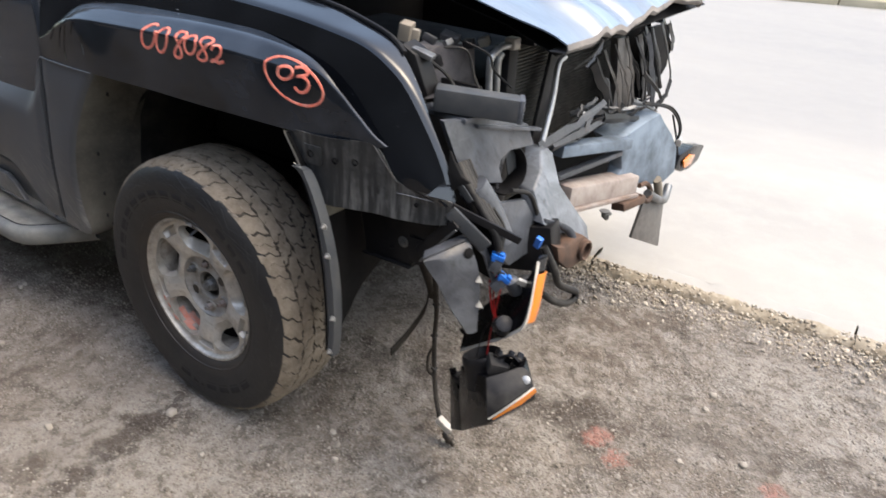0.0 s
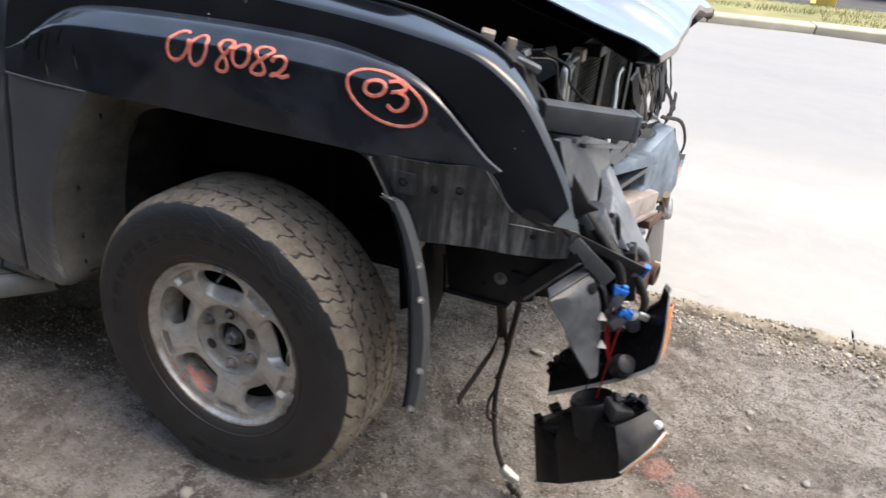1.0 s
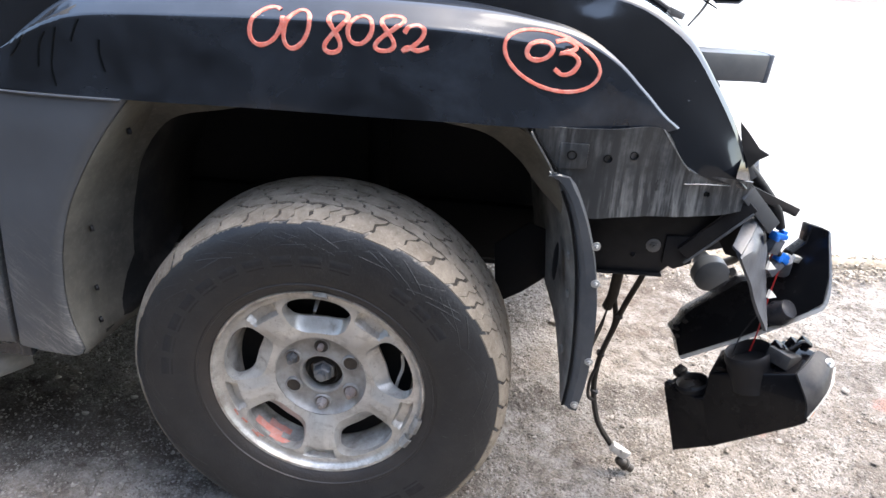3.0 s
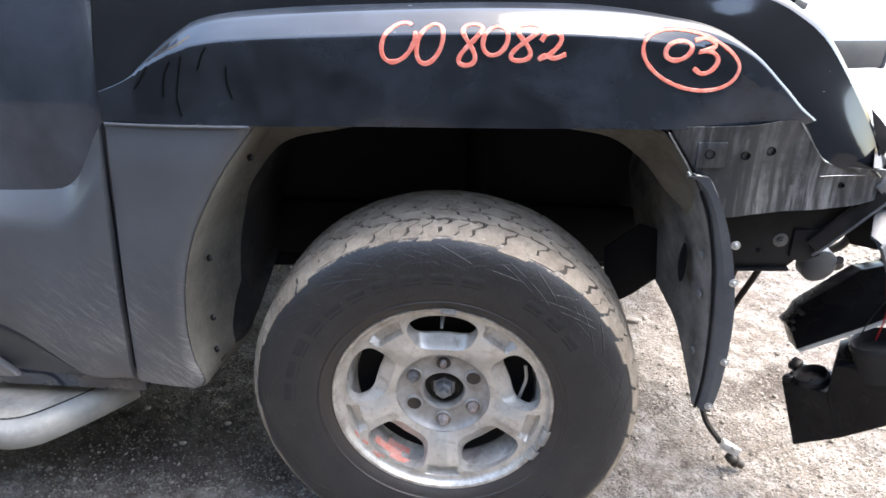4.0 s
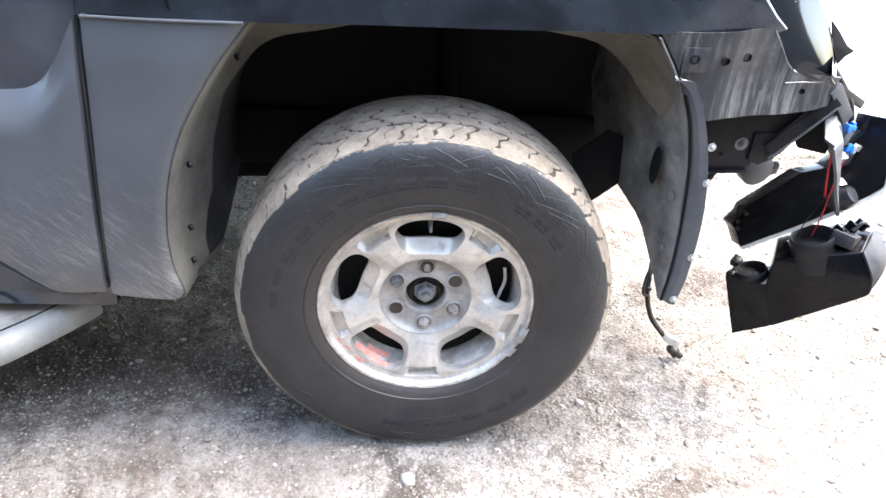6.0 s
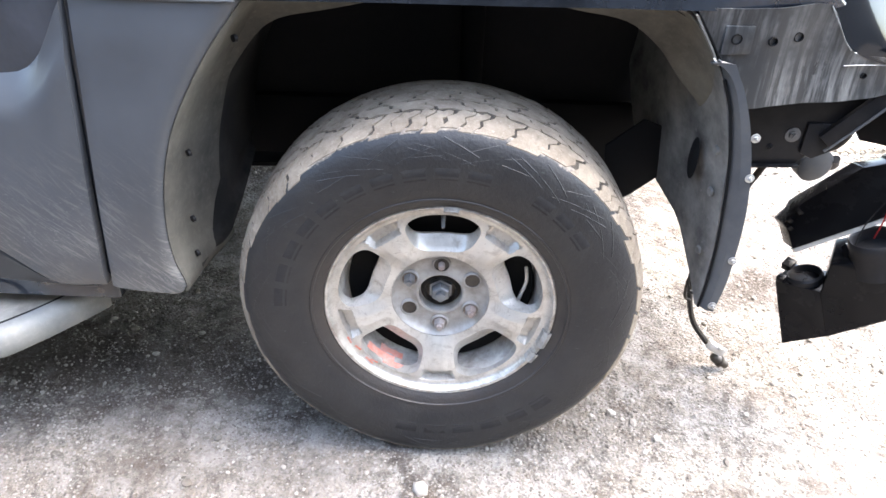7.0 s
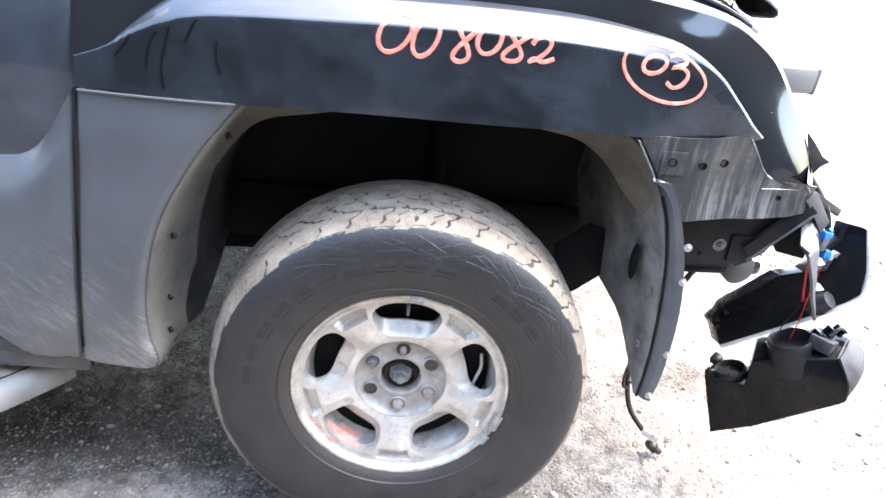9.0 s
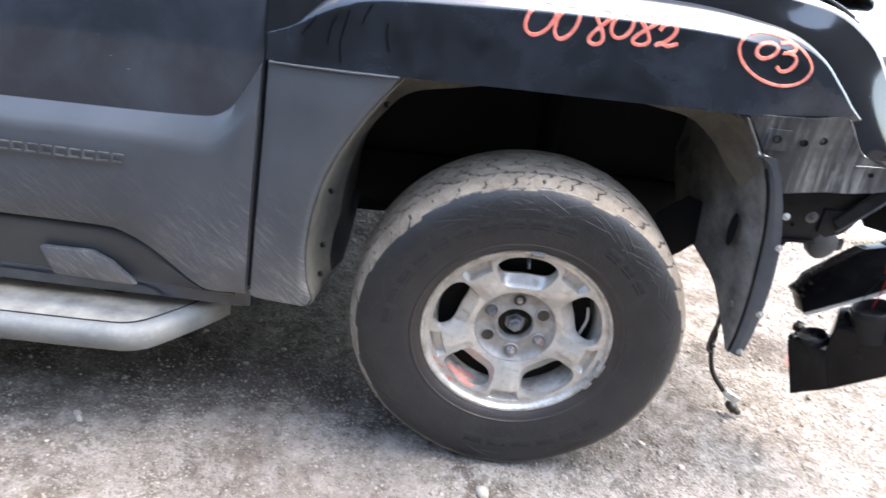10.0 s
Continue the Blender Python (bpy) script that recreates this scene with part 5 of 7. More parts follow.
rows = [[p + Vector((0.01 * (p.x / 0.4), d, 0.012 * min(1, d * 9))) for p in inner] for d in (0.0, 0.04, 0.12, 0.22, 0.31)]
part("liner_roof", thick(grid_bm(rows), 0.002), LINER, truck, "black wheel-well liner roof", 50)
for x, z, y in ((-0.335, 0.868, 0.03), (-0.438, 0.665, 0.03), (-0.452, 0.53, 0.035), (-0.455, 0.455, 0.035)):
    part("clip", lathe([(0.0, -0.004), (0.006, -0.003), (0.007, 0.002)], 10, (x, y, z), (0.6, 0.8, 0)), BLACK, liner)

# inner wall of the wheel well
bm = plate([(-0.50, 0.45, 0.47), (-0.46, 0.45, 1.0), (0.62, 0.45, 1.0), (0.62, 0.45, 0.62), (0.40, 0.45, 0.60), (0.30, 0.45, 0.56), (0.0, 0.45, 0.50)], (0, 0.01, 0))
part("inner_wall", bm, UNDERCOAT, truck, "black inner wheel-well wall")
part("liner_flap", plate([(0.345, 0.27, 0.455), (0.40, 0.27, 0.49), (0.462, 0.27, 0.545), (0.455, 0.27, 0.64), (0.40, 0.27, 0.66), (0.33, 0.27, 0.60)], (0, 0.006, 0), 0.002), BLACK_DEEP, truck, "black inner liner flap")
part("frame_rail", bar((-2.2, 0.46, 0.53), (0.62, 0.46, 0.56), 0.07, 0.14, 0.008), BLACK_DEEP, truck, "black chassis rail")
part("frame_rail", bar((-2.2, 1.50, 0.53), (0.62, 1.50, 0.56), 0.07, 0.14, 0.008), BLACK_DEEP, truck, "black chassis rail")
part("upper_arm", bar((0.0, 0.22, 0.52), (0.02, 0.46, 0.58), 0.05, 0.03, 0.006), RUST, truck, "rusty suspension arm")
part("lower_arm", bar((0.0, 0.20, 0.26), (0.02, 0.46, 0.36), 0.07, 0.035, 0.006), RUST, truck, "rusty suspension arm")
part("shock_absorber", tube([(0.06, 0.30, 0.30), (0.05, 0.38, 0.62), (0.05, 0.42, 0.85)], 0.026, 12), BLACK_DEEP, truck, "black shock absorber")
part("drive_shaft", tube([(0.005, 0.20, 0.375), (0.0, 0.6, 0.40)], 0.022, 12), HUB_DARK, truck)

# front liner (splash shield) that hangs loose at the arch's front
EIN = [(0.378, 0.935), (0.420, 0.873), (0.456, 0.800), (0.477, 0.721), (0.489, 0.647), (0.497, 0.560), (0.500, 0.490), (0.499, 0.430), (0.496, 0.392)]
EOUT = [(0.418, 0.868), (0.456, 0.858), (0.487, 0.801), (0.511, 0.733), (0.528, 0.660), (0.537, 0.590), (0.539, 0.520), (0.537, 0.450), (0.528, 0.388)]
ein, eout = resample([(x, 0, z) for x, z in EIN], 36), resample([(x, 0, z) for x, z in EOUT], 30)
rows = []
for u in np.linspace(0, 1, 9):
    row = []
    for p in ein:
        deep = float(np.interp(p.z, [0.39, 0.41, 0.445, 0.500, 0.52, 0.545, 0.60, 0.64, 0.70, 0.95], [0.004, 0.027, 0.072, 0.14, 0.22, 0.35, 0.40, 0.42, 0.43, 0.44]))
        d = deep * u
        slope = float(np.interp(p.z, [0.39, 0.62, 0.72, 0.82, 0.95], [0.19, 0.19, 0.19, 0.10, 0.0]))
        row.append(Vector((p.x - slope * d, 0.018 + d, p.z)))
    rows.append(row)
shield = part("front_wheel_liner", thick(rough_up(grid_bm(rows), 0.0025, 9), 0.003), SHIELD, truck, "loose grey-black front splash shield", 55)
part("shield_back", thick(grid_bm([[p + Vector((0.005, 0.002, 0)) for p in row] for row in rows]), 0.002), BLACK_DEEP, shield, "clean black outer side of the shield", 55)
low = [p for p in ein if p.z < 0.868]
half = resample([tuple(p) for p in low], 30)
eout = [Vector((p.x - 0.005, p.y, p.z)) for p in eout]
rows = [[Vector((p.x, 0.018, p.z)) for p in half], [Vector((a.x * 0.5 + b.x * 0.5, 0.004, a.z * 0.5 + b.z * 0.5)) for a, b in zip(half, eout)],
        [Vector((p.x, 0.003, p.z)) for p in eout], [Vector((p.x + 0.003, 0.028, p.z)) for p in eout]]
bm = grid_bm(rows)
for v in bm.verts:
    if v.co.z > 0.84:
        v.co.z += 0.008 * noise.noise(v.co * 140)
part("shield_edge", thick(bm, 0.004), STRIP, shield, "dark torn edge strip of the splash shield", 35)
part("seam", tube([(p.x, 0.0125, p.z) for p in half[2::3]], 0.0026, 6, 40), BLACK_DEEP, shield, "dark open seam beside the edge strip")
part("broken_tip", tube([(0.414, 0.012, 0.872), (0.424, 0.012, 0.862), (0.432, 0.012, 0.866), (0.450, 0.012, 0.856)], 0.0012, 6), CLEAR_RIM, shield, "pale broken plastic edge")
for x, z in ((0.513, 0.745), (0.522, 0.672), (0.534, 0.505), (0.521, 0.402)):
    part("clip", bolt_bm((x - 0.003, 0.004, z), 0.0042, 0.007), SILVER, shield, "loose metal clip")
for x, z, y in ((0.470, 0.70, 0.05), (0.478, 0.62, 0.05), (0.482, 0.50, 0.045)):
    part("dimple", lathe([(0.009, 0.0), (0.006, -0.003), (0.0, -0.003)], 12, (x, y, z), (1, 0.3, 0)), SHIELD, shield)
bm = bmesh.new()
bm = lathe([(0.0, -0.002), (0.014, -0.002), (0.017, 0.0)], 20, (0, 0, 0), (1, 0.2, 0), bm)
bmesh.ops.scale(bm, vec=(1, 1, 2.4), verts=bm.verts)
bmesh.ops.translate(bm, vec=(0.452, 0.10, 0.66), verts=bm.verts)
part("slot", bm, BLACK_DEEP, shield, "dark moulded slot")

# -- grimy inner panel ahead of the wheel --
def apron_y(x):
    return float(np.interp(x, [0.37, 0.45, 0.51, 0.60, 0.66, 0.78], [0.030, 0.033, 0.042, 0.074, 0.086, 0.116]))


TOPE = [(0.378, 0.944), (0.45, 0.944), (0.52, 0.945), (0.598, 0.945), (0.640, 0.892), (0.670, 0.866), (0.72, 0.858), (0.780, 0.850)]
BOTE = [(0.440, 0.850), (0.455, 0.812), (0.478, 0.786), (0.55, 0.785), (0.62, 0.785), (0.68, 0.785), (0.73, 0.788), (0.768, 0.796)]
te, be = resample([(x, 0, z) for x, z in TOPE], 36), resample([(x, 0, z) for x, z in BOTE], 36)
rows = []
for u in np.linspace(0, 1, 12):
    rows.append([Vector((a.lerp(b, u).x, apron_y(a.lerp(b, u).x) + 0.004 * math.sin(3.1 * u) - 0.002 * noise.noise((a.lerp(b, u).x * 18, 0, a.lerp(b, u).z * 18)), a.lerp(b, u).z)) for a, b in zip(te, be)])
rows.append([p + Vector((0, 0.016, -0.006)) for p in rows[-1]])
apron = part("inner_panel", thick(grid_bm(rows), 0.003), STREAK, truck, "grimy black inner panel streaked with pale water marks", 50)
part("boss", plate([(0.428, 0.028, 0.918), (0.476, 0.031, 0.918), (0.476, 0.031, 0.874), (0.428, 0.028, 0.872)], (0, 0.008, 0), 0.003), STREAK, apron)
# small dark discs stand in for the shade of open holes
for x, z, r in ((0.449, 0.898, 0.0065), (0.511, 0.893, 0.0058), (0.556, 0.897, 0.006), (0.700, 0.826, 0.004)):
    y = apron_y(x) - (0.0055 if x < 0.46 else 0.0025)
    part("hole_disc", lathe([(r * 1.35, 0.0005), (r * 1.2, -0.001), (r, 0.0), (r * 0.92, 0.006), (0.0, 0.006)], 18, (x, y, z)), BLACK_DEEP, apron)
part("pale_crease", tube([(0.655, 0.083, 0.845), (0.69, 0.0895, 0.8455), (0.74, 0.102, 0.843)], (0.0014, 0.0006), 6), STEEL, apron, "bare scraped crease")
part("scraped_edge", tube([(0.600, 0.069, 0.944), (0.622, 0.073, 0.915), (0.642, 0.077, 0.888), (0.658, 0.080, 0.872)], 0.0009, 6), STEEL, apron, "scraped wing edge")

box_out = [(0.495, 0.137, 0.782), (0.522, 0.137, 0.628), (0.655, 0.137, 0.636), (0.683, 0.137, 0.668), (0.700, 0.137, 0.700), (0.776, 0.137, 0.786)]
bracket = part("lower_bracket", plate(box_out, (0, 0.09, 0), 0.005), BLACK, truck, "black bolted support bracket")
part("bolt", bolt_bm((0.635, 0.137, 0.697), 0.0075, 0.007), STEEL, bracket, "bright bolt with a washer")
part("bolt", bolt_bm((0.600, 0.137, 0.672), 0.003, 0.003), BLACK, bracket)
part("flange", plate([(0.515, 0.128, 0.634), (0.66, 0.128, 0.640), (0.66, 0.18, 0.640), (0.515, 0.18, 0.634)], (0, 0, -0.005), 0.002), BLACK, bracket)
part("side_ear", plate([(0.655, 0.130, 0.722), (0.705, 0.133, 0.722), (0.712, 0.133, 0.668), (0.680, 0.132, 0.652), (0.655, 0.130, 0.664)], (0, 0.012, 0), 0.003), BLACK, bracket)
part("diagonal_stay", bar((0.690, 0.128, 0.690), (0.790, 0.118, 0.806), 0.012, 0.03, 0.002), BLACK, truck, "black steel stay")
part("stay_edge", tube([(0.694, 0.124, 0.672), (0.748, 0.116, 0.735), (0.795, 0.113, 0.790)], 0.003, 6), STEEL, truck, "bare bent edge of the stay")
part("round_mount", lathe([(0.0, 0.0), (0.036, 0.0), (0.041, 0.003), (0.042, 0.03), (0.030, 0.036), (0.018, 0.09), (0.0, 0.09)], 32, (0.838, 0.392, 0.514), (-0.15, 1, 0.1)), BEAM_DARK, truck, "round dark rubber-faced mount")
part("front_rail", bar((0.60, 0.46, 0.57), (0.86, 0.50, 0.62), 0.075, 0.13, 0.01), BLACK, truck, "black chassis rail end")
part("front_rail", bar((0.60, 1.50, 0.57), (0.70, 1.48, 0.583), 0.075, 0.13, 0.01), BLACK, truck, "black chassis rail end")

# -- door and its cladding --
door = new("front_door")
door.parent = truck
door["label"] = "black front door with grey lower cladding"
rows = []
for z, y in ((0.36, 0.01), (0.45, -0.002), (0.60, -0.006), (0.80, -0.006), (0.95, -0.004), (1.10, 0.004), (1.22, 0.02), (1.28, 0.045)):
    edge = float(np.interp(z, [0.36, 0.48, 0.60, 0.72, 0.84, 0.94, 1.05, 1.28], [-0.609, -0.602, -0.592, -0.583, -0.575, -0.570, -0.568, -0.572]))
    rows.append([Vector((edge + 0.001, y + 0.02, z)), Vector((edge, y + 0.004, z)), Vector((edge - 0.006, y, z))] + [Vector((x, y, z)) for x in np.linspace(edge - 0.03, -1.75, 14)])
part("door_skin", thick(grid_bm(rows), 0.003), PAINT_DOOR, door, "black painted door skin", 50)
STEPTOP = [(-0.5735, 0.936), (-0.585, 0.918), (-0.600, 0.890), (-0.622, 0.856), (-0.645, 0.830), (-0.668, 0.816), (-0.70, 0.811), (-0.80, 0.807), (-1.0, 0.804), (-1.3, 0.800), (-1.74, 0.79)]
STEPBOT = [(-0.6095, 0.416), (-0.625, 0.416), (-0.66, 0.415), (-0.700, 0.418), (-0.728, 0.436), (-0.770, 0.472), (-0.820, 0.512), (-0.868, 0.536), (-0.92, 0.546), (-1.2, 0.548), (-1.74, 0.548)]
st, sb = resample([(x, 0, z) for x, z in STEPTOP], 70), resample([(x, 0, z) for x, z in STEPBOT], 70)
rows = []
for u, out in ((0.0, -0.005), (0.015, -0.0085), (0.07, -0.020), (0.13, -0.032), (0.17, -0.038), (0.22, -0.040), (0.4, -0.040), (0.6, -0.042), (0.8, -0.038), (0.95, -0.033), (1.0, -0.026), (1.0, 0.0)):
    row = []
    for k, (a, b) in enumerate(zip(st, sb)):
        p = a.lerp(b, u)
        edge = min(1.0, k / 3)
        y = -0.006 + (out + 0.006) * (0.85 + 0.15 * edge)
        blend = min(1.0, max(0.0, (p.x + 0.66) / 0.05))
        flat = -0.024 - 0.010 * min(1.0, max(0.0, (0.80 - p.z) / 0.05))
        if 0.0 < u < 1.0:
            y = y * (1 - blend) + min(y, flat) * blend
        row.append(Vector((p.x, y, p.z)))
    rows.append(row)
rows = [[row[0] + Vector((0.0015, 0.018, 0))] + row for row in rows]
panel = part("door_cladding", thick(grid_bm(rows), 0.004), CLAD, door, "scuffed grey plastic door cladding", 45)
for k in range(9):
    x = -1.098 + k * 0.0285
    frame_bm = None
    for z0, z1, x0, x1 in ((0.7205, 0.7245, 0.005, 0.026), (0.7045, 0.7085, 0.0, 0.021), (0.7085, 0.7205, 0.001, 0.006)):
        own = plate([(x + x0, -0.0465, z0), (x + x1, -0.0465, z0), (x + x1 + 0.0015, -0.0465, z1), (x + x0 + 0.0015, -0.0465, z1)], (0, -0.004, 0), 0.0008)
        frame_bm = join(frame_bm, own)
    part("badge_bar", frame_bm, STEEL, panel, "raised grey badge bar")
# sill below the door, with its recessed vent, and the running board
SILLT = [(-0.640, 0.408), (-0.703, 0.409), (-0.735, 0.428), (-0.778, 0.466), (-0.826, 0.505), (-0.872, 0.528), (-0.925, 0.538), (-1.2, 0.540), (-1.74, 0.540)]
SILLB = [(-0.640, 0.392), (-0.70, 0.392), (-0.74, 0.392), (-0.79, 0.392), (-0.83, 0.392), (-0.88, 0.392), (-0.93, 0.392), (-1.2, 0.392), (-1.74, 0.392)]
rows = [[Vector((p.x, y, p.z)) for p in (a.lerp(b, u) for a, b in zip(resample([(x, 0, z) for x, z in SILLT], 50), resample([(x, 0, z) for x, z in SILLB], 50)))] for u, y in ((0, 0.0), (0.03, -0.010), (0.12, -0.014), (0.3, -0.008), (0.8, -0.002), (1.0, 0.01))]
sill = part("rocker_cladding", thick(grid_bm(rows), 0.004), CLAD_DARK, truck, "dark grey rocker cladding", 50)
part("vent_cover", plate([(-0.850, -0.004, 0.400), (-1.035, -0.004, 0.405), (-1.06, -0.006, 0.475), (-0.945, -0.006, 0.476), (-0.905, -0.005, 0.455)], (0, -0.020, 0), 0.010), CLAD, sill, "raised dark vent cover")
board = new("running_board")
board.parent = truck
board["label"] = "dusty pale running board below the door"
TOPZ = 0.318
top_out = [(-0.690, 0.112), (-0.703, 0.090), (-0.76, 0.014), (-0.815, -0.050), (-0.845, -0.070), (-0.90, -0.078), (-1.3, -0.083), (-2.2, -0.083)]
edge_pts = resample([(x, y, 0) for x, y in top_out], 60)
secs = [(0.0, 0.0, 0.0), (0.006, 0.004, -0.004), (0.010, 0.008, -0.014), (0.008, 0.006, -0.045), (0.0, -0.004, -0.062), (-0.03, -0.03, -0.066)]
rows = []
rows.append([Vector((p.x, 0.13, TOPZ - 0.004)) for p in edge_pts])
rows.append([Vector((p.x - 0.02, min(p.y + 0.035, 0.13), TOPZ)) for p in edge_pts])
part("step_pad", thick(grid_bm(rows + [[Vector((p.x - 0.012, min(p.y + 0.018, 0.13), TOPZ)) for p in edge_pts]]), 0.004), STEP, board, "dusty pale tread pad", 30)
rows = []
for ox, oy, oz in ((-0.012, 0.018, 0.0), (-0.004, 0.006, 0.002), (0.002, -0.004, -0.002), (0.006, -0.010, -0.014), (0.004, -0.006, -0.048), (-0.006, 0.010, -0.062), (-0.03, 0.06, -0.064)):
    rows.append([Vector((p.x + ox, min(p.y + oy, 0.14), TOPZ + oz)) for p in edge_pts])
part("step_edge", thick(grid_bm(rows), 0.004), STEP_EDGE, board, "grey moulded step edge", 50)
part("seam", tube([(p.x - 0.012, min(p.y + 0.018, 0.128), TOPZ + 0.002) for p in edge_pts[::3]], 0.0040, 6, 60), BLACK, board, "dark seam round the pad")
for x in (-0.95, -1.7):
    part("support", bar((x, 0.02, 0.29), (x, 0.46, 0.46), 0.05, 0.012, 0.003), BLACK, board, "black step support arm")

# -- plain rest of the body, so that shade and mirrored sky are right --
part("floor_pan", plate([(-4.2, 0.05, 0.44), (-0.55, 0.05, 0.44), (-0.55, 1.92, 0.44), (-4.2, 1.92, 0.44)], (0, 0, 0.02)), BLACK_DEEP, truck, "black underbody")
# unseen plate and far rocker, added to keep light off the ground
part("unseen_under_plate", plate([(-0.56, 0.50, 0.40), (0.46, 0.52, 0.43), (0.46, 1.44, 0.43), (-0.56, 1.46, 0.40)], (0, 0, 0.012), 0.003), BLACK_DEEP, truck, "plain black plate added below the engine")
part("far_rocker", plate([(-0.60, 1.90, 0.27), (-0.60, 1.94, 0.46), (-3.0, 1.94, 0.46), (-3.0, 1.90, 0.27)], (0, 0.03, 0), 0.006), CLAD_DARK, truck, "dark far-side rocker and step")
part("firewall", plate([(-0.52, 0.10, 0.46), (-0.52, 1.86, 0.46), (-0.52, 1.80, 1.20), (-0.52, 0.16, 1.20)], (0.02, 0, 0)), BLACK_DEEP, truck, "black firewall")
part("engine_block", box((0.02, 1.00, 0.74), (0.85, 0.62, 0.40), 0.05), BLACK_DEEP, truck, "dark engine in the shaded bay")
part("inner_wing", plate([(-0.5, 0.26, 0.95), (0.60, 0.26, 0.95), (0.56, 0.26, 1.12), (-0.5, 0.22, 1.18)], (0, 0.006, 0)), BLACK_DEEP, truck, "black inner wing")
part("inner_wing", plate([(-0.5, 1.70, 0.70), (0.60, 1.70, 0.70), (0.56, 1.70, 1.10), (-0.5, 1.72, 1.16)], (0, 0.006, 0)), BLACK_DEEP, truck, "black inner wing")
cab = [(-0.55, 1.22), (-1.15, 1.80), (-1.5, 1.88), (-2.9, 1.86), (-3.2, 1.26), (-3.2, 1.22)]
part("cab", plate([(x, 0.14, z) for x, z in cab], (0, 1.68, 0), 0.05), PAINT, truck, "black cab with dark windows")
part("side_window", plate([(-0.80, 0.138, 1.27), (-1.24, 0.138, 1.74), (-1.9, 0.138, 1.78), (-1.9, 0.138, 1.27)], (0, 0.006, 0)), GLASS_DARK, truck, "dark side window")
part("windscreen", plate([(-0.60, 0.24, 1.262), (-1.10, 0.34, 1.757), (-1.10, 1.62, 1.757), (-0.60, 1.72, 1.262)], (0.006, 0, 0.006)), GLASS_DARK, truck, "dark windscreen")
part("bed_side", plate([(-1.75, -0.005, 0.42), (-1.75, 0.03, 1.26), (-4.4, 0.03, 1.26), (-4.4, -0.005, 0.52)], (0, 0.04, 0), 0.01), PAINT, truck, "black rear body side")
part("left_side", plate([(0.55, 1.95, 0.95), (0.45, 1.93, 1.16), (-4.4, 1.93, 1.26), (-4.4, 1.96, 0.45), (-0.5, 1.96, 0.45), (-0.5, 1.96, 0.95)], (0, -0.03, 0), 0.008), PAINT, truck, "black far body side")
for wx, wy, turn in ((-3.3, 0.0, 0), (-3.3, 1.96, math.pi)):
    copy_thing(wheel, Matrix.Translation((wx, wy, HUB_Z + (0.03 if wy else 0))) @ Matrix.Rotation(turn, 4, "Z"))

# -- crumpled hood --
bm = bmesh.new()
NU, NV = 46, 60
vs = []
for i in range(NU):
    u = i / (NU - 1)
    row = []
    for j in range(NV):
        v = j / (NV - 1)
        front_x = 0.795 - 0.02 * v - 0.10 * max(0, v - 0.85) / 0.15 + 0.012 * math.sin(9 * v)
        x = -0.50 + (front_x + 0.50) * u
        y0 = float(np.interp(u, [0, 0.55, 0.8, 1.0], [0.24, 0.34, 0.45, 0.53]))
        y = y0 + (1.66 - y0) * v
        z = float(np.interp(u, [0, 0.3, 0.55, 0.78, 0.9, 0.97, 1.0], [1.27, 1.335, 1.34, 1.235, 1.185, 1.15, 1.125]))
        z += (0.03 * math.sin(math.pi * v) - 0.055 * max(0.0, u - 0.7) / 0.3 * math.sin(math.pi * min(1, v * 1.3)) * 0.5)
        crush = max(0.0, (u - 0.45) / 0.55)
        edge = 1.0 - 0.75 * max(0.0, (u - 0.9) / 0.1)
        for mid, wide, high, lean in ((0.16, 0.05, 0.020, 0.10), (0.34, 0.04, -0.016, -0.06), (0.50, 0.06, 0.018, 0.05), (0.70, 0.05, 0.020, -0.10), (0.86, 0.05, -0.014, 0.04)):
            z += crush * high * max(0.0, 1 - abs(v - mid - lean * (1 - u)) / wide)
        z += crush * edge * (0.024 * noise.noise((x * 2.0, y * 5.5, 1.0)) + 0.010 * noise.noise((x * 6, y * 10, 4.0)))
        x += crush * 0.03 * noise.noise((y * 5, 3.3, u * 2))
        row.append(bm.verts.new((x, y, z)))
    vs.append(row)
for a, b in zip(vs, vs[1:]):
    for j in range(NV - 1):
        bm.faces.new((a[j], a[j + 1], b[j + 1], b[j]))
front = [v.co.copy() for v in vs[-1]]
hood = part("hood", thick(bm, 0.004), HOOD, truck, "crumpled black hood with the mirrored sky's pale blue in its paint", 60)
lipb = [[p.copy() for p in front], [p + Vector((0.004, 0, -0.014)) for p in front], [p + Vector((-0.004, 0.004, -0.024 - 0.004 * noise.noise(p * 9))) for p in front], [p + Vector((-0.05, 0.01, -0.026)) for p in front]]
part("hood_front_lip", thick(grid_bm(lipb), 0.003), HOOD_LIP, hood, "scuffed folded hood lip", 50)
tip = front[-10:]
part("rusted_tip", thick(grid_bm([[p + Vector((0.003, 0, 0.006)) for p in tip], [p + Vector((0.007, 0, -0.012)) for p in tip], [p + Vector((0.0, 0.002, -0.028)) for p in tip]]), 0.002), SCRAPED, hood, "bare rusted corner of the hood lip", 50)
rows = [[Vector((p.x * 0.995 - 0.004, p.y + 0.012, p.z - 0.020)) for p in (vs_row)] for vs_row in
        [[Vector((-0.48 + (0.77 + 0.48) * k / 20, float(np.interp(k / 20, [0, 0.55, 0.8, 1.0], [0.26, 0.36, 0.47, 0.55])) + (1.62 - 0.5) * q, float(np.interp(k / 20, [0, 0.3, 0.55, 0.78, 0.9, 1.0], [1.255, 1.315, 1.315, 1.212, 1.165, 1.105])))) for k in range(21)] for q in np.linspace(0, 1, 8)]]
part("hood_underside", thick(grid_bm(rows), 0.003), BLACK_DEEP, hood, "black hood inner frame")
bm = None
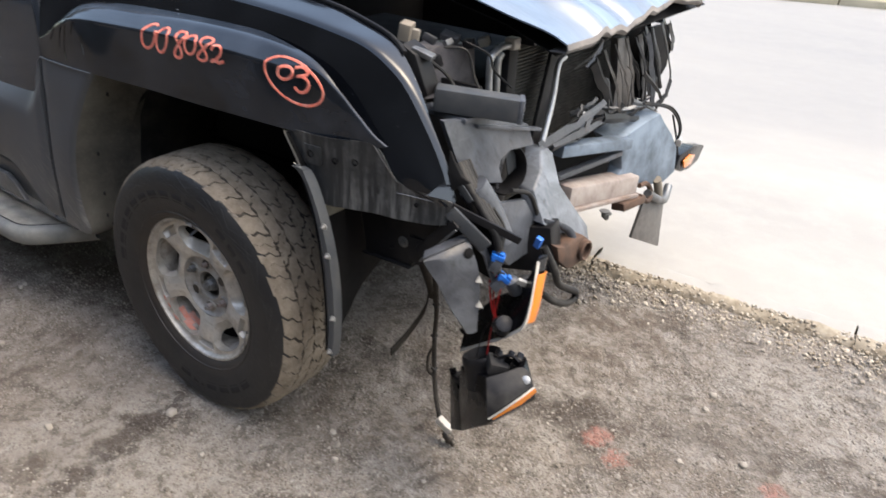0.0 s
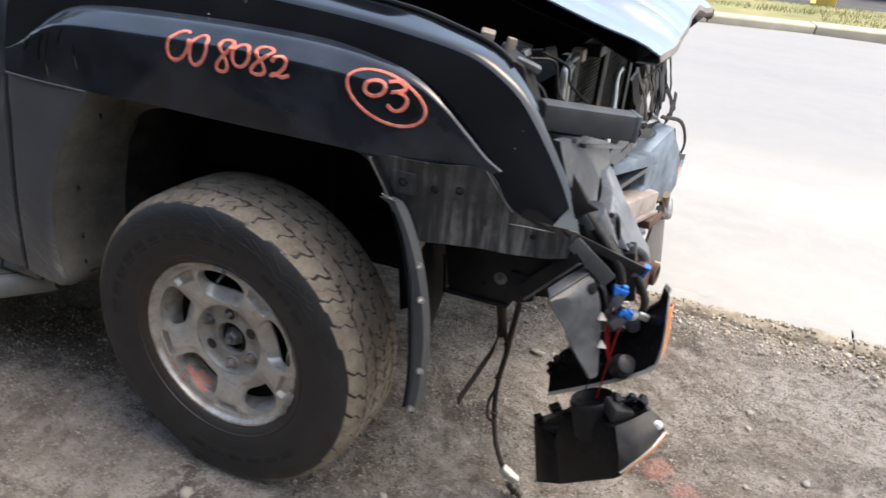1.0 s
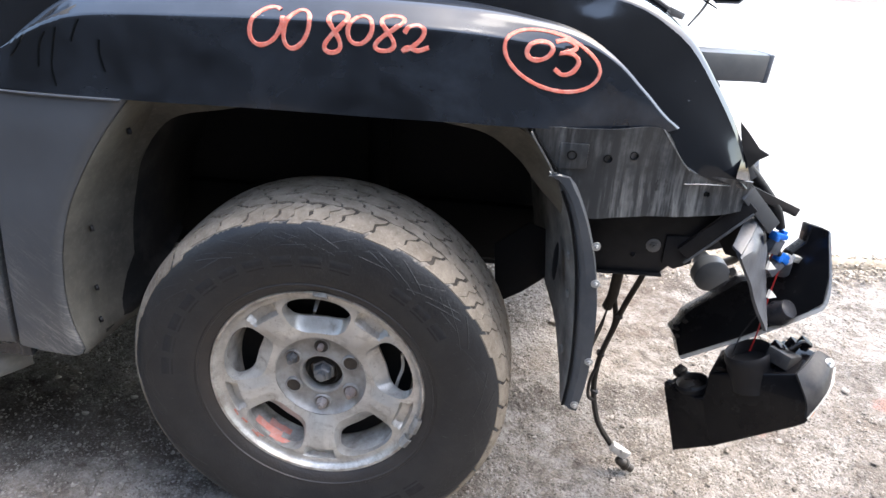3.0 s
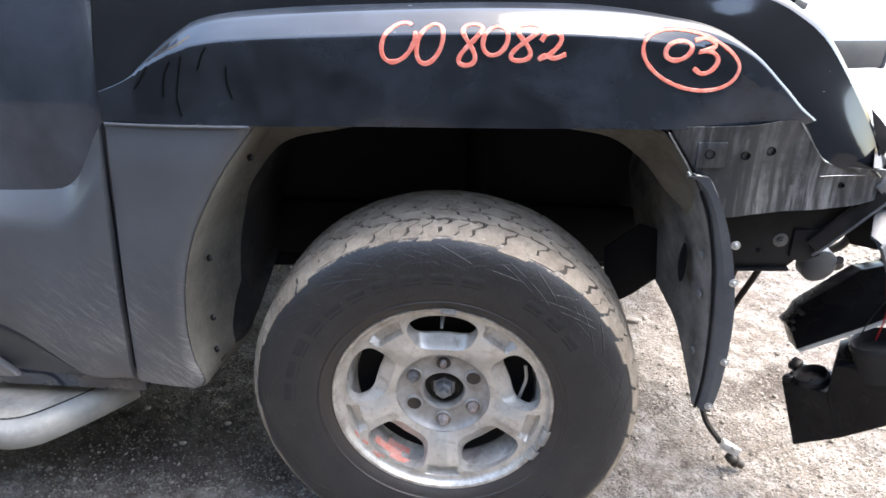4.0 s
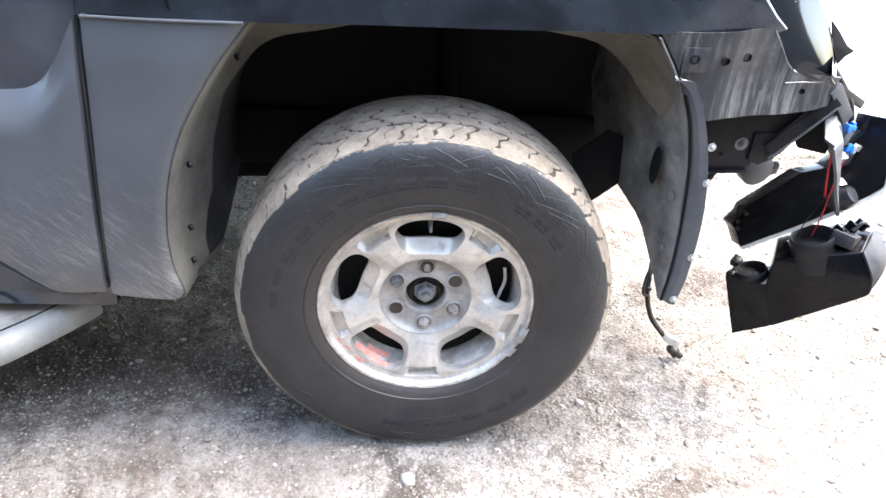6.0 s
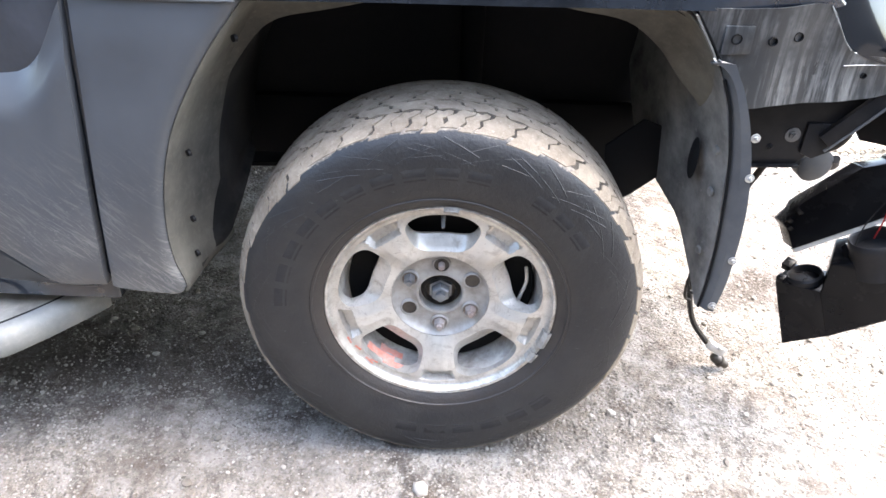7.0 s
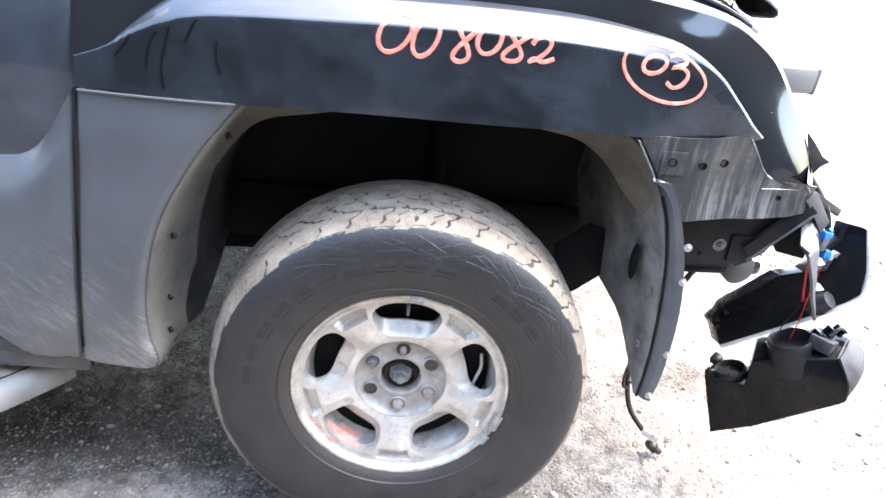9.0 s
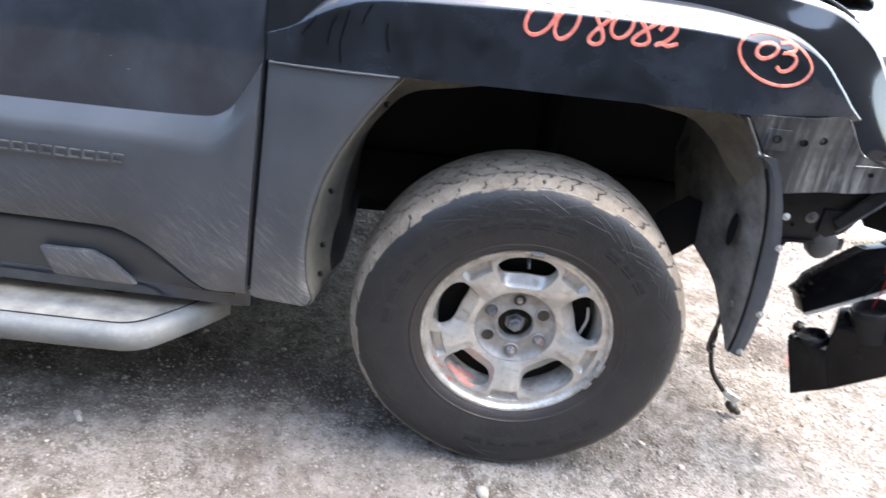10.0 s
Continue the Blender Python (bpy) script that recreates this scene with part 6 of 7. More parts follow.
bm = tube([(0.792, 0.76, 1.10), (0.775, 0.75, 1.06), (0.74, 0.72, 1.02)], (0.004, 0.002), 6, 10)
part("torn_strip", bm, STEEL, hood, "torn metal strip")

# -- broken front end --
front_end = new("front_end")
front_end.parent = truck
front_end["label"] = "bare crushed radiator support and cooling pack"
def fp(name, bm, mat, label="", angle=40):
    return part(name, bm, mat, front_end, label, angle)


fp("support_beam", bar((0.640, 0.228, 1.027), (0.806, 0.327, 1.012), 0.055, 0.054, 0.009, h2=0.054, w2=0.054), BEAM_DARK, "dark plastic upper support beam")
fp("beam_cap", bar((0.800, 0.3235, 1.0125), (0.812, 0.3305, 1.0115), 0.057, 0.057, 0.007), GREY_PART, "lighter beam end cap")
apr = [(0.70, 0.181, 0.995), (0.72, 0.298, 0.979), (0.735, 0.504, 0.917), (0.74, 0.537, 0.855), (0.75, 0.403, 0.879), (0.757, 0.345, 0.879), (0.760, 0.335, 0.855), (0.76, 0.354, 0.813), (0.76, 0.28, 0.836), (0.75, 0.226, 0.823), (0.73, 0.214, 0.883)]
fp("lamp_carrier", rough_up(plate(apr, (-0.018, 0.006, 0), 0.003), 0.004, 13), GREY_PART, "dusty grey plastic headlamp carrier")
fp("carrier_rib", bar((0.72, 0.28, 0.965), (0.752, 0.53, 0.905), 0.02, 0.008, 0.002), GREY_PART)
fp("carrier_shelf", plate([(0.60, 0.22, 1.00), (0.62, 0.36, 1.00), (0.73, 0.36, 0.985), (0.72, 0.24, 0.99)], (0, 0, -0.012), 0.003), GREY_PART)
boot = fp("carrier_ring", lathe([(0.052, 0.05), (0.058, 0.0), (0.064, -0.008), (0.070, 0.0), (0.068, 0.05)], 30, (0.70, 0.47, 0.80), (-1, 0.45, -0.25)), BLACK, "torn black rubber ring")
part("ring_blade", bar((0.725, 0.40, 0.845), (0.70, 0.52, 0.885), 0.006, 0.020, 0.002), BEAM_DARK, boot)
part("ring_blade", bar((0.715, 0.41, 0.765), (0.70, 0.45, 0.845), 0.008, 0.030, 0.002), HOLDER, boot)
part("ring_blade", plate([(0.69, 0.47, 0.87), (0.69, 0.53, 0.875), (0.70, 0.55, 0.79), (0.70, 0.49, 0.775)], (-0.006, 0.004, 0), 0.002), BEAM_DARK, boot)
part("bolt", bolt_bm((0.73, 0.335, 0.992), 0.008, 0.012, (0.2, -0.3, 0.9)), SILVER, front_end, "bright bolt head")
fp("upper_box", rough_up(plate([(0.50, 0.30, 1.075), (0.50, 0.46, 1.085), (0.50, 0.60, 1.06), (0.50, 0.62, 0.93), (0.50, 0.34, 0.96)], (-0.06, 0, 0), 0.008), 0.006, 11), PANEL_DUST, "dusty mauve-grey air box")
fp("relay_box", box((0.465, 0.345, 1.125), (0.03, 0.04, 0.045), 0.004, (5, 10, 20)), TAN_PL, "dusty tan relay")
fp("relay_box", box((0.545, 0.275, 1.135), (0.018, 0.02, 0.035), 0.003, (0, 10, 30)), TAN_PL, "dusty tan relay")
fp("hinge_bracket", plate([(0.565, 0.20, 1.135), (0.60, 0.205, 1.115), (0.635, 0.21, 1.03), (0.61, 0.205, 1.015), (0.575, 0.20, 1.06)], (0, 0.05, 0.004), 0.003), BLACK, "black bent hinge bracket")
fp("latch", box((0.60, 0.235, 1.115), (0.05, 0.035, 0.012), 0.002, (0, 20, 20)), STEEL, "steel latch piece")
rng = random.Random(31)
for k in range(7):
    y = 0.30 + 0.045 * k
    fp("bay_clutter", rough_up(box((0.53 + rng.uniform(-0.03, 0.03), y, 1.085 + rng.uniform(-0.015, 0.025)), (rng.uniform(0.02, 0.05), rng.uniform(0.02, 0.04), rng.uniform(0.012, 0.03)), 0.003, (rng.uniform(-25, 25), rng.uniform(-25, 25), rng.uniform(0, 90))), 0.002, 40), rng.choice((BLACK, GREY_DARK, TAN_PL, STEEL)), "small broken fitting in the engine bay")
for k in range(3):
    y = 0.28 + 0.09 * k
    fp("bay_wire", tube([(0.56, y, 1.10), (0.60 + rng.uniform(-0.02, 0.02), y + 0.03, 1.075 + rng.uniform(-0.02, 0.02)), (0.62, y + 0.05, 1.03), (0.66, y + rng.uniform(0.02, 0.09), 0.99)], rng.uniform(0.002, 0.0045), 6), WIRE, "thin black wire in the bay")
# radiator, tank, pipes and struts
radiator = new("radiator")
radiator.parent = truck
radiator["label"] = "dusty dark radiator with fine fins"
part("core", plate([(0.58, 0.66, 0.60), (0.58, 1.36, 0.60), (0.58, 1.36, 1.06), (0.58, 0.66, 1.06)], (-0.03, 0, 0), 0.003), FINS, radiator)
bm = None
for k in range(46):
    z = 0.605 + k * 0.0099
    bm = box((0.584, 1.01, z), (0.008, 0.69, 0.0035), 0, (0, 0, 0), bm)
tagged(part("fin_pack", bm, FINS, radiator, "fine horizontal fins"), kind="stuff")
part("side_tank", bar((0.575, 0.645, 0.60), (0.575, 0.645, 1.07), 0.05, 0.045, 0.008, up=(1, 0, 0)), BLACK, radiator, "black side tank")
part("side_tank", bar((0.575, 1.38, 0.60), (0.575, 1.38, 1.07), 0.05, 0.045, 0.008, up=(1, 0, 0)), BLACK, radiator, "black side tank")
fp("cross_band", bar((0.615, 0.86, 1.08), (0.645, 0.70, 0.72), 0.055, 0.012, 0.003, up=(1, 0, 0)), BLACK, "dark bent band across the radiator")
fp("silver_strut", tube([(0.675, 0.79, 1.03), (0.675, 0.755, 1.012), (0.69, 0.715, 0.92), (0.70, 0.655, 0.80)], 0.008, 10), SILVER, "bare aluminium strut")
fp("top_rail", bar((0.62, 0.66, 1.085), (0.58, 1.55, 1.075), 0.05, 0.03, 0.006), BLACK, "black radiator support rail")
fp("pipe", tube([(0.60, 0.528, 0.93), (0.60, 0.519, 1.040), (0.60, 0.532, 1.064), (0.60, 0.569, 1.076), (0.60, 0.611, 1.076)], 0.009, 10), SILVER, "bare aluminium pipe")
fp("pipe", tube([(0.60, 0.568, 0.92), (0.60, 0.559, 1.038), (0.60, 0.574, 1.058)], 0.008, 10), SILVER, "bare aluminium pipe")
fp("pipe_joint", box((0.60, 0.625, 1.078), (0.03, 0.035, 0.03), 0.004), WHITE_PL)
def shard(a, b, w, seed, up=(0, 0, 1), taper=0.4, depth=0.004):
    """A bent strip of broken plastic with ragged edges and a torn tip."""
    r = random.Random(seed)
    a, b = Vector(a), Vector(b)
    d = (b - a).normalized()
    side = d.cross(Vector((1, 0, 0))).normalized() if abs(d.x) < 0.9 else Vector((0, 0, 1))
    lift_x = Vector((1, 0, 0))
    rows = []
    n = 9
    for q in range(n):
        u = q / (n - 1)
        h = max(0.006, w * 0.5 * (1 - taper * u))
        c = a.lerp(b, u) + lift_x * (0.012 * math.sin(u * 3.1) * r.choice((0.6, 1.0))) + side * (0.006 * noise.noise((u * 4, seed, 1.7)))
        lo = c - side * h * r.uniform(0.6, 1.1)
        hi = c + side * h * r.uniform(0.6, 1.1)
        rows.append([lo, c + lift_x * (0.25 * w), hi])
    return thick(grid_bm(rows), depth)


fp("support_panel", rough_up(plate([(0.68, 1.138, 1.03), (0.68, 1.217, 1.019), (0.68, 1.30, 0.90), (0.68, 1.378, 0.758), (0.68, 1.30, 0.77), (0.68, 1.189, 0.788), (0.68, 1.18, 0.88)], (-0.03, 0.01, 0), 0.004), 0.006, 9), TAUPE, "dusty upright support panel")
fp("upright", shard((0.68, 1.31, 1.02), (0.68, 1.47, 0.74), 0.035, 3, taper=0.1), STEEL, "bent steel upright")
fp("upright", shard((0.69, 1.36, 1.02), (0.69, 1.53, 0.72), 0.040, 4, taper=0.2), GREY_PART, "bent grey upright")
fp("upright", shard((0.68, 0.972, 0.985), (0.68, 1.16, 0.80), 0.045, 5, taper=-0.2), BLACK, "bent black upright")
fp("upright", shard((0.68, 1.02, 1.06), (0.68, 0.928, 0.975), 0.022, 6), GREY_PART, "torn strip under the hood")
fp("upright", tube([(0.66, 1.45, 1.02), (0.70, 1.46, 0.90), (0.70, 1.55, 0.80)], 0.010, 8), BLACK, "black bent rod")
fp("far_wing_edge", rough_up(plate([(0.62, 1.517, 0.978), (0.62, 1.60, 0.99), (0.62, 1.70, 0.985), (0.62, 1.785, 0.98), (0.62, 1.80, 0.93), (0.62, 1.867, 0.885), (0.62, 1.832, 0.85), (0.62, 1.825, 0.815), (0.62, 1.80, 0.785), (0.62, 1.765, 0.768), (0.62, 1.745, 0.72), (0.62, 1.69, 0.76), (0.62, 1.66, 0.814), (0.62, 1.60, 0.85), (0.62, 1.59, 0.89)], (-0.02, 0, 0), 0.004), 0.008, 14), BLACK_DEEP, "black torn edge of the far wing")
fp("far_wing_lip", shard((0.622, 1.755, 0.99), (0.622, 1.835, 0.87), 0.030, 8), STEEL, "scuffed edge of the far wing")
fp("far_apron", plate([(0.55, 1.36, 0.62), (0.55, 1.76, 0.66), (0.55, 1.76, 1.02), (0.55, 1.36, 1.05)], (-0.01, 0, 0)), BLACK_DEEP, "black inner panel of the far side")
fp("grille_spur", shard((0.74, 1.425, 0.755), (0.74, 1.53, 0.835), 0.032, 9), BLACK, "broken black spur")
fp("grille_spur", shard((0.74, 1.251, 0.912), (0.74, 1.487, 0.768), 0.026, 10), BLACK, "broken black spur")
fp("grille_spur", shard((0.71, 1.275, 0.807), (0.71, 1.54, 0.715), 0.022, 11), STEEL, "broken steel spur")
rng = random.Random(14)
for k in range(9):
    y = 1.12 + 0.052 * k
    top = (0.665 + rng.uniform(-0.01, 0.02), y - rng.uniform(0.0, 0.03), 1.03 - rng.uniform(0.0, 0.05))
    foot = (0.70 + rng.uniform(-0.01, 0.02), y + rng.uniform(0.02, 0.10), 0.79 + rng.uniform(-0.03, 0.05))
    fp("torn_strip", shard(top, foot, rng.uniform(0.010, 0.024), 70 + k, taper=rng.uniform(0.1, 0.6)), rng.choice((BLACK, GREY_DARK, TAUPE, STEEL)), "torn upright plastic strip")
rng = random.Random(12)
fp("broken_slat", shard((0.70, 0.64, 0.805), (0.70, 1.049, 0.849), 0.050, 21, taper=0.45), GREY_DARK, "long broken grille slat")
fp("broken_slat", shard((0.712, 0.70, 0.80), (0.712, 1.06, 0.795), 0.036, 22, taper=0.3), GREY_DARK, "long broken grille slat")
fp("broken_slat", shard((0.705, 0.96, 0.842), (0.715, 0.86, 0.785), 0.034, 23), GREY_DARK, "broken plastic grille slat")
fp("broken_slat", shard((0.72, 1.02, 0.81), (0.725, 1.35, 0.735), 0.035, 24), BLACK, "broken plastic grille slat")
for k in range(22):
    y = 0.72 + 0.035 * k
    z = 0.825 - 0.09 * max(0.0, (y - 0.95) / 0.5) + rng.uniform(-0.04, 0.03)
    a = (0.66 + rng.uniform(-0.02, 0.03), y, z - rng.uniform(0.0, 0.03))
    b = (0.69 + rng.uniform(-0.02, 0.04), y + rng.uniform(0.03, 0.13), z + rng.uniform(-0.03, 0.05))
    fp("broken_slat", shard(a, b, rng.uniform(0.016, 0.036), 40 + k, taper=rng.uniform(0.2, 0.7)), rng.choice((GREY_DARK, BLACK, BLACK, BEAM_DARK, STEEL)), "broken plastic grille slat")
for k in range(6):
    y = 1.10 + 0.075 * k
    fp("loose_wire", tube([(0.66, y, 1.0 - rng.uniform(0, 0.1)), (0.685 + rng.uniform(-0.01, 0.02), y + rng.uniform(-0.02, 0.03), 0.90), (0.70, y + rng.uniform(-0.02, 0.06), 0.78)], rng.uniform(0.0014, 0.0028), 6), rng.choice((WIRE, WIRE, STEEL)), "loose dark wire")
# lower cross member
member = new("bumper_beam")
member.parent = truck
member["label"] = "scuffed blue-grey steel bumper beam with a rust-stained lower bar"
plt = [(0.735, 1.117, 0.714), (0.752, 1.209, 0.73), (0.767, 1.29, 0.748), (0.782, 1.371, 0.756), (0.792, 1.42, 0.715), (0.802, 1.475, 0.67), (0.814, 1.541, 0.597), (0.818, 1.559, 0.497), (0.801, 1.469, 0.474), (0.778, 1.35, 0.50), (0.757, 1.237, 0.524), (0.739, 1.141, 0.57), (0.747, 1.181, 0.60), (0.743, 1.162, 0.669)]
part("end_plate", rough_up(plate(plt, (-0.09, 0.017, 0.01), 0.007), 0.008, 12), BLUE_STEEL, member, "dented blue-grey end plate")
part("upper_bar", rough_up(bar((0.676, 0.800, 0.752), (0.748, 1.175, 0.700), 0.06, 0.034, 0.005), 0.005, 10), BLUE_STEEL, member, "scuffed upper bar")
part("lower_bar", rough_up(bar((0.690, 0.850, 0.596), (0.757, 1.245, 0.540), 0.08, 0.066, 0.010), 0.006, 9), SCRAPED, member, "rust-stained lower bar")
part("lower_bar_edge", bar((0.700, 0.848, 0.558), (0.765, 1.24, 0.503), 0.08, 0.012, 0.003), PALE_RUST, member, "rusted lower edge")
# dark sheet added behind the opening in place of its shade
part("dark_backing", plate([(0.65, 0.827, 0.723), (0.713, 1.16, 0.676), (0.707, 1.150, 0.545), (0.653, 0.844, 0.590)], (-0.01, 0, 0), 0.002), BLACK_DEEP, member, "black backing sheet behind the beam's opening")
part("diagonal", bar((0.680, 0.826, 0.660), (0.742, 1.150, 0.668), 0.025, 0.017, 0.003), GREY_PART, member)
horn = [(0.73, 0.61, 0.814), (0.73, 0.645, 0.815), (0.73, 0.679, 0.795), (0.760, 0.640, 0.760), (0.79, 0.615, 0.735), (0.825, 0.655, 0.670), (0.86, 0.683, 0.610), (0.875, 0.678, 0.564), (0.86, 0.619, 0.591), (0.85, 0.575, 0.62), (0.84, 0.527, 0.645), (0.83, 0.46, 0.683), (0.78, 0.489, 0.753), (0.755, 0.56, 0.785)]
part("frame_horn", rough_up(plate(horn, (-0.06, 0.01, 0.0), 0.007), 0.009, 16), PALE_GREY, truck, "scuffed grey frame horn cover")
part("horn_strap", tube([(0.825, 0.470, 0.690), (0.842, 0.545, 0.655), (0.862, 0.575, 0.625), (0.870, 0.572, 0.575)], 0.012, 8, 20, None, 0.5), GREY_PART, truck, "bent grey strap")
part("horn_face", rough_up(plate([(0.80, 0.25, 0.805), (0.80, 0.423, 0.762), (0.80, 0.505, 0.656), (0.80, 0.52, 0.592), (0.80, 0.357, 0.600), (0.80, 0.272, 0.683)], (-0.02, 0, 0), 0.006), 0.006, 14), GREY_PART, truck, "scuffed dark grey frame end")
hook = [(0.88, 0.460, 0.640), (0.88, 0.515, 0.612), (0.88, 0.560, 0.620), (0.885, 0.606, 0.616), (0.885, 0.640, 0.595), (0.885, 0.665, 0.560), (0.885, 0.645, 0.532), (0.88, 0.590, 0.530), (0.88, 0.543, 0.540), (0.88, 0.474, 0.590)]
hook_part = part("tow_hook", rough_up(plate(hook, (-0.05, 0.01, 0.0), 0.008), 0.005, 20), RUST, truck, "rusty tow eye bracket")
part("eye", lathe([(0.026, 0.0), (0.022, 0.004), (0.018, 0.006), (0.0, 0.006)], 20, (0.8865, 0.612, 0.573), (-1, 0.1, 0)), BLACK_DEEP, hook_part, "dark open eye")
part("eye_rim", lathe([(0.030, 0.002), (0.030, -0.010), (0.025, -0.013), (0.021, -0.010), (0.021, 0.002)], 20, (0.8865, 0.612, 0.573), (-1, 0.1, 0)), RUST, hook_part, "raised rusty rim")
part("under_bracket", rough_up(bar((0.775, 1.12, 0.490), (0.79, 1.29, 0.480), 0.05, 0.030, 0.008), 0.012, 22), RUST, truck, "rusty bent bracket")
part("hook_ring", tube([(0.80, 1.26, 0.49), (0.815, 1.31, 0.46), (0.805, 1.36, 0.475), (0.79, 1.34, 0.51), (0.785, 1.28, 0.52)], 0.009, 8, 30), RUST, truck, "rusty hook")
bm = None
for y, z in ((0.98, 0.53), (1.00, 0.515)):
    bm = bolt_bm((0.79, y, z), 0.009, 0.02, (0, 0, -1), True, bm)
part("hanging_bolt", bm, STEEL, truck, "loose hanging bolt")
hang = [(0.795, 1.355, 0.465), (0.80, 1.55, 0.41), (0.835, 1.485, 0.215), (0.785, 1.305, 0.305)]
flap = part("hanging_plate", rough_up(plate(hang, (-0.012, 0, 0), 0.004), 0.006, 11), TAUPE, truck, "dangling grey plate below the far side")
part("rolled_edge", tube([(0.80, 1.34, 0.475), (0.815, 1.43, 0.425), (0.815, 1.50, 0.405), (0.80, 1.57, 0.43)], 0.016, 10), STEEL, flap, "black rolled edge")
part("hinge_bolt", tube([(0.80, 1.416, 0.506), (0.80, 1.45, 0.46), (0.80, 1.473, 0.415)], 0.016, 10), TAN_PL, flap)
for k in range(2):
    part("harness", tube([(0.74, 1.30 + 0.02 * k, 0.80), (0.79, 1.44 + 0.02 * k, 0.76), (0.81, 1.53 + 0.012 * k, 0.67), (0.80, 1.53, 0.59)], 0.0040, 8), WIRE, truck, "black wire bundle")
part("connector", box((0.81, 1.545, 0.62), (0.02, 0.03, 0.025), 0.003, (10, 0, 20)), SILVER, truck, "small bright connector")


def far_lamp():
    lamp = thing("marker_lamp", "broken black marker lamp with an orange lens hanging loose", "lamp", "broken lamps")
    part("housing", plate([(0.787, 1.658, 0.47), (0.787, 1.693, 0.519), (0.787, 1.85, 0.515), (0.787, 2.01, 0.474), (0.787, 1.958, 0.42), (0.787, 1.85, 0.415), (0.787, 1.743, 0.433)], (-0.05, 0, 0), 0.006), LAMP_BLACK, lamp)
    part("lens", plate([(0.790, 1.72, 0.488), (0.790, 1.80, 0.495), (0.790, 1.86, 0.478), (0.790, 1.83, 0.445), (0.790, 1.745, 0.45)], (0.008, 0, 0), 0.003), AMBER, lamp, "orange lens")
    part("hanging_wire", tube([(0.78, 1.67, 0.53), (0.78, 1.62, 0.60), (0.76, 1.58, 0.70)], 0.004, 6), WIRE, lamp)


far_lamp()

# -- things that dangle from the near front corner --
def offset(pts, d):
    return [tuple(Vector(p) + Vector(d)) for p in pts]


def grey_bracket():
    """Bent grey sheet that once held the bumper corner."""
    edge_a = [(0.762, 0.050, 0.742), (0.770, 0.037, 0.731), (0.800, 0.053, 0.680), (0.830, 0.065, 0.620), (0.862, 0.082, 0.566)]
    middle = [(0.790, 0.084, 0.752), (0.802, 0.070, 0.736), (0.826, 0.086, 0.686), (0.846, 0.092, 0.625), (0.868, 0.094, 0.563)]
    edge_b = [(0.815, 0.138, 0.762), (0.832, 0.132, 0.742), (0.848, 0.136, 0.690), (0.860, 0.126, 0.628), (0.872, 0.106, 0.563)]
    sheet = rough_up(loft([edge_a, middle, edge_b], 24, 6), 0.0025, 22)
    b = part("corner_bracket", thick(sheet, 0.006), CORNER, truck, "scuffed grey sheet bracket hanging at the corner", 30)
    part("bracket_top", plate([(0.766, 0.036, 0.736), (0.795, 0.090, 0.751), (0.815, 0.138, 0.762), (0.806, 0.165, 0.768), (0.780, 0.115, 0.757), (0.754, 0.058, 0.742)], (0, 0, 0.006), 0.002), CORNER, b, "folded top of the bracket")
    part("bracket_side", plate([(0.816, 0.140, 0.760), (0.845, 0.160, 0.722), (0.880, 0.165, 0.640), (0.872, 0.205, 0.660), (0.845, 0.215, 0.735), (0.815, 0.195, 0.768)], (-0.006, 0, 0), 0.002), CORNER, b)
    part("corner_shell", plate([(0.737, 0.180, 0.746), (0.800, 0.180, 0.790), (0.850, 0.180, 0.782), (0.862, 0.180, 0.725), (0.850, 0.180, 0.660), (0.785, 0.180, 0.672)], (0, 0.012, 0.002), 0.003), BLACK_DEEP, truck, "black inner corner plate")
    part("slot", lathe([(0.012, 0.0), (0.009, -0.001), (0.0, -0.001)], 14, (0.828, 0.12, 0.742), (-0.8, 0.4, -0.3)), BLACK_DEEP, b)
    for k, (x, y, z) in enumerate(((0.850, 0.134, 0.690), (0.862, 0.124, 0.635))):
        part("torn_tab", plate([(x, y, z), (x + 0.012, y - 0.004, z - 0.012), (x - 0.004, y - 0.008, z - 0.014)], (0.004, -0.004, 0.0)), CLEAR_RIM, b, "pale torn tab")
    part("corner_trim", bar((0.775, 0.115, 0.828), (0.850, 0.155, 0.750), 0.012, 0.03, 0.003), BEAM_DARK, truck, "dark trim strip")
    part("corner_trim", bar((0.770, 0.125, 0.835), (0.905, 0.205, 0.765), 0.010, 0.018, 0.003), BLACK, truck, "dark trim strip")
    part("grey_tube", tube([(0.775, 0.20, 0.86), (0.80, 0.23, 0.80), (0.83, 0.25, 0.72)], 0.034, 14), GREY_PART, truck, "smooth grey plastic boot")
    part("torn_fin", plate([(0.744, 0.148, 0.948), (0.762, 0.140, 0.930), (0.785, 0.135, 0.904), (0.806, 0.140, 0.893), (0.786, 0.133, 0.884), (0.771, 0.125, 0.870), (0.752, 0.130, 0.905)], (0, 0.005, 0.001), 0.0015), BLACK_DEEP, truck, "black torn plastic fin")
    part("flange_strip", bar((0.742, 0.150, 0.905), (0.795, 0.165, 0.838), 0.004, 0.016, 0.0015), BEAM_DARK, truck, "bent dark flange strip")


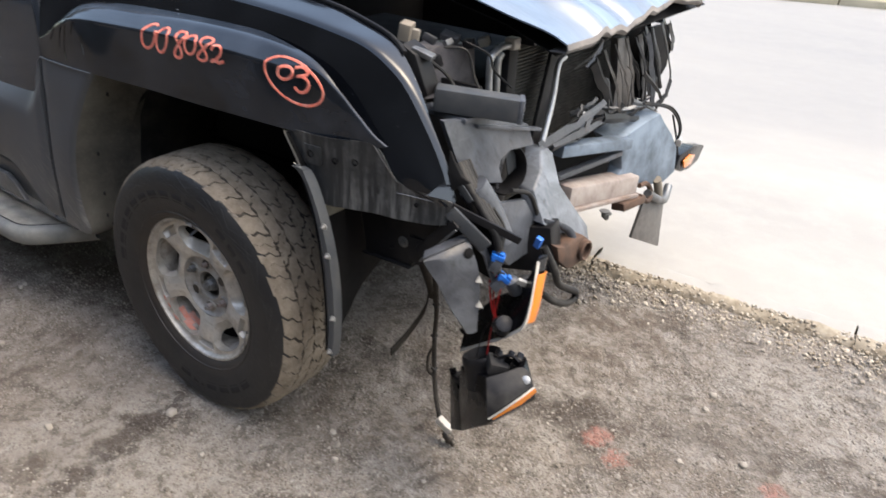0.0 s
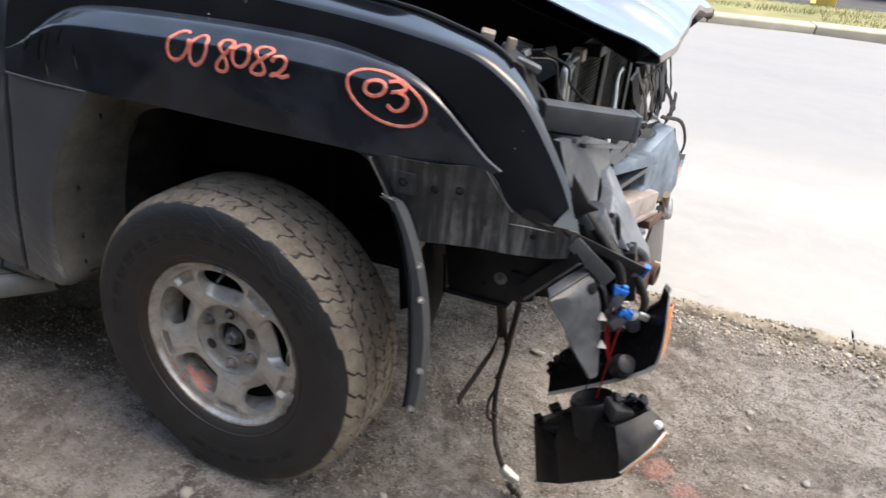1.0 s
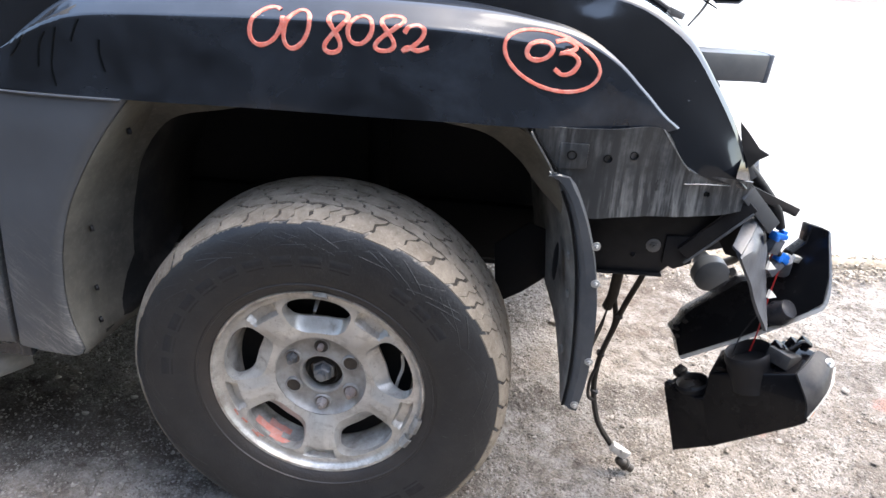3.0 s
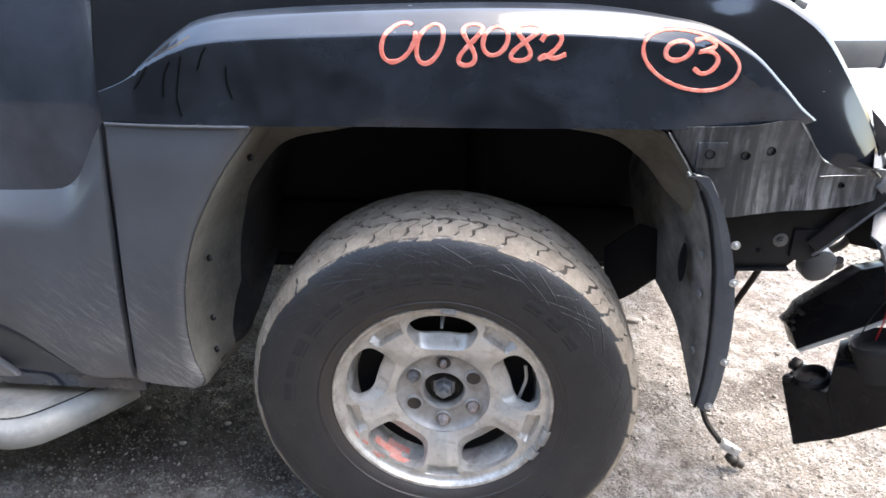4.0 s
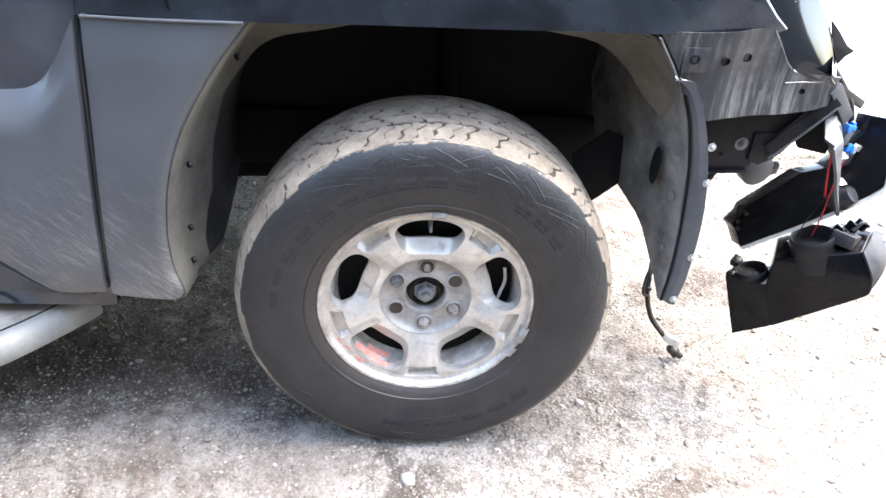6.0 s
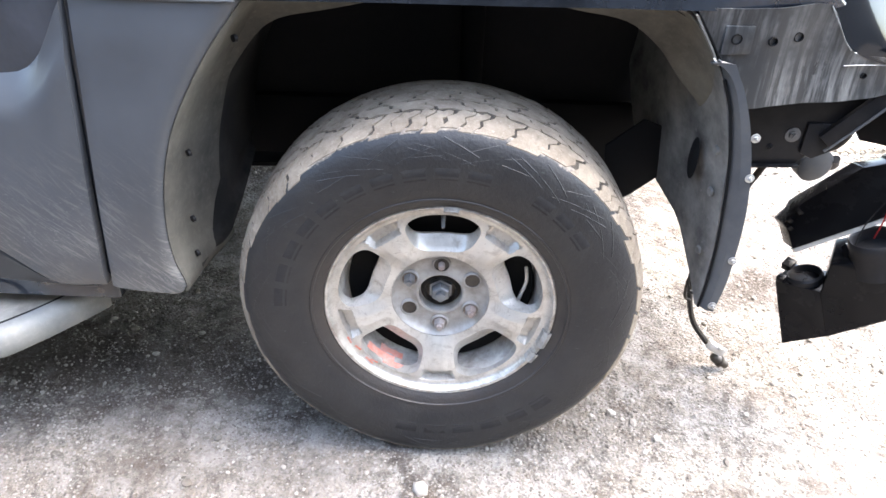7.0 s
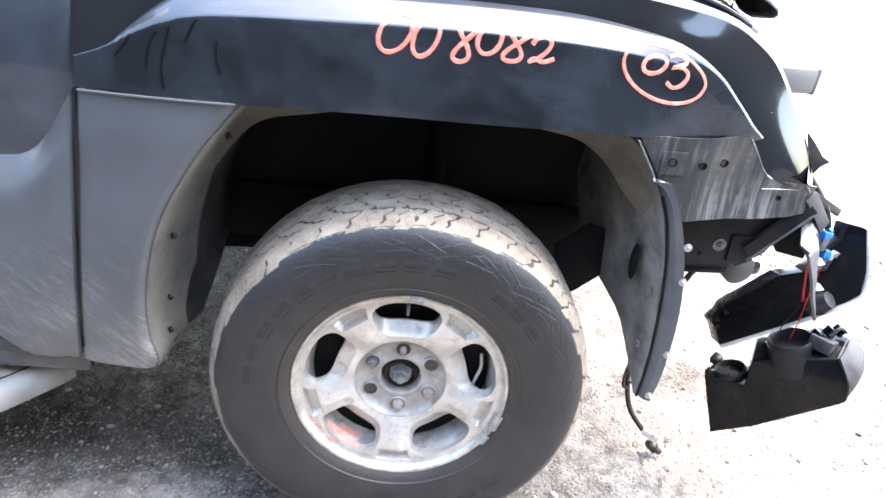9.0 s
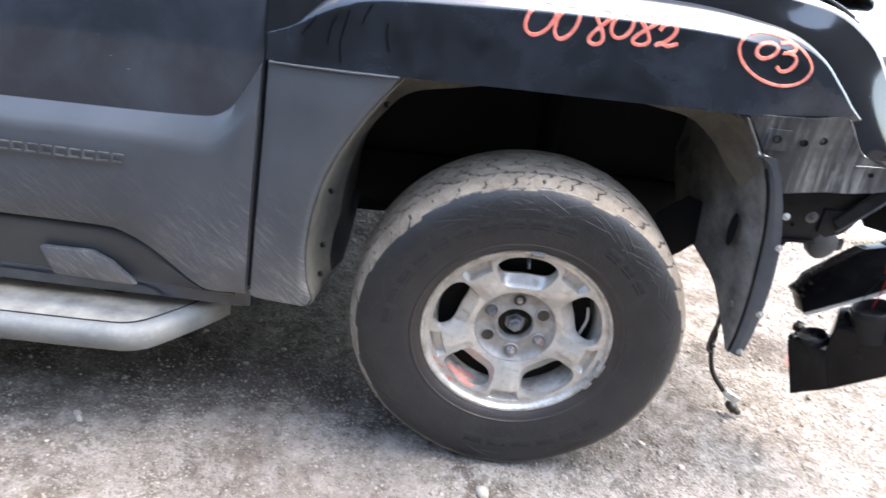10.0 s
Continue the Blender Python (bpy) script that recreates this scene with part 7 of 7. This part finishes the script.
def headlamp():
    """The headlamp unit that hangs by its wires, back to the street."""
    lamp = thing("headlamp_unit", "black headlamp housing dangling by thin wires above the dirt", "headlamp", "broken lamps")
    back = Vector((0.055, 0.062, 0.010))
    left = [Vector(p) for p in ((0.737, 0.217, 0.318), (0.807, 0.156, 0.335), (0.777, 0.177, 0.175), (0.838, 0.131, 0.236))]
    blocks = ([tuple(p) for p in left] + [tuple(p + back) for p in left],
              [(0.805, 0.157, 0.406), (0.807, 0.156, 0.330), (0.838, 0.131, 0.236), (0.934, 0.068, 0.486), (0.958, 0.040, 0.440), (0.966, 0.034, 0.398), (0.954, 0.050, 0.374), (0.985, 0.130, 0.502), (1.012, 0.124, 0.495), (1.022, 0.120, 0.478),
               (1.000, 0.070, 0.456), (1.018, 0.150, 0.420), (1.004, 0.152, 0.396), (0.845, 0.235, 0.420), (0.960, 0.195, 0.486), (0.985, 0.180, 0.440), (0.845, 0.215, 0.235), (0.945, 0.150, 0.330)])
    for corners in blocks:
        bm = bmesh.new()
        for p in corners:
            bm.verts.new(p)
        bmesh.ops.convex_hull(bm, input=bm.verts[:])
        bmesh.ops.dissolve_limit(bm, angle_limit=radians(8), verts=bm.verts[:], edges=bm.edges[:])
        bmesh.ops.bevel(bm, geom=bm.edges[:], offset=0.003, segments=2, affect="EDGES", profile=0.6)
        part("housing", bm, LAMP_BLACK, lamp, "glossy black lamp housing", 50)
    top = [[(0.934, 0.064, 0.489), (0.956, 0.038, 0.444), (0.9625, 0.033, 0.410)], [(0.962, 0.094, 0.500), (0.978, 0.060, 0.470), (0.984, 0.048, 0.438)],
           [(0.988, 0.126, 0.508), (1.002, 0.092, 0.486), (1.004, 0.072, 0.460)], [(1.012, 0.122, 0.499), (1.018, 0.118, 0.490), (1.023, 0.117, 0.479)]]
    part("upper_face", thick(loft([[tuple(Vector(p) + Vector((0.0, -0.002, 0.002))) for p in r] for r in top], 12, 4), 0.005), LAMP_GREY, lamp, "black upper face of the housing, lightened as if skylit", 50)
    part("amber_strip", plate([(0.972, 0.036, 0.412), (1.006, 0.074, 0.452), (1.026, 0.118, 0.474), (1.026, 0.126, 0.460), (1.010, 0.092, 0.440)], (0.002, 0.002, -0.002), 0.0008), AMBER, lamp, "orange side reflector strip")
    part("pale_seam", tube([(0.965, 0.033, 0.410), (1.006, 0.070, 0.457), (1.026, 0.117, 0.478)], 0.0022, 6), CLEAR_RIM, lamp, "milky lens seam")
    up = Vector((-0.35, 0.10, 0.92)).normalized()
    c = Vector((0.873, 0.147, 0.462))
    part("bulb_port", lathe([(0.050, -0.06), (0.047, -0.004), (0.049, 0.002), (0.048, 0.014), (0.045, 0.019), (0.041, 0.014), (0.037, -0.006), (0.0, -0.010)], 32, tuple(c), tuple(up)), BLACK, lamp, "round black bulb port")
    c2 = Vector((0.797, 0.214, 0.334))
    part("bulb_port", lathe([(0.037, -0.03), (0.038, 0.006), (0.034, 0.011), (0.031, 0.004), (0.030, -0.014), (0.0, -0.016)], 32, tuple(c2), tuple(up)), BLACK, lamp, "round black bulb port")
    part("rim_block", box((0.925, 0.120, 0.488), (0.045, 0.05, 0.03), 0.004, (0, 15, 40)), LAMP_GREY, lamp)
    for x, y, z in ((0.915, 0.135, 0.500), (0.945, 0.140, 0.508), (0.966, 0.142, 0.512), (0.840, 0.175, 0.430)):
        part("lug", box((x, y, z), (0.016, 0.024, 0.022), 0.003, (10, 20, 20)), LAMP_BLACK, lamp)
    part("latch", tube([(0.93, 0.115, 0.512), (0.955, 0.125, 0.526), (0.975, 0.130, 0.515)], 0.004, 6), LAMP_BLACK, lamp)
    part("screw", bolt_bm((1.008, 0.108, 0.494), 0.005, 0.004, (0.2, -0.6, 0.6)), SILVER, lamp, "bright screw")
    part("clip", box((0.776, 0.255, 0.338), (0.026, 0.022, 0.018), 0.003, (0, -20, 40)), LAMP_BLACK, lamp)
    part("clip", box((0.748, 0.216, 0.327), (0.018, 0.016, 0.012), 0.002, (0, -10, 40)), LAMP_BLACK, lamp)
    part("red_wire", tube([(0.874, 0.160, 0.47), (0.878, 0.158, 0.52), (0.883, 0.165, 0.60), (0.890, 0.17, 0.67)], 0.0016, 6), RED, lamp, "thin red wire")
    part("black_wire", tube([(0.845, 0.165, 0.45), (0.850, 0.165, 0.50), (0.870, 0.16, 0.56)], 0.0014, 6), WIRE, lamp)


def turn_lamp():
    """Torn turn-signal lamp: an open dark shell with a pale rim and an amber end."""
    lamp = thing("turn_signal_lamp", "torn black turn-signal lamp with an amber lens and pale rim", "lamp", "broken lamps")
    w = Vector((0, 0.048, -0.012))
    rim = [(0.757, 0.226, 0.396), (0.800, 0.206, 0.436), (0.860, 0.178, 0.492), (0.919, 0.152, 0.550), (0.952, 0.137, 0.586), (0.972, 0.130, 0.612), (0.975, 0.145, 0.660), (0.962, 0.182, 0.745)]
    inner = [(0.947, 0.222, 0.736), (0.945, 0.214, 0.700), (0.925, 0.218, 0.672), (0.915, 0.215, 0.640), (0.890, 0.222, 0.610), (0.850, 0.240, 0.588), (0.809, 0.250, 0.541), (0.775, 0.262, 0.500), (0.759, 0.264, 0.482), (0.752, 0.258, 0.465), (0.738, 0.264, 0.437), (0.748, 0.252, 0.425)]
    part("shell", plate(rim + inner, w, 0.003), LAMP_BLACK, lamp, "glossy black lamp shell")
    rows = [[Vector(p) for p in rim], [Vector(p) + Vector((0.004, -0.006, -0.004)) for p in rim], [Vector(p) + Vector((0.005, 0.0, -0.005)) + w * 0.10 for p in rim], [Vector(p) + Vector((0.0, 0.0, -0.002)) + w * 0.22 for p in rim]]
    part("pale_rim", thick(loft([[tuple(p) for p in r] for r in rows], 40), 0.003), CLEAR_RIM, lamp, "milky lens rim", 50)
    edge = [(0.974, 0.131, 0.616), (0.976, 0.139, 0.645), (0.972, 0.155, 0.688), (0.968, 0.170, 0.720)]
    rows = [offset(edge, Vector((out, 0, 0)) + w * k) for out, k in ((0.005, 0.10), (0.008, 0.45), (0.007, 0.85), (0.001, 1.05))]
    part("amber_lens", thick(loft(rows, 16, 4), 0.003), AMBER, lamp, "amber lens", 60)
    part("bulb_holder", lathe([(0.0, -0.028), (0.019, -0.024), (0.026, 0.0), (0.019, 0.028), (0.0, 0.034)], 20, (0.908, 0.160, 0.565), (0.4, -0.5, 0.7)), HOLDER, lamp, "dark bulb holder")
    part("bulb_socket", lathe([(0.0, -0.025), (0.015, -0.02), (0.016, 0.02), (0.010, 0.024), (0.0, 0.03)], 18, (0.905, 0.195, 0.655), (-0.2, -0.4, 0.85)), GREY_PART, lamp, "grey bulb socket")
    part("bright_clip", box((0.925, 0.195, 0.672), (0.022, 0.010, 0.014), 0.002, (10, 20, 30)), CLEAR_RIM, lamp, "pale clip")
    for x, y, z in ((0.757, 0.25, 0.475), (0.745, 0.254, 0.452), (0.748, 0.25, 0.436)):
        part("tab", box((x, y, z), (0.014, 0.012, 0.010), 0.002, (0, 40, 0)), LAMP_BLACK, lamp)


def connectors():
    for c, turn in (((0.872, 0.172, 0.728), (0, 15, 25)), ((0.890, 0.178, 0.678), (0, 40, 25))):
        con = thing("wire_connector", "bright blue plastic wire connector on a black loom", "connector", "blue connectors", at=c)
        con.rotation_euler = [radians(a) for a in turn]
        bm = box((0, 0, 0), (0.030, 0.020, 0.011), 0.002)
        bm = box((0.006, 0, 0.008), (0.012, 0.014, 0.008), 0.0015, (0, 0, 0), bm)
        bm = box((-0.008, 0, -0.006), (0.008, 0.022, 0.010), 0.0015, (0, 0, 0), bm)
        part("shell", bm, BLUE, con)
        part("plug", box((0.002, 0.001, -0.022), (0.024, 0.020, 0.032), 0.003, (0, 5, 0)), GREY_PART, con, "grey plug body")
    for k, r in enumerate((0.0125, 0.011, 0.007, 0.005)):
        o = 0.013 * k
        part("front_loom", tube([(0.735, 0.20 + o, 0.90), (0.778, 0.182 + o, 0.862), (0.822, 0.176 + o, 0.818), (0.856, 0.176 + o, 0.778), (0.872, 0.174 + o * 0.3, 0.742)], (r, r * 0.7), 10, 30), WIRE, truck, "black wire loom")
    part("front_loom", tube([(0.872, 0.176, 0.70), (0.880, 0.170, 0.69), (0.886, 0.178, 0.684)], 0.006, 8), WIRE, truck)
    part("red_wire", tube([(0.868, 0.176, 0.706), (0.858, 0.172, 0.66), (0.868, 0.170, 0.60), (0.880, 0.175, 0.56)], 0.0022, 6), RED, truck, "thin red wire")
    part("red_wire", tube([(0.876, 0.178, 0.70), (0.866, 0.178, 0.65), (0.874, 0.174, 0.59), (0.884, 0.178, 0.56)], 0.0018, 6), RED, truck, "thin red wire")
    part("side_loom", tube([(0.80, 0.332, 0.813), (0.80, 0.43, 0.77), (0.805, 0.482, 0.689), (0.812, 0.505, 0.635), (0.82, 0.51, 0.585)], 0.006, 8, 30), WIRE, truck, "black wire loom")
    part("side_plug", box((0.895, 0.315, 0.715), (0.016, 0.014, 0.03), 0.003, (10, 20, 0)), BLUE, truck, "dark blue plug")
    part("hose", tube([(0.87, 0.40, 0.66), (0.90, 0.415, 0.60), (0.90, 0.449, 0.545), (0.90, 0.520, 0.495), (0.90, 0.572, 0.462), (0.90, 0.570, 0.440), (0.90, 0.520, 0.450), (0.90, 0.44, 0.495), (0.88, 0.40, 0.53)], 0.010, 10, 40), WIRE, truck, "loose black hose loop")


def sensor_cable():
    """The torn sensor lead that hangs from the bracket down to the dirt."""
    lead = thing("sensor_cable", "torn black sensor cable hanging to the dirt with pale plug", "cable")
    c = [(0.660, 0.225, 0.640), (0.648, 0.255, 0.560), (0.632, 0.290, 0.470), (0.622, 0.310, 0.400), (0.606, 0.330, 0.300), (0.606, 0.336, 0.207), (0.627, 0.321, 0.120), (0.668, 0.290, 0.070)]
    part("lead", tube(c, 0.0068, 8, 50), WIRE_BROWN, lead, "dusty black lead")
    part("twin_lead", tube([(0.604, 0.235, 0.640), (0.604, 0.275, 0.56), (0.606, 0.300, 0.50), (0.622, 0.308, 0.42), (0.610, 0.326, 0.33)], 0.006, 8, 30), WIRE_BROWN, lead)
    part("sleeve", tube([(0.604, 0.235, 0.63), (0.603, 0.270, 0.56), (0.605, 0.300, 0.49), (0.600, 0.318, 0.45)], 0.012, 10, 16), WIRE_BROWN, lead)
    part("loop", tube([(0.606, 0.331, 0.285), (0.592, 0.324, 0.24), (0.594, 0.324, 0.19), (0.612, 0.330, 0.175)], 0.004, 8, 20), WIRE_BROWN, lead)
    for p in ((0.626, 0.300, 0.440), (0.606, 0.328, 0.315), (0.608, 0.334, 0.20)):
        part("clip", box(p, (0.018, 0.014, 0.010), 0.002, (20, 30, 10)), WIRE, lead)
    part("plug", bar((0.664, 0.286, 0.078), (0.706, 0.289, 0.050), 0.022, 0.020, 0.004), WHITE_PL, lead, "dirty white plug")
    part("plug_clip", box((0.70, 0.280, 0.066), (0.03, 0.010, 0.008), 0.002, (0, 30, 20)), WHITE_PL, lead)
    part("sensor_tip", lathe([(0.0, -0.020), (0.008, -0.018), (0.012, -0.010), (0.012, 0.004), (0.015, 0.006), (0.015, 0.012), (0.010, 0.016), (0.010, 0.03), (0.0, 0.03)], 16, (0.700, 0.288, 0.026), (0.75, 0, -0.5)), HUB_DARK, lead, "brassy sensor tip")
    flat = [(0.606, 0.30, 0.50), (0.592, 0.30, 0.42), (0.569, 0.275, 0.357), (0.555, 0.24, 0.32), (0.549, 0.205, 0.303)]
    rows = [[Vector(p) + Vector((0, 0, 0.012)) for p in resample(flat, 24)], [Vector(p) - Vector((0, 0, 0.012)) for p in resample(flat, 24)]]
    part("flat_strap", thick(grid_bm(rows), 0.004), WIRE_BROWN, lead, "dusty flat rubber strap")


grey_bracket()
headlamp()
turn_lamp()
connectors()
sensor_cable()
build_gravel()
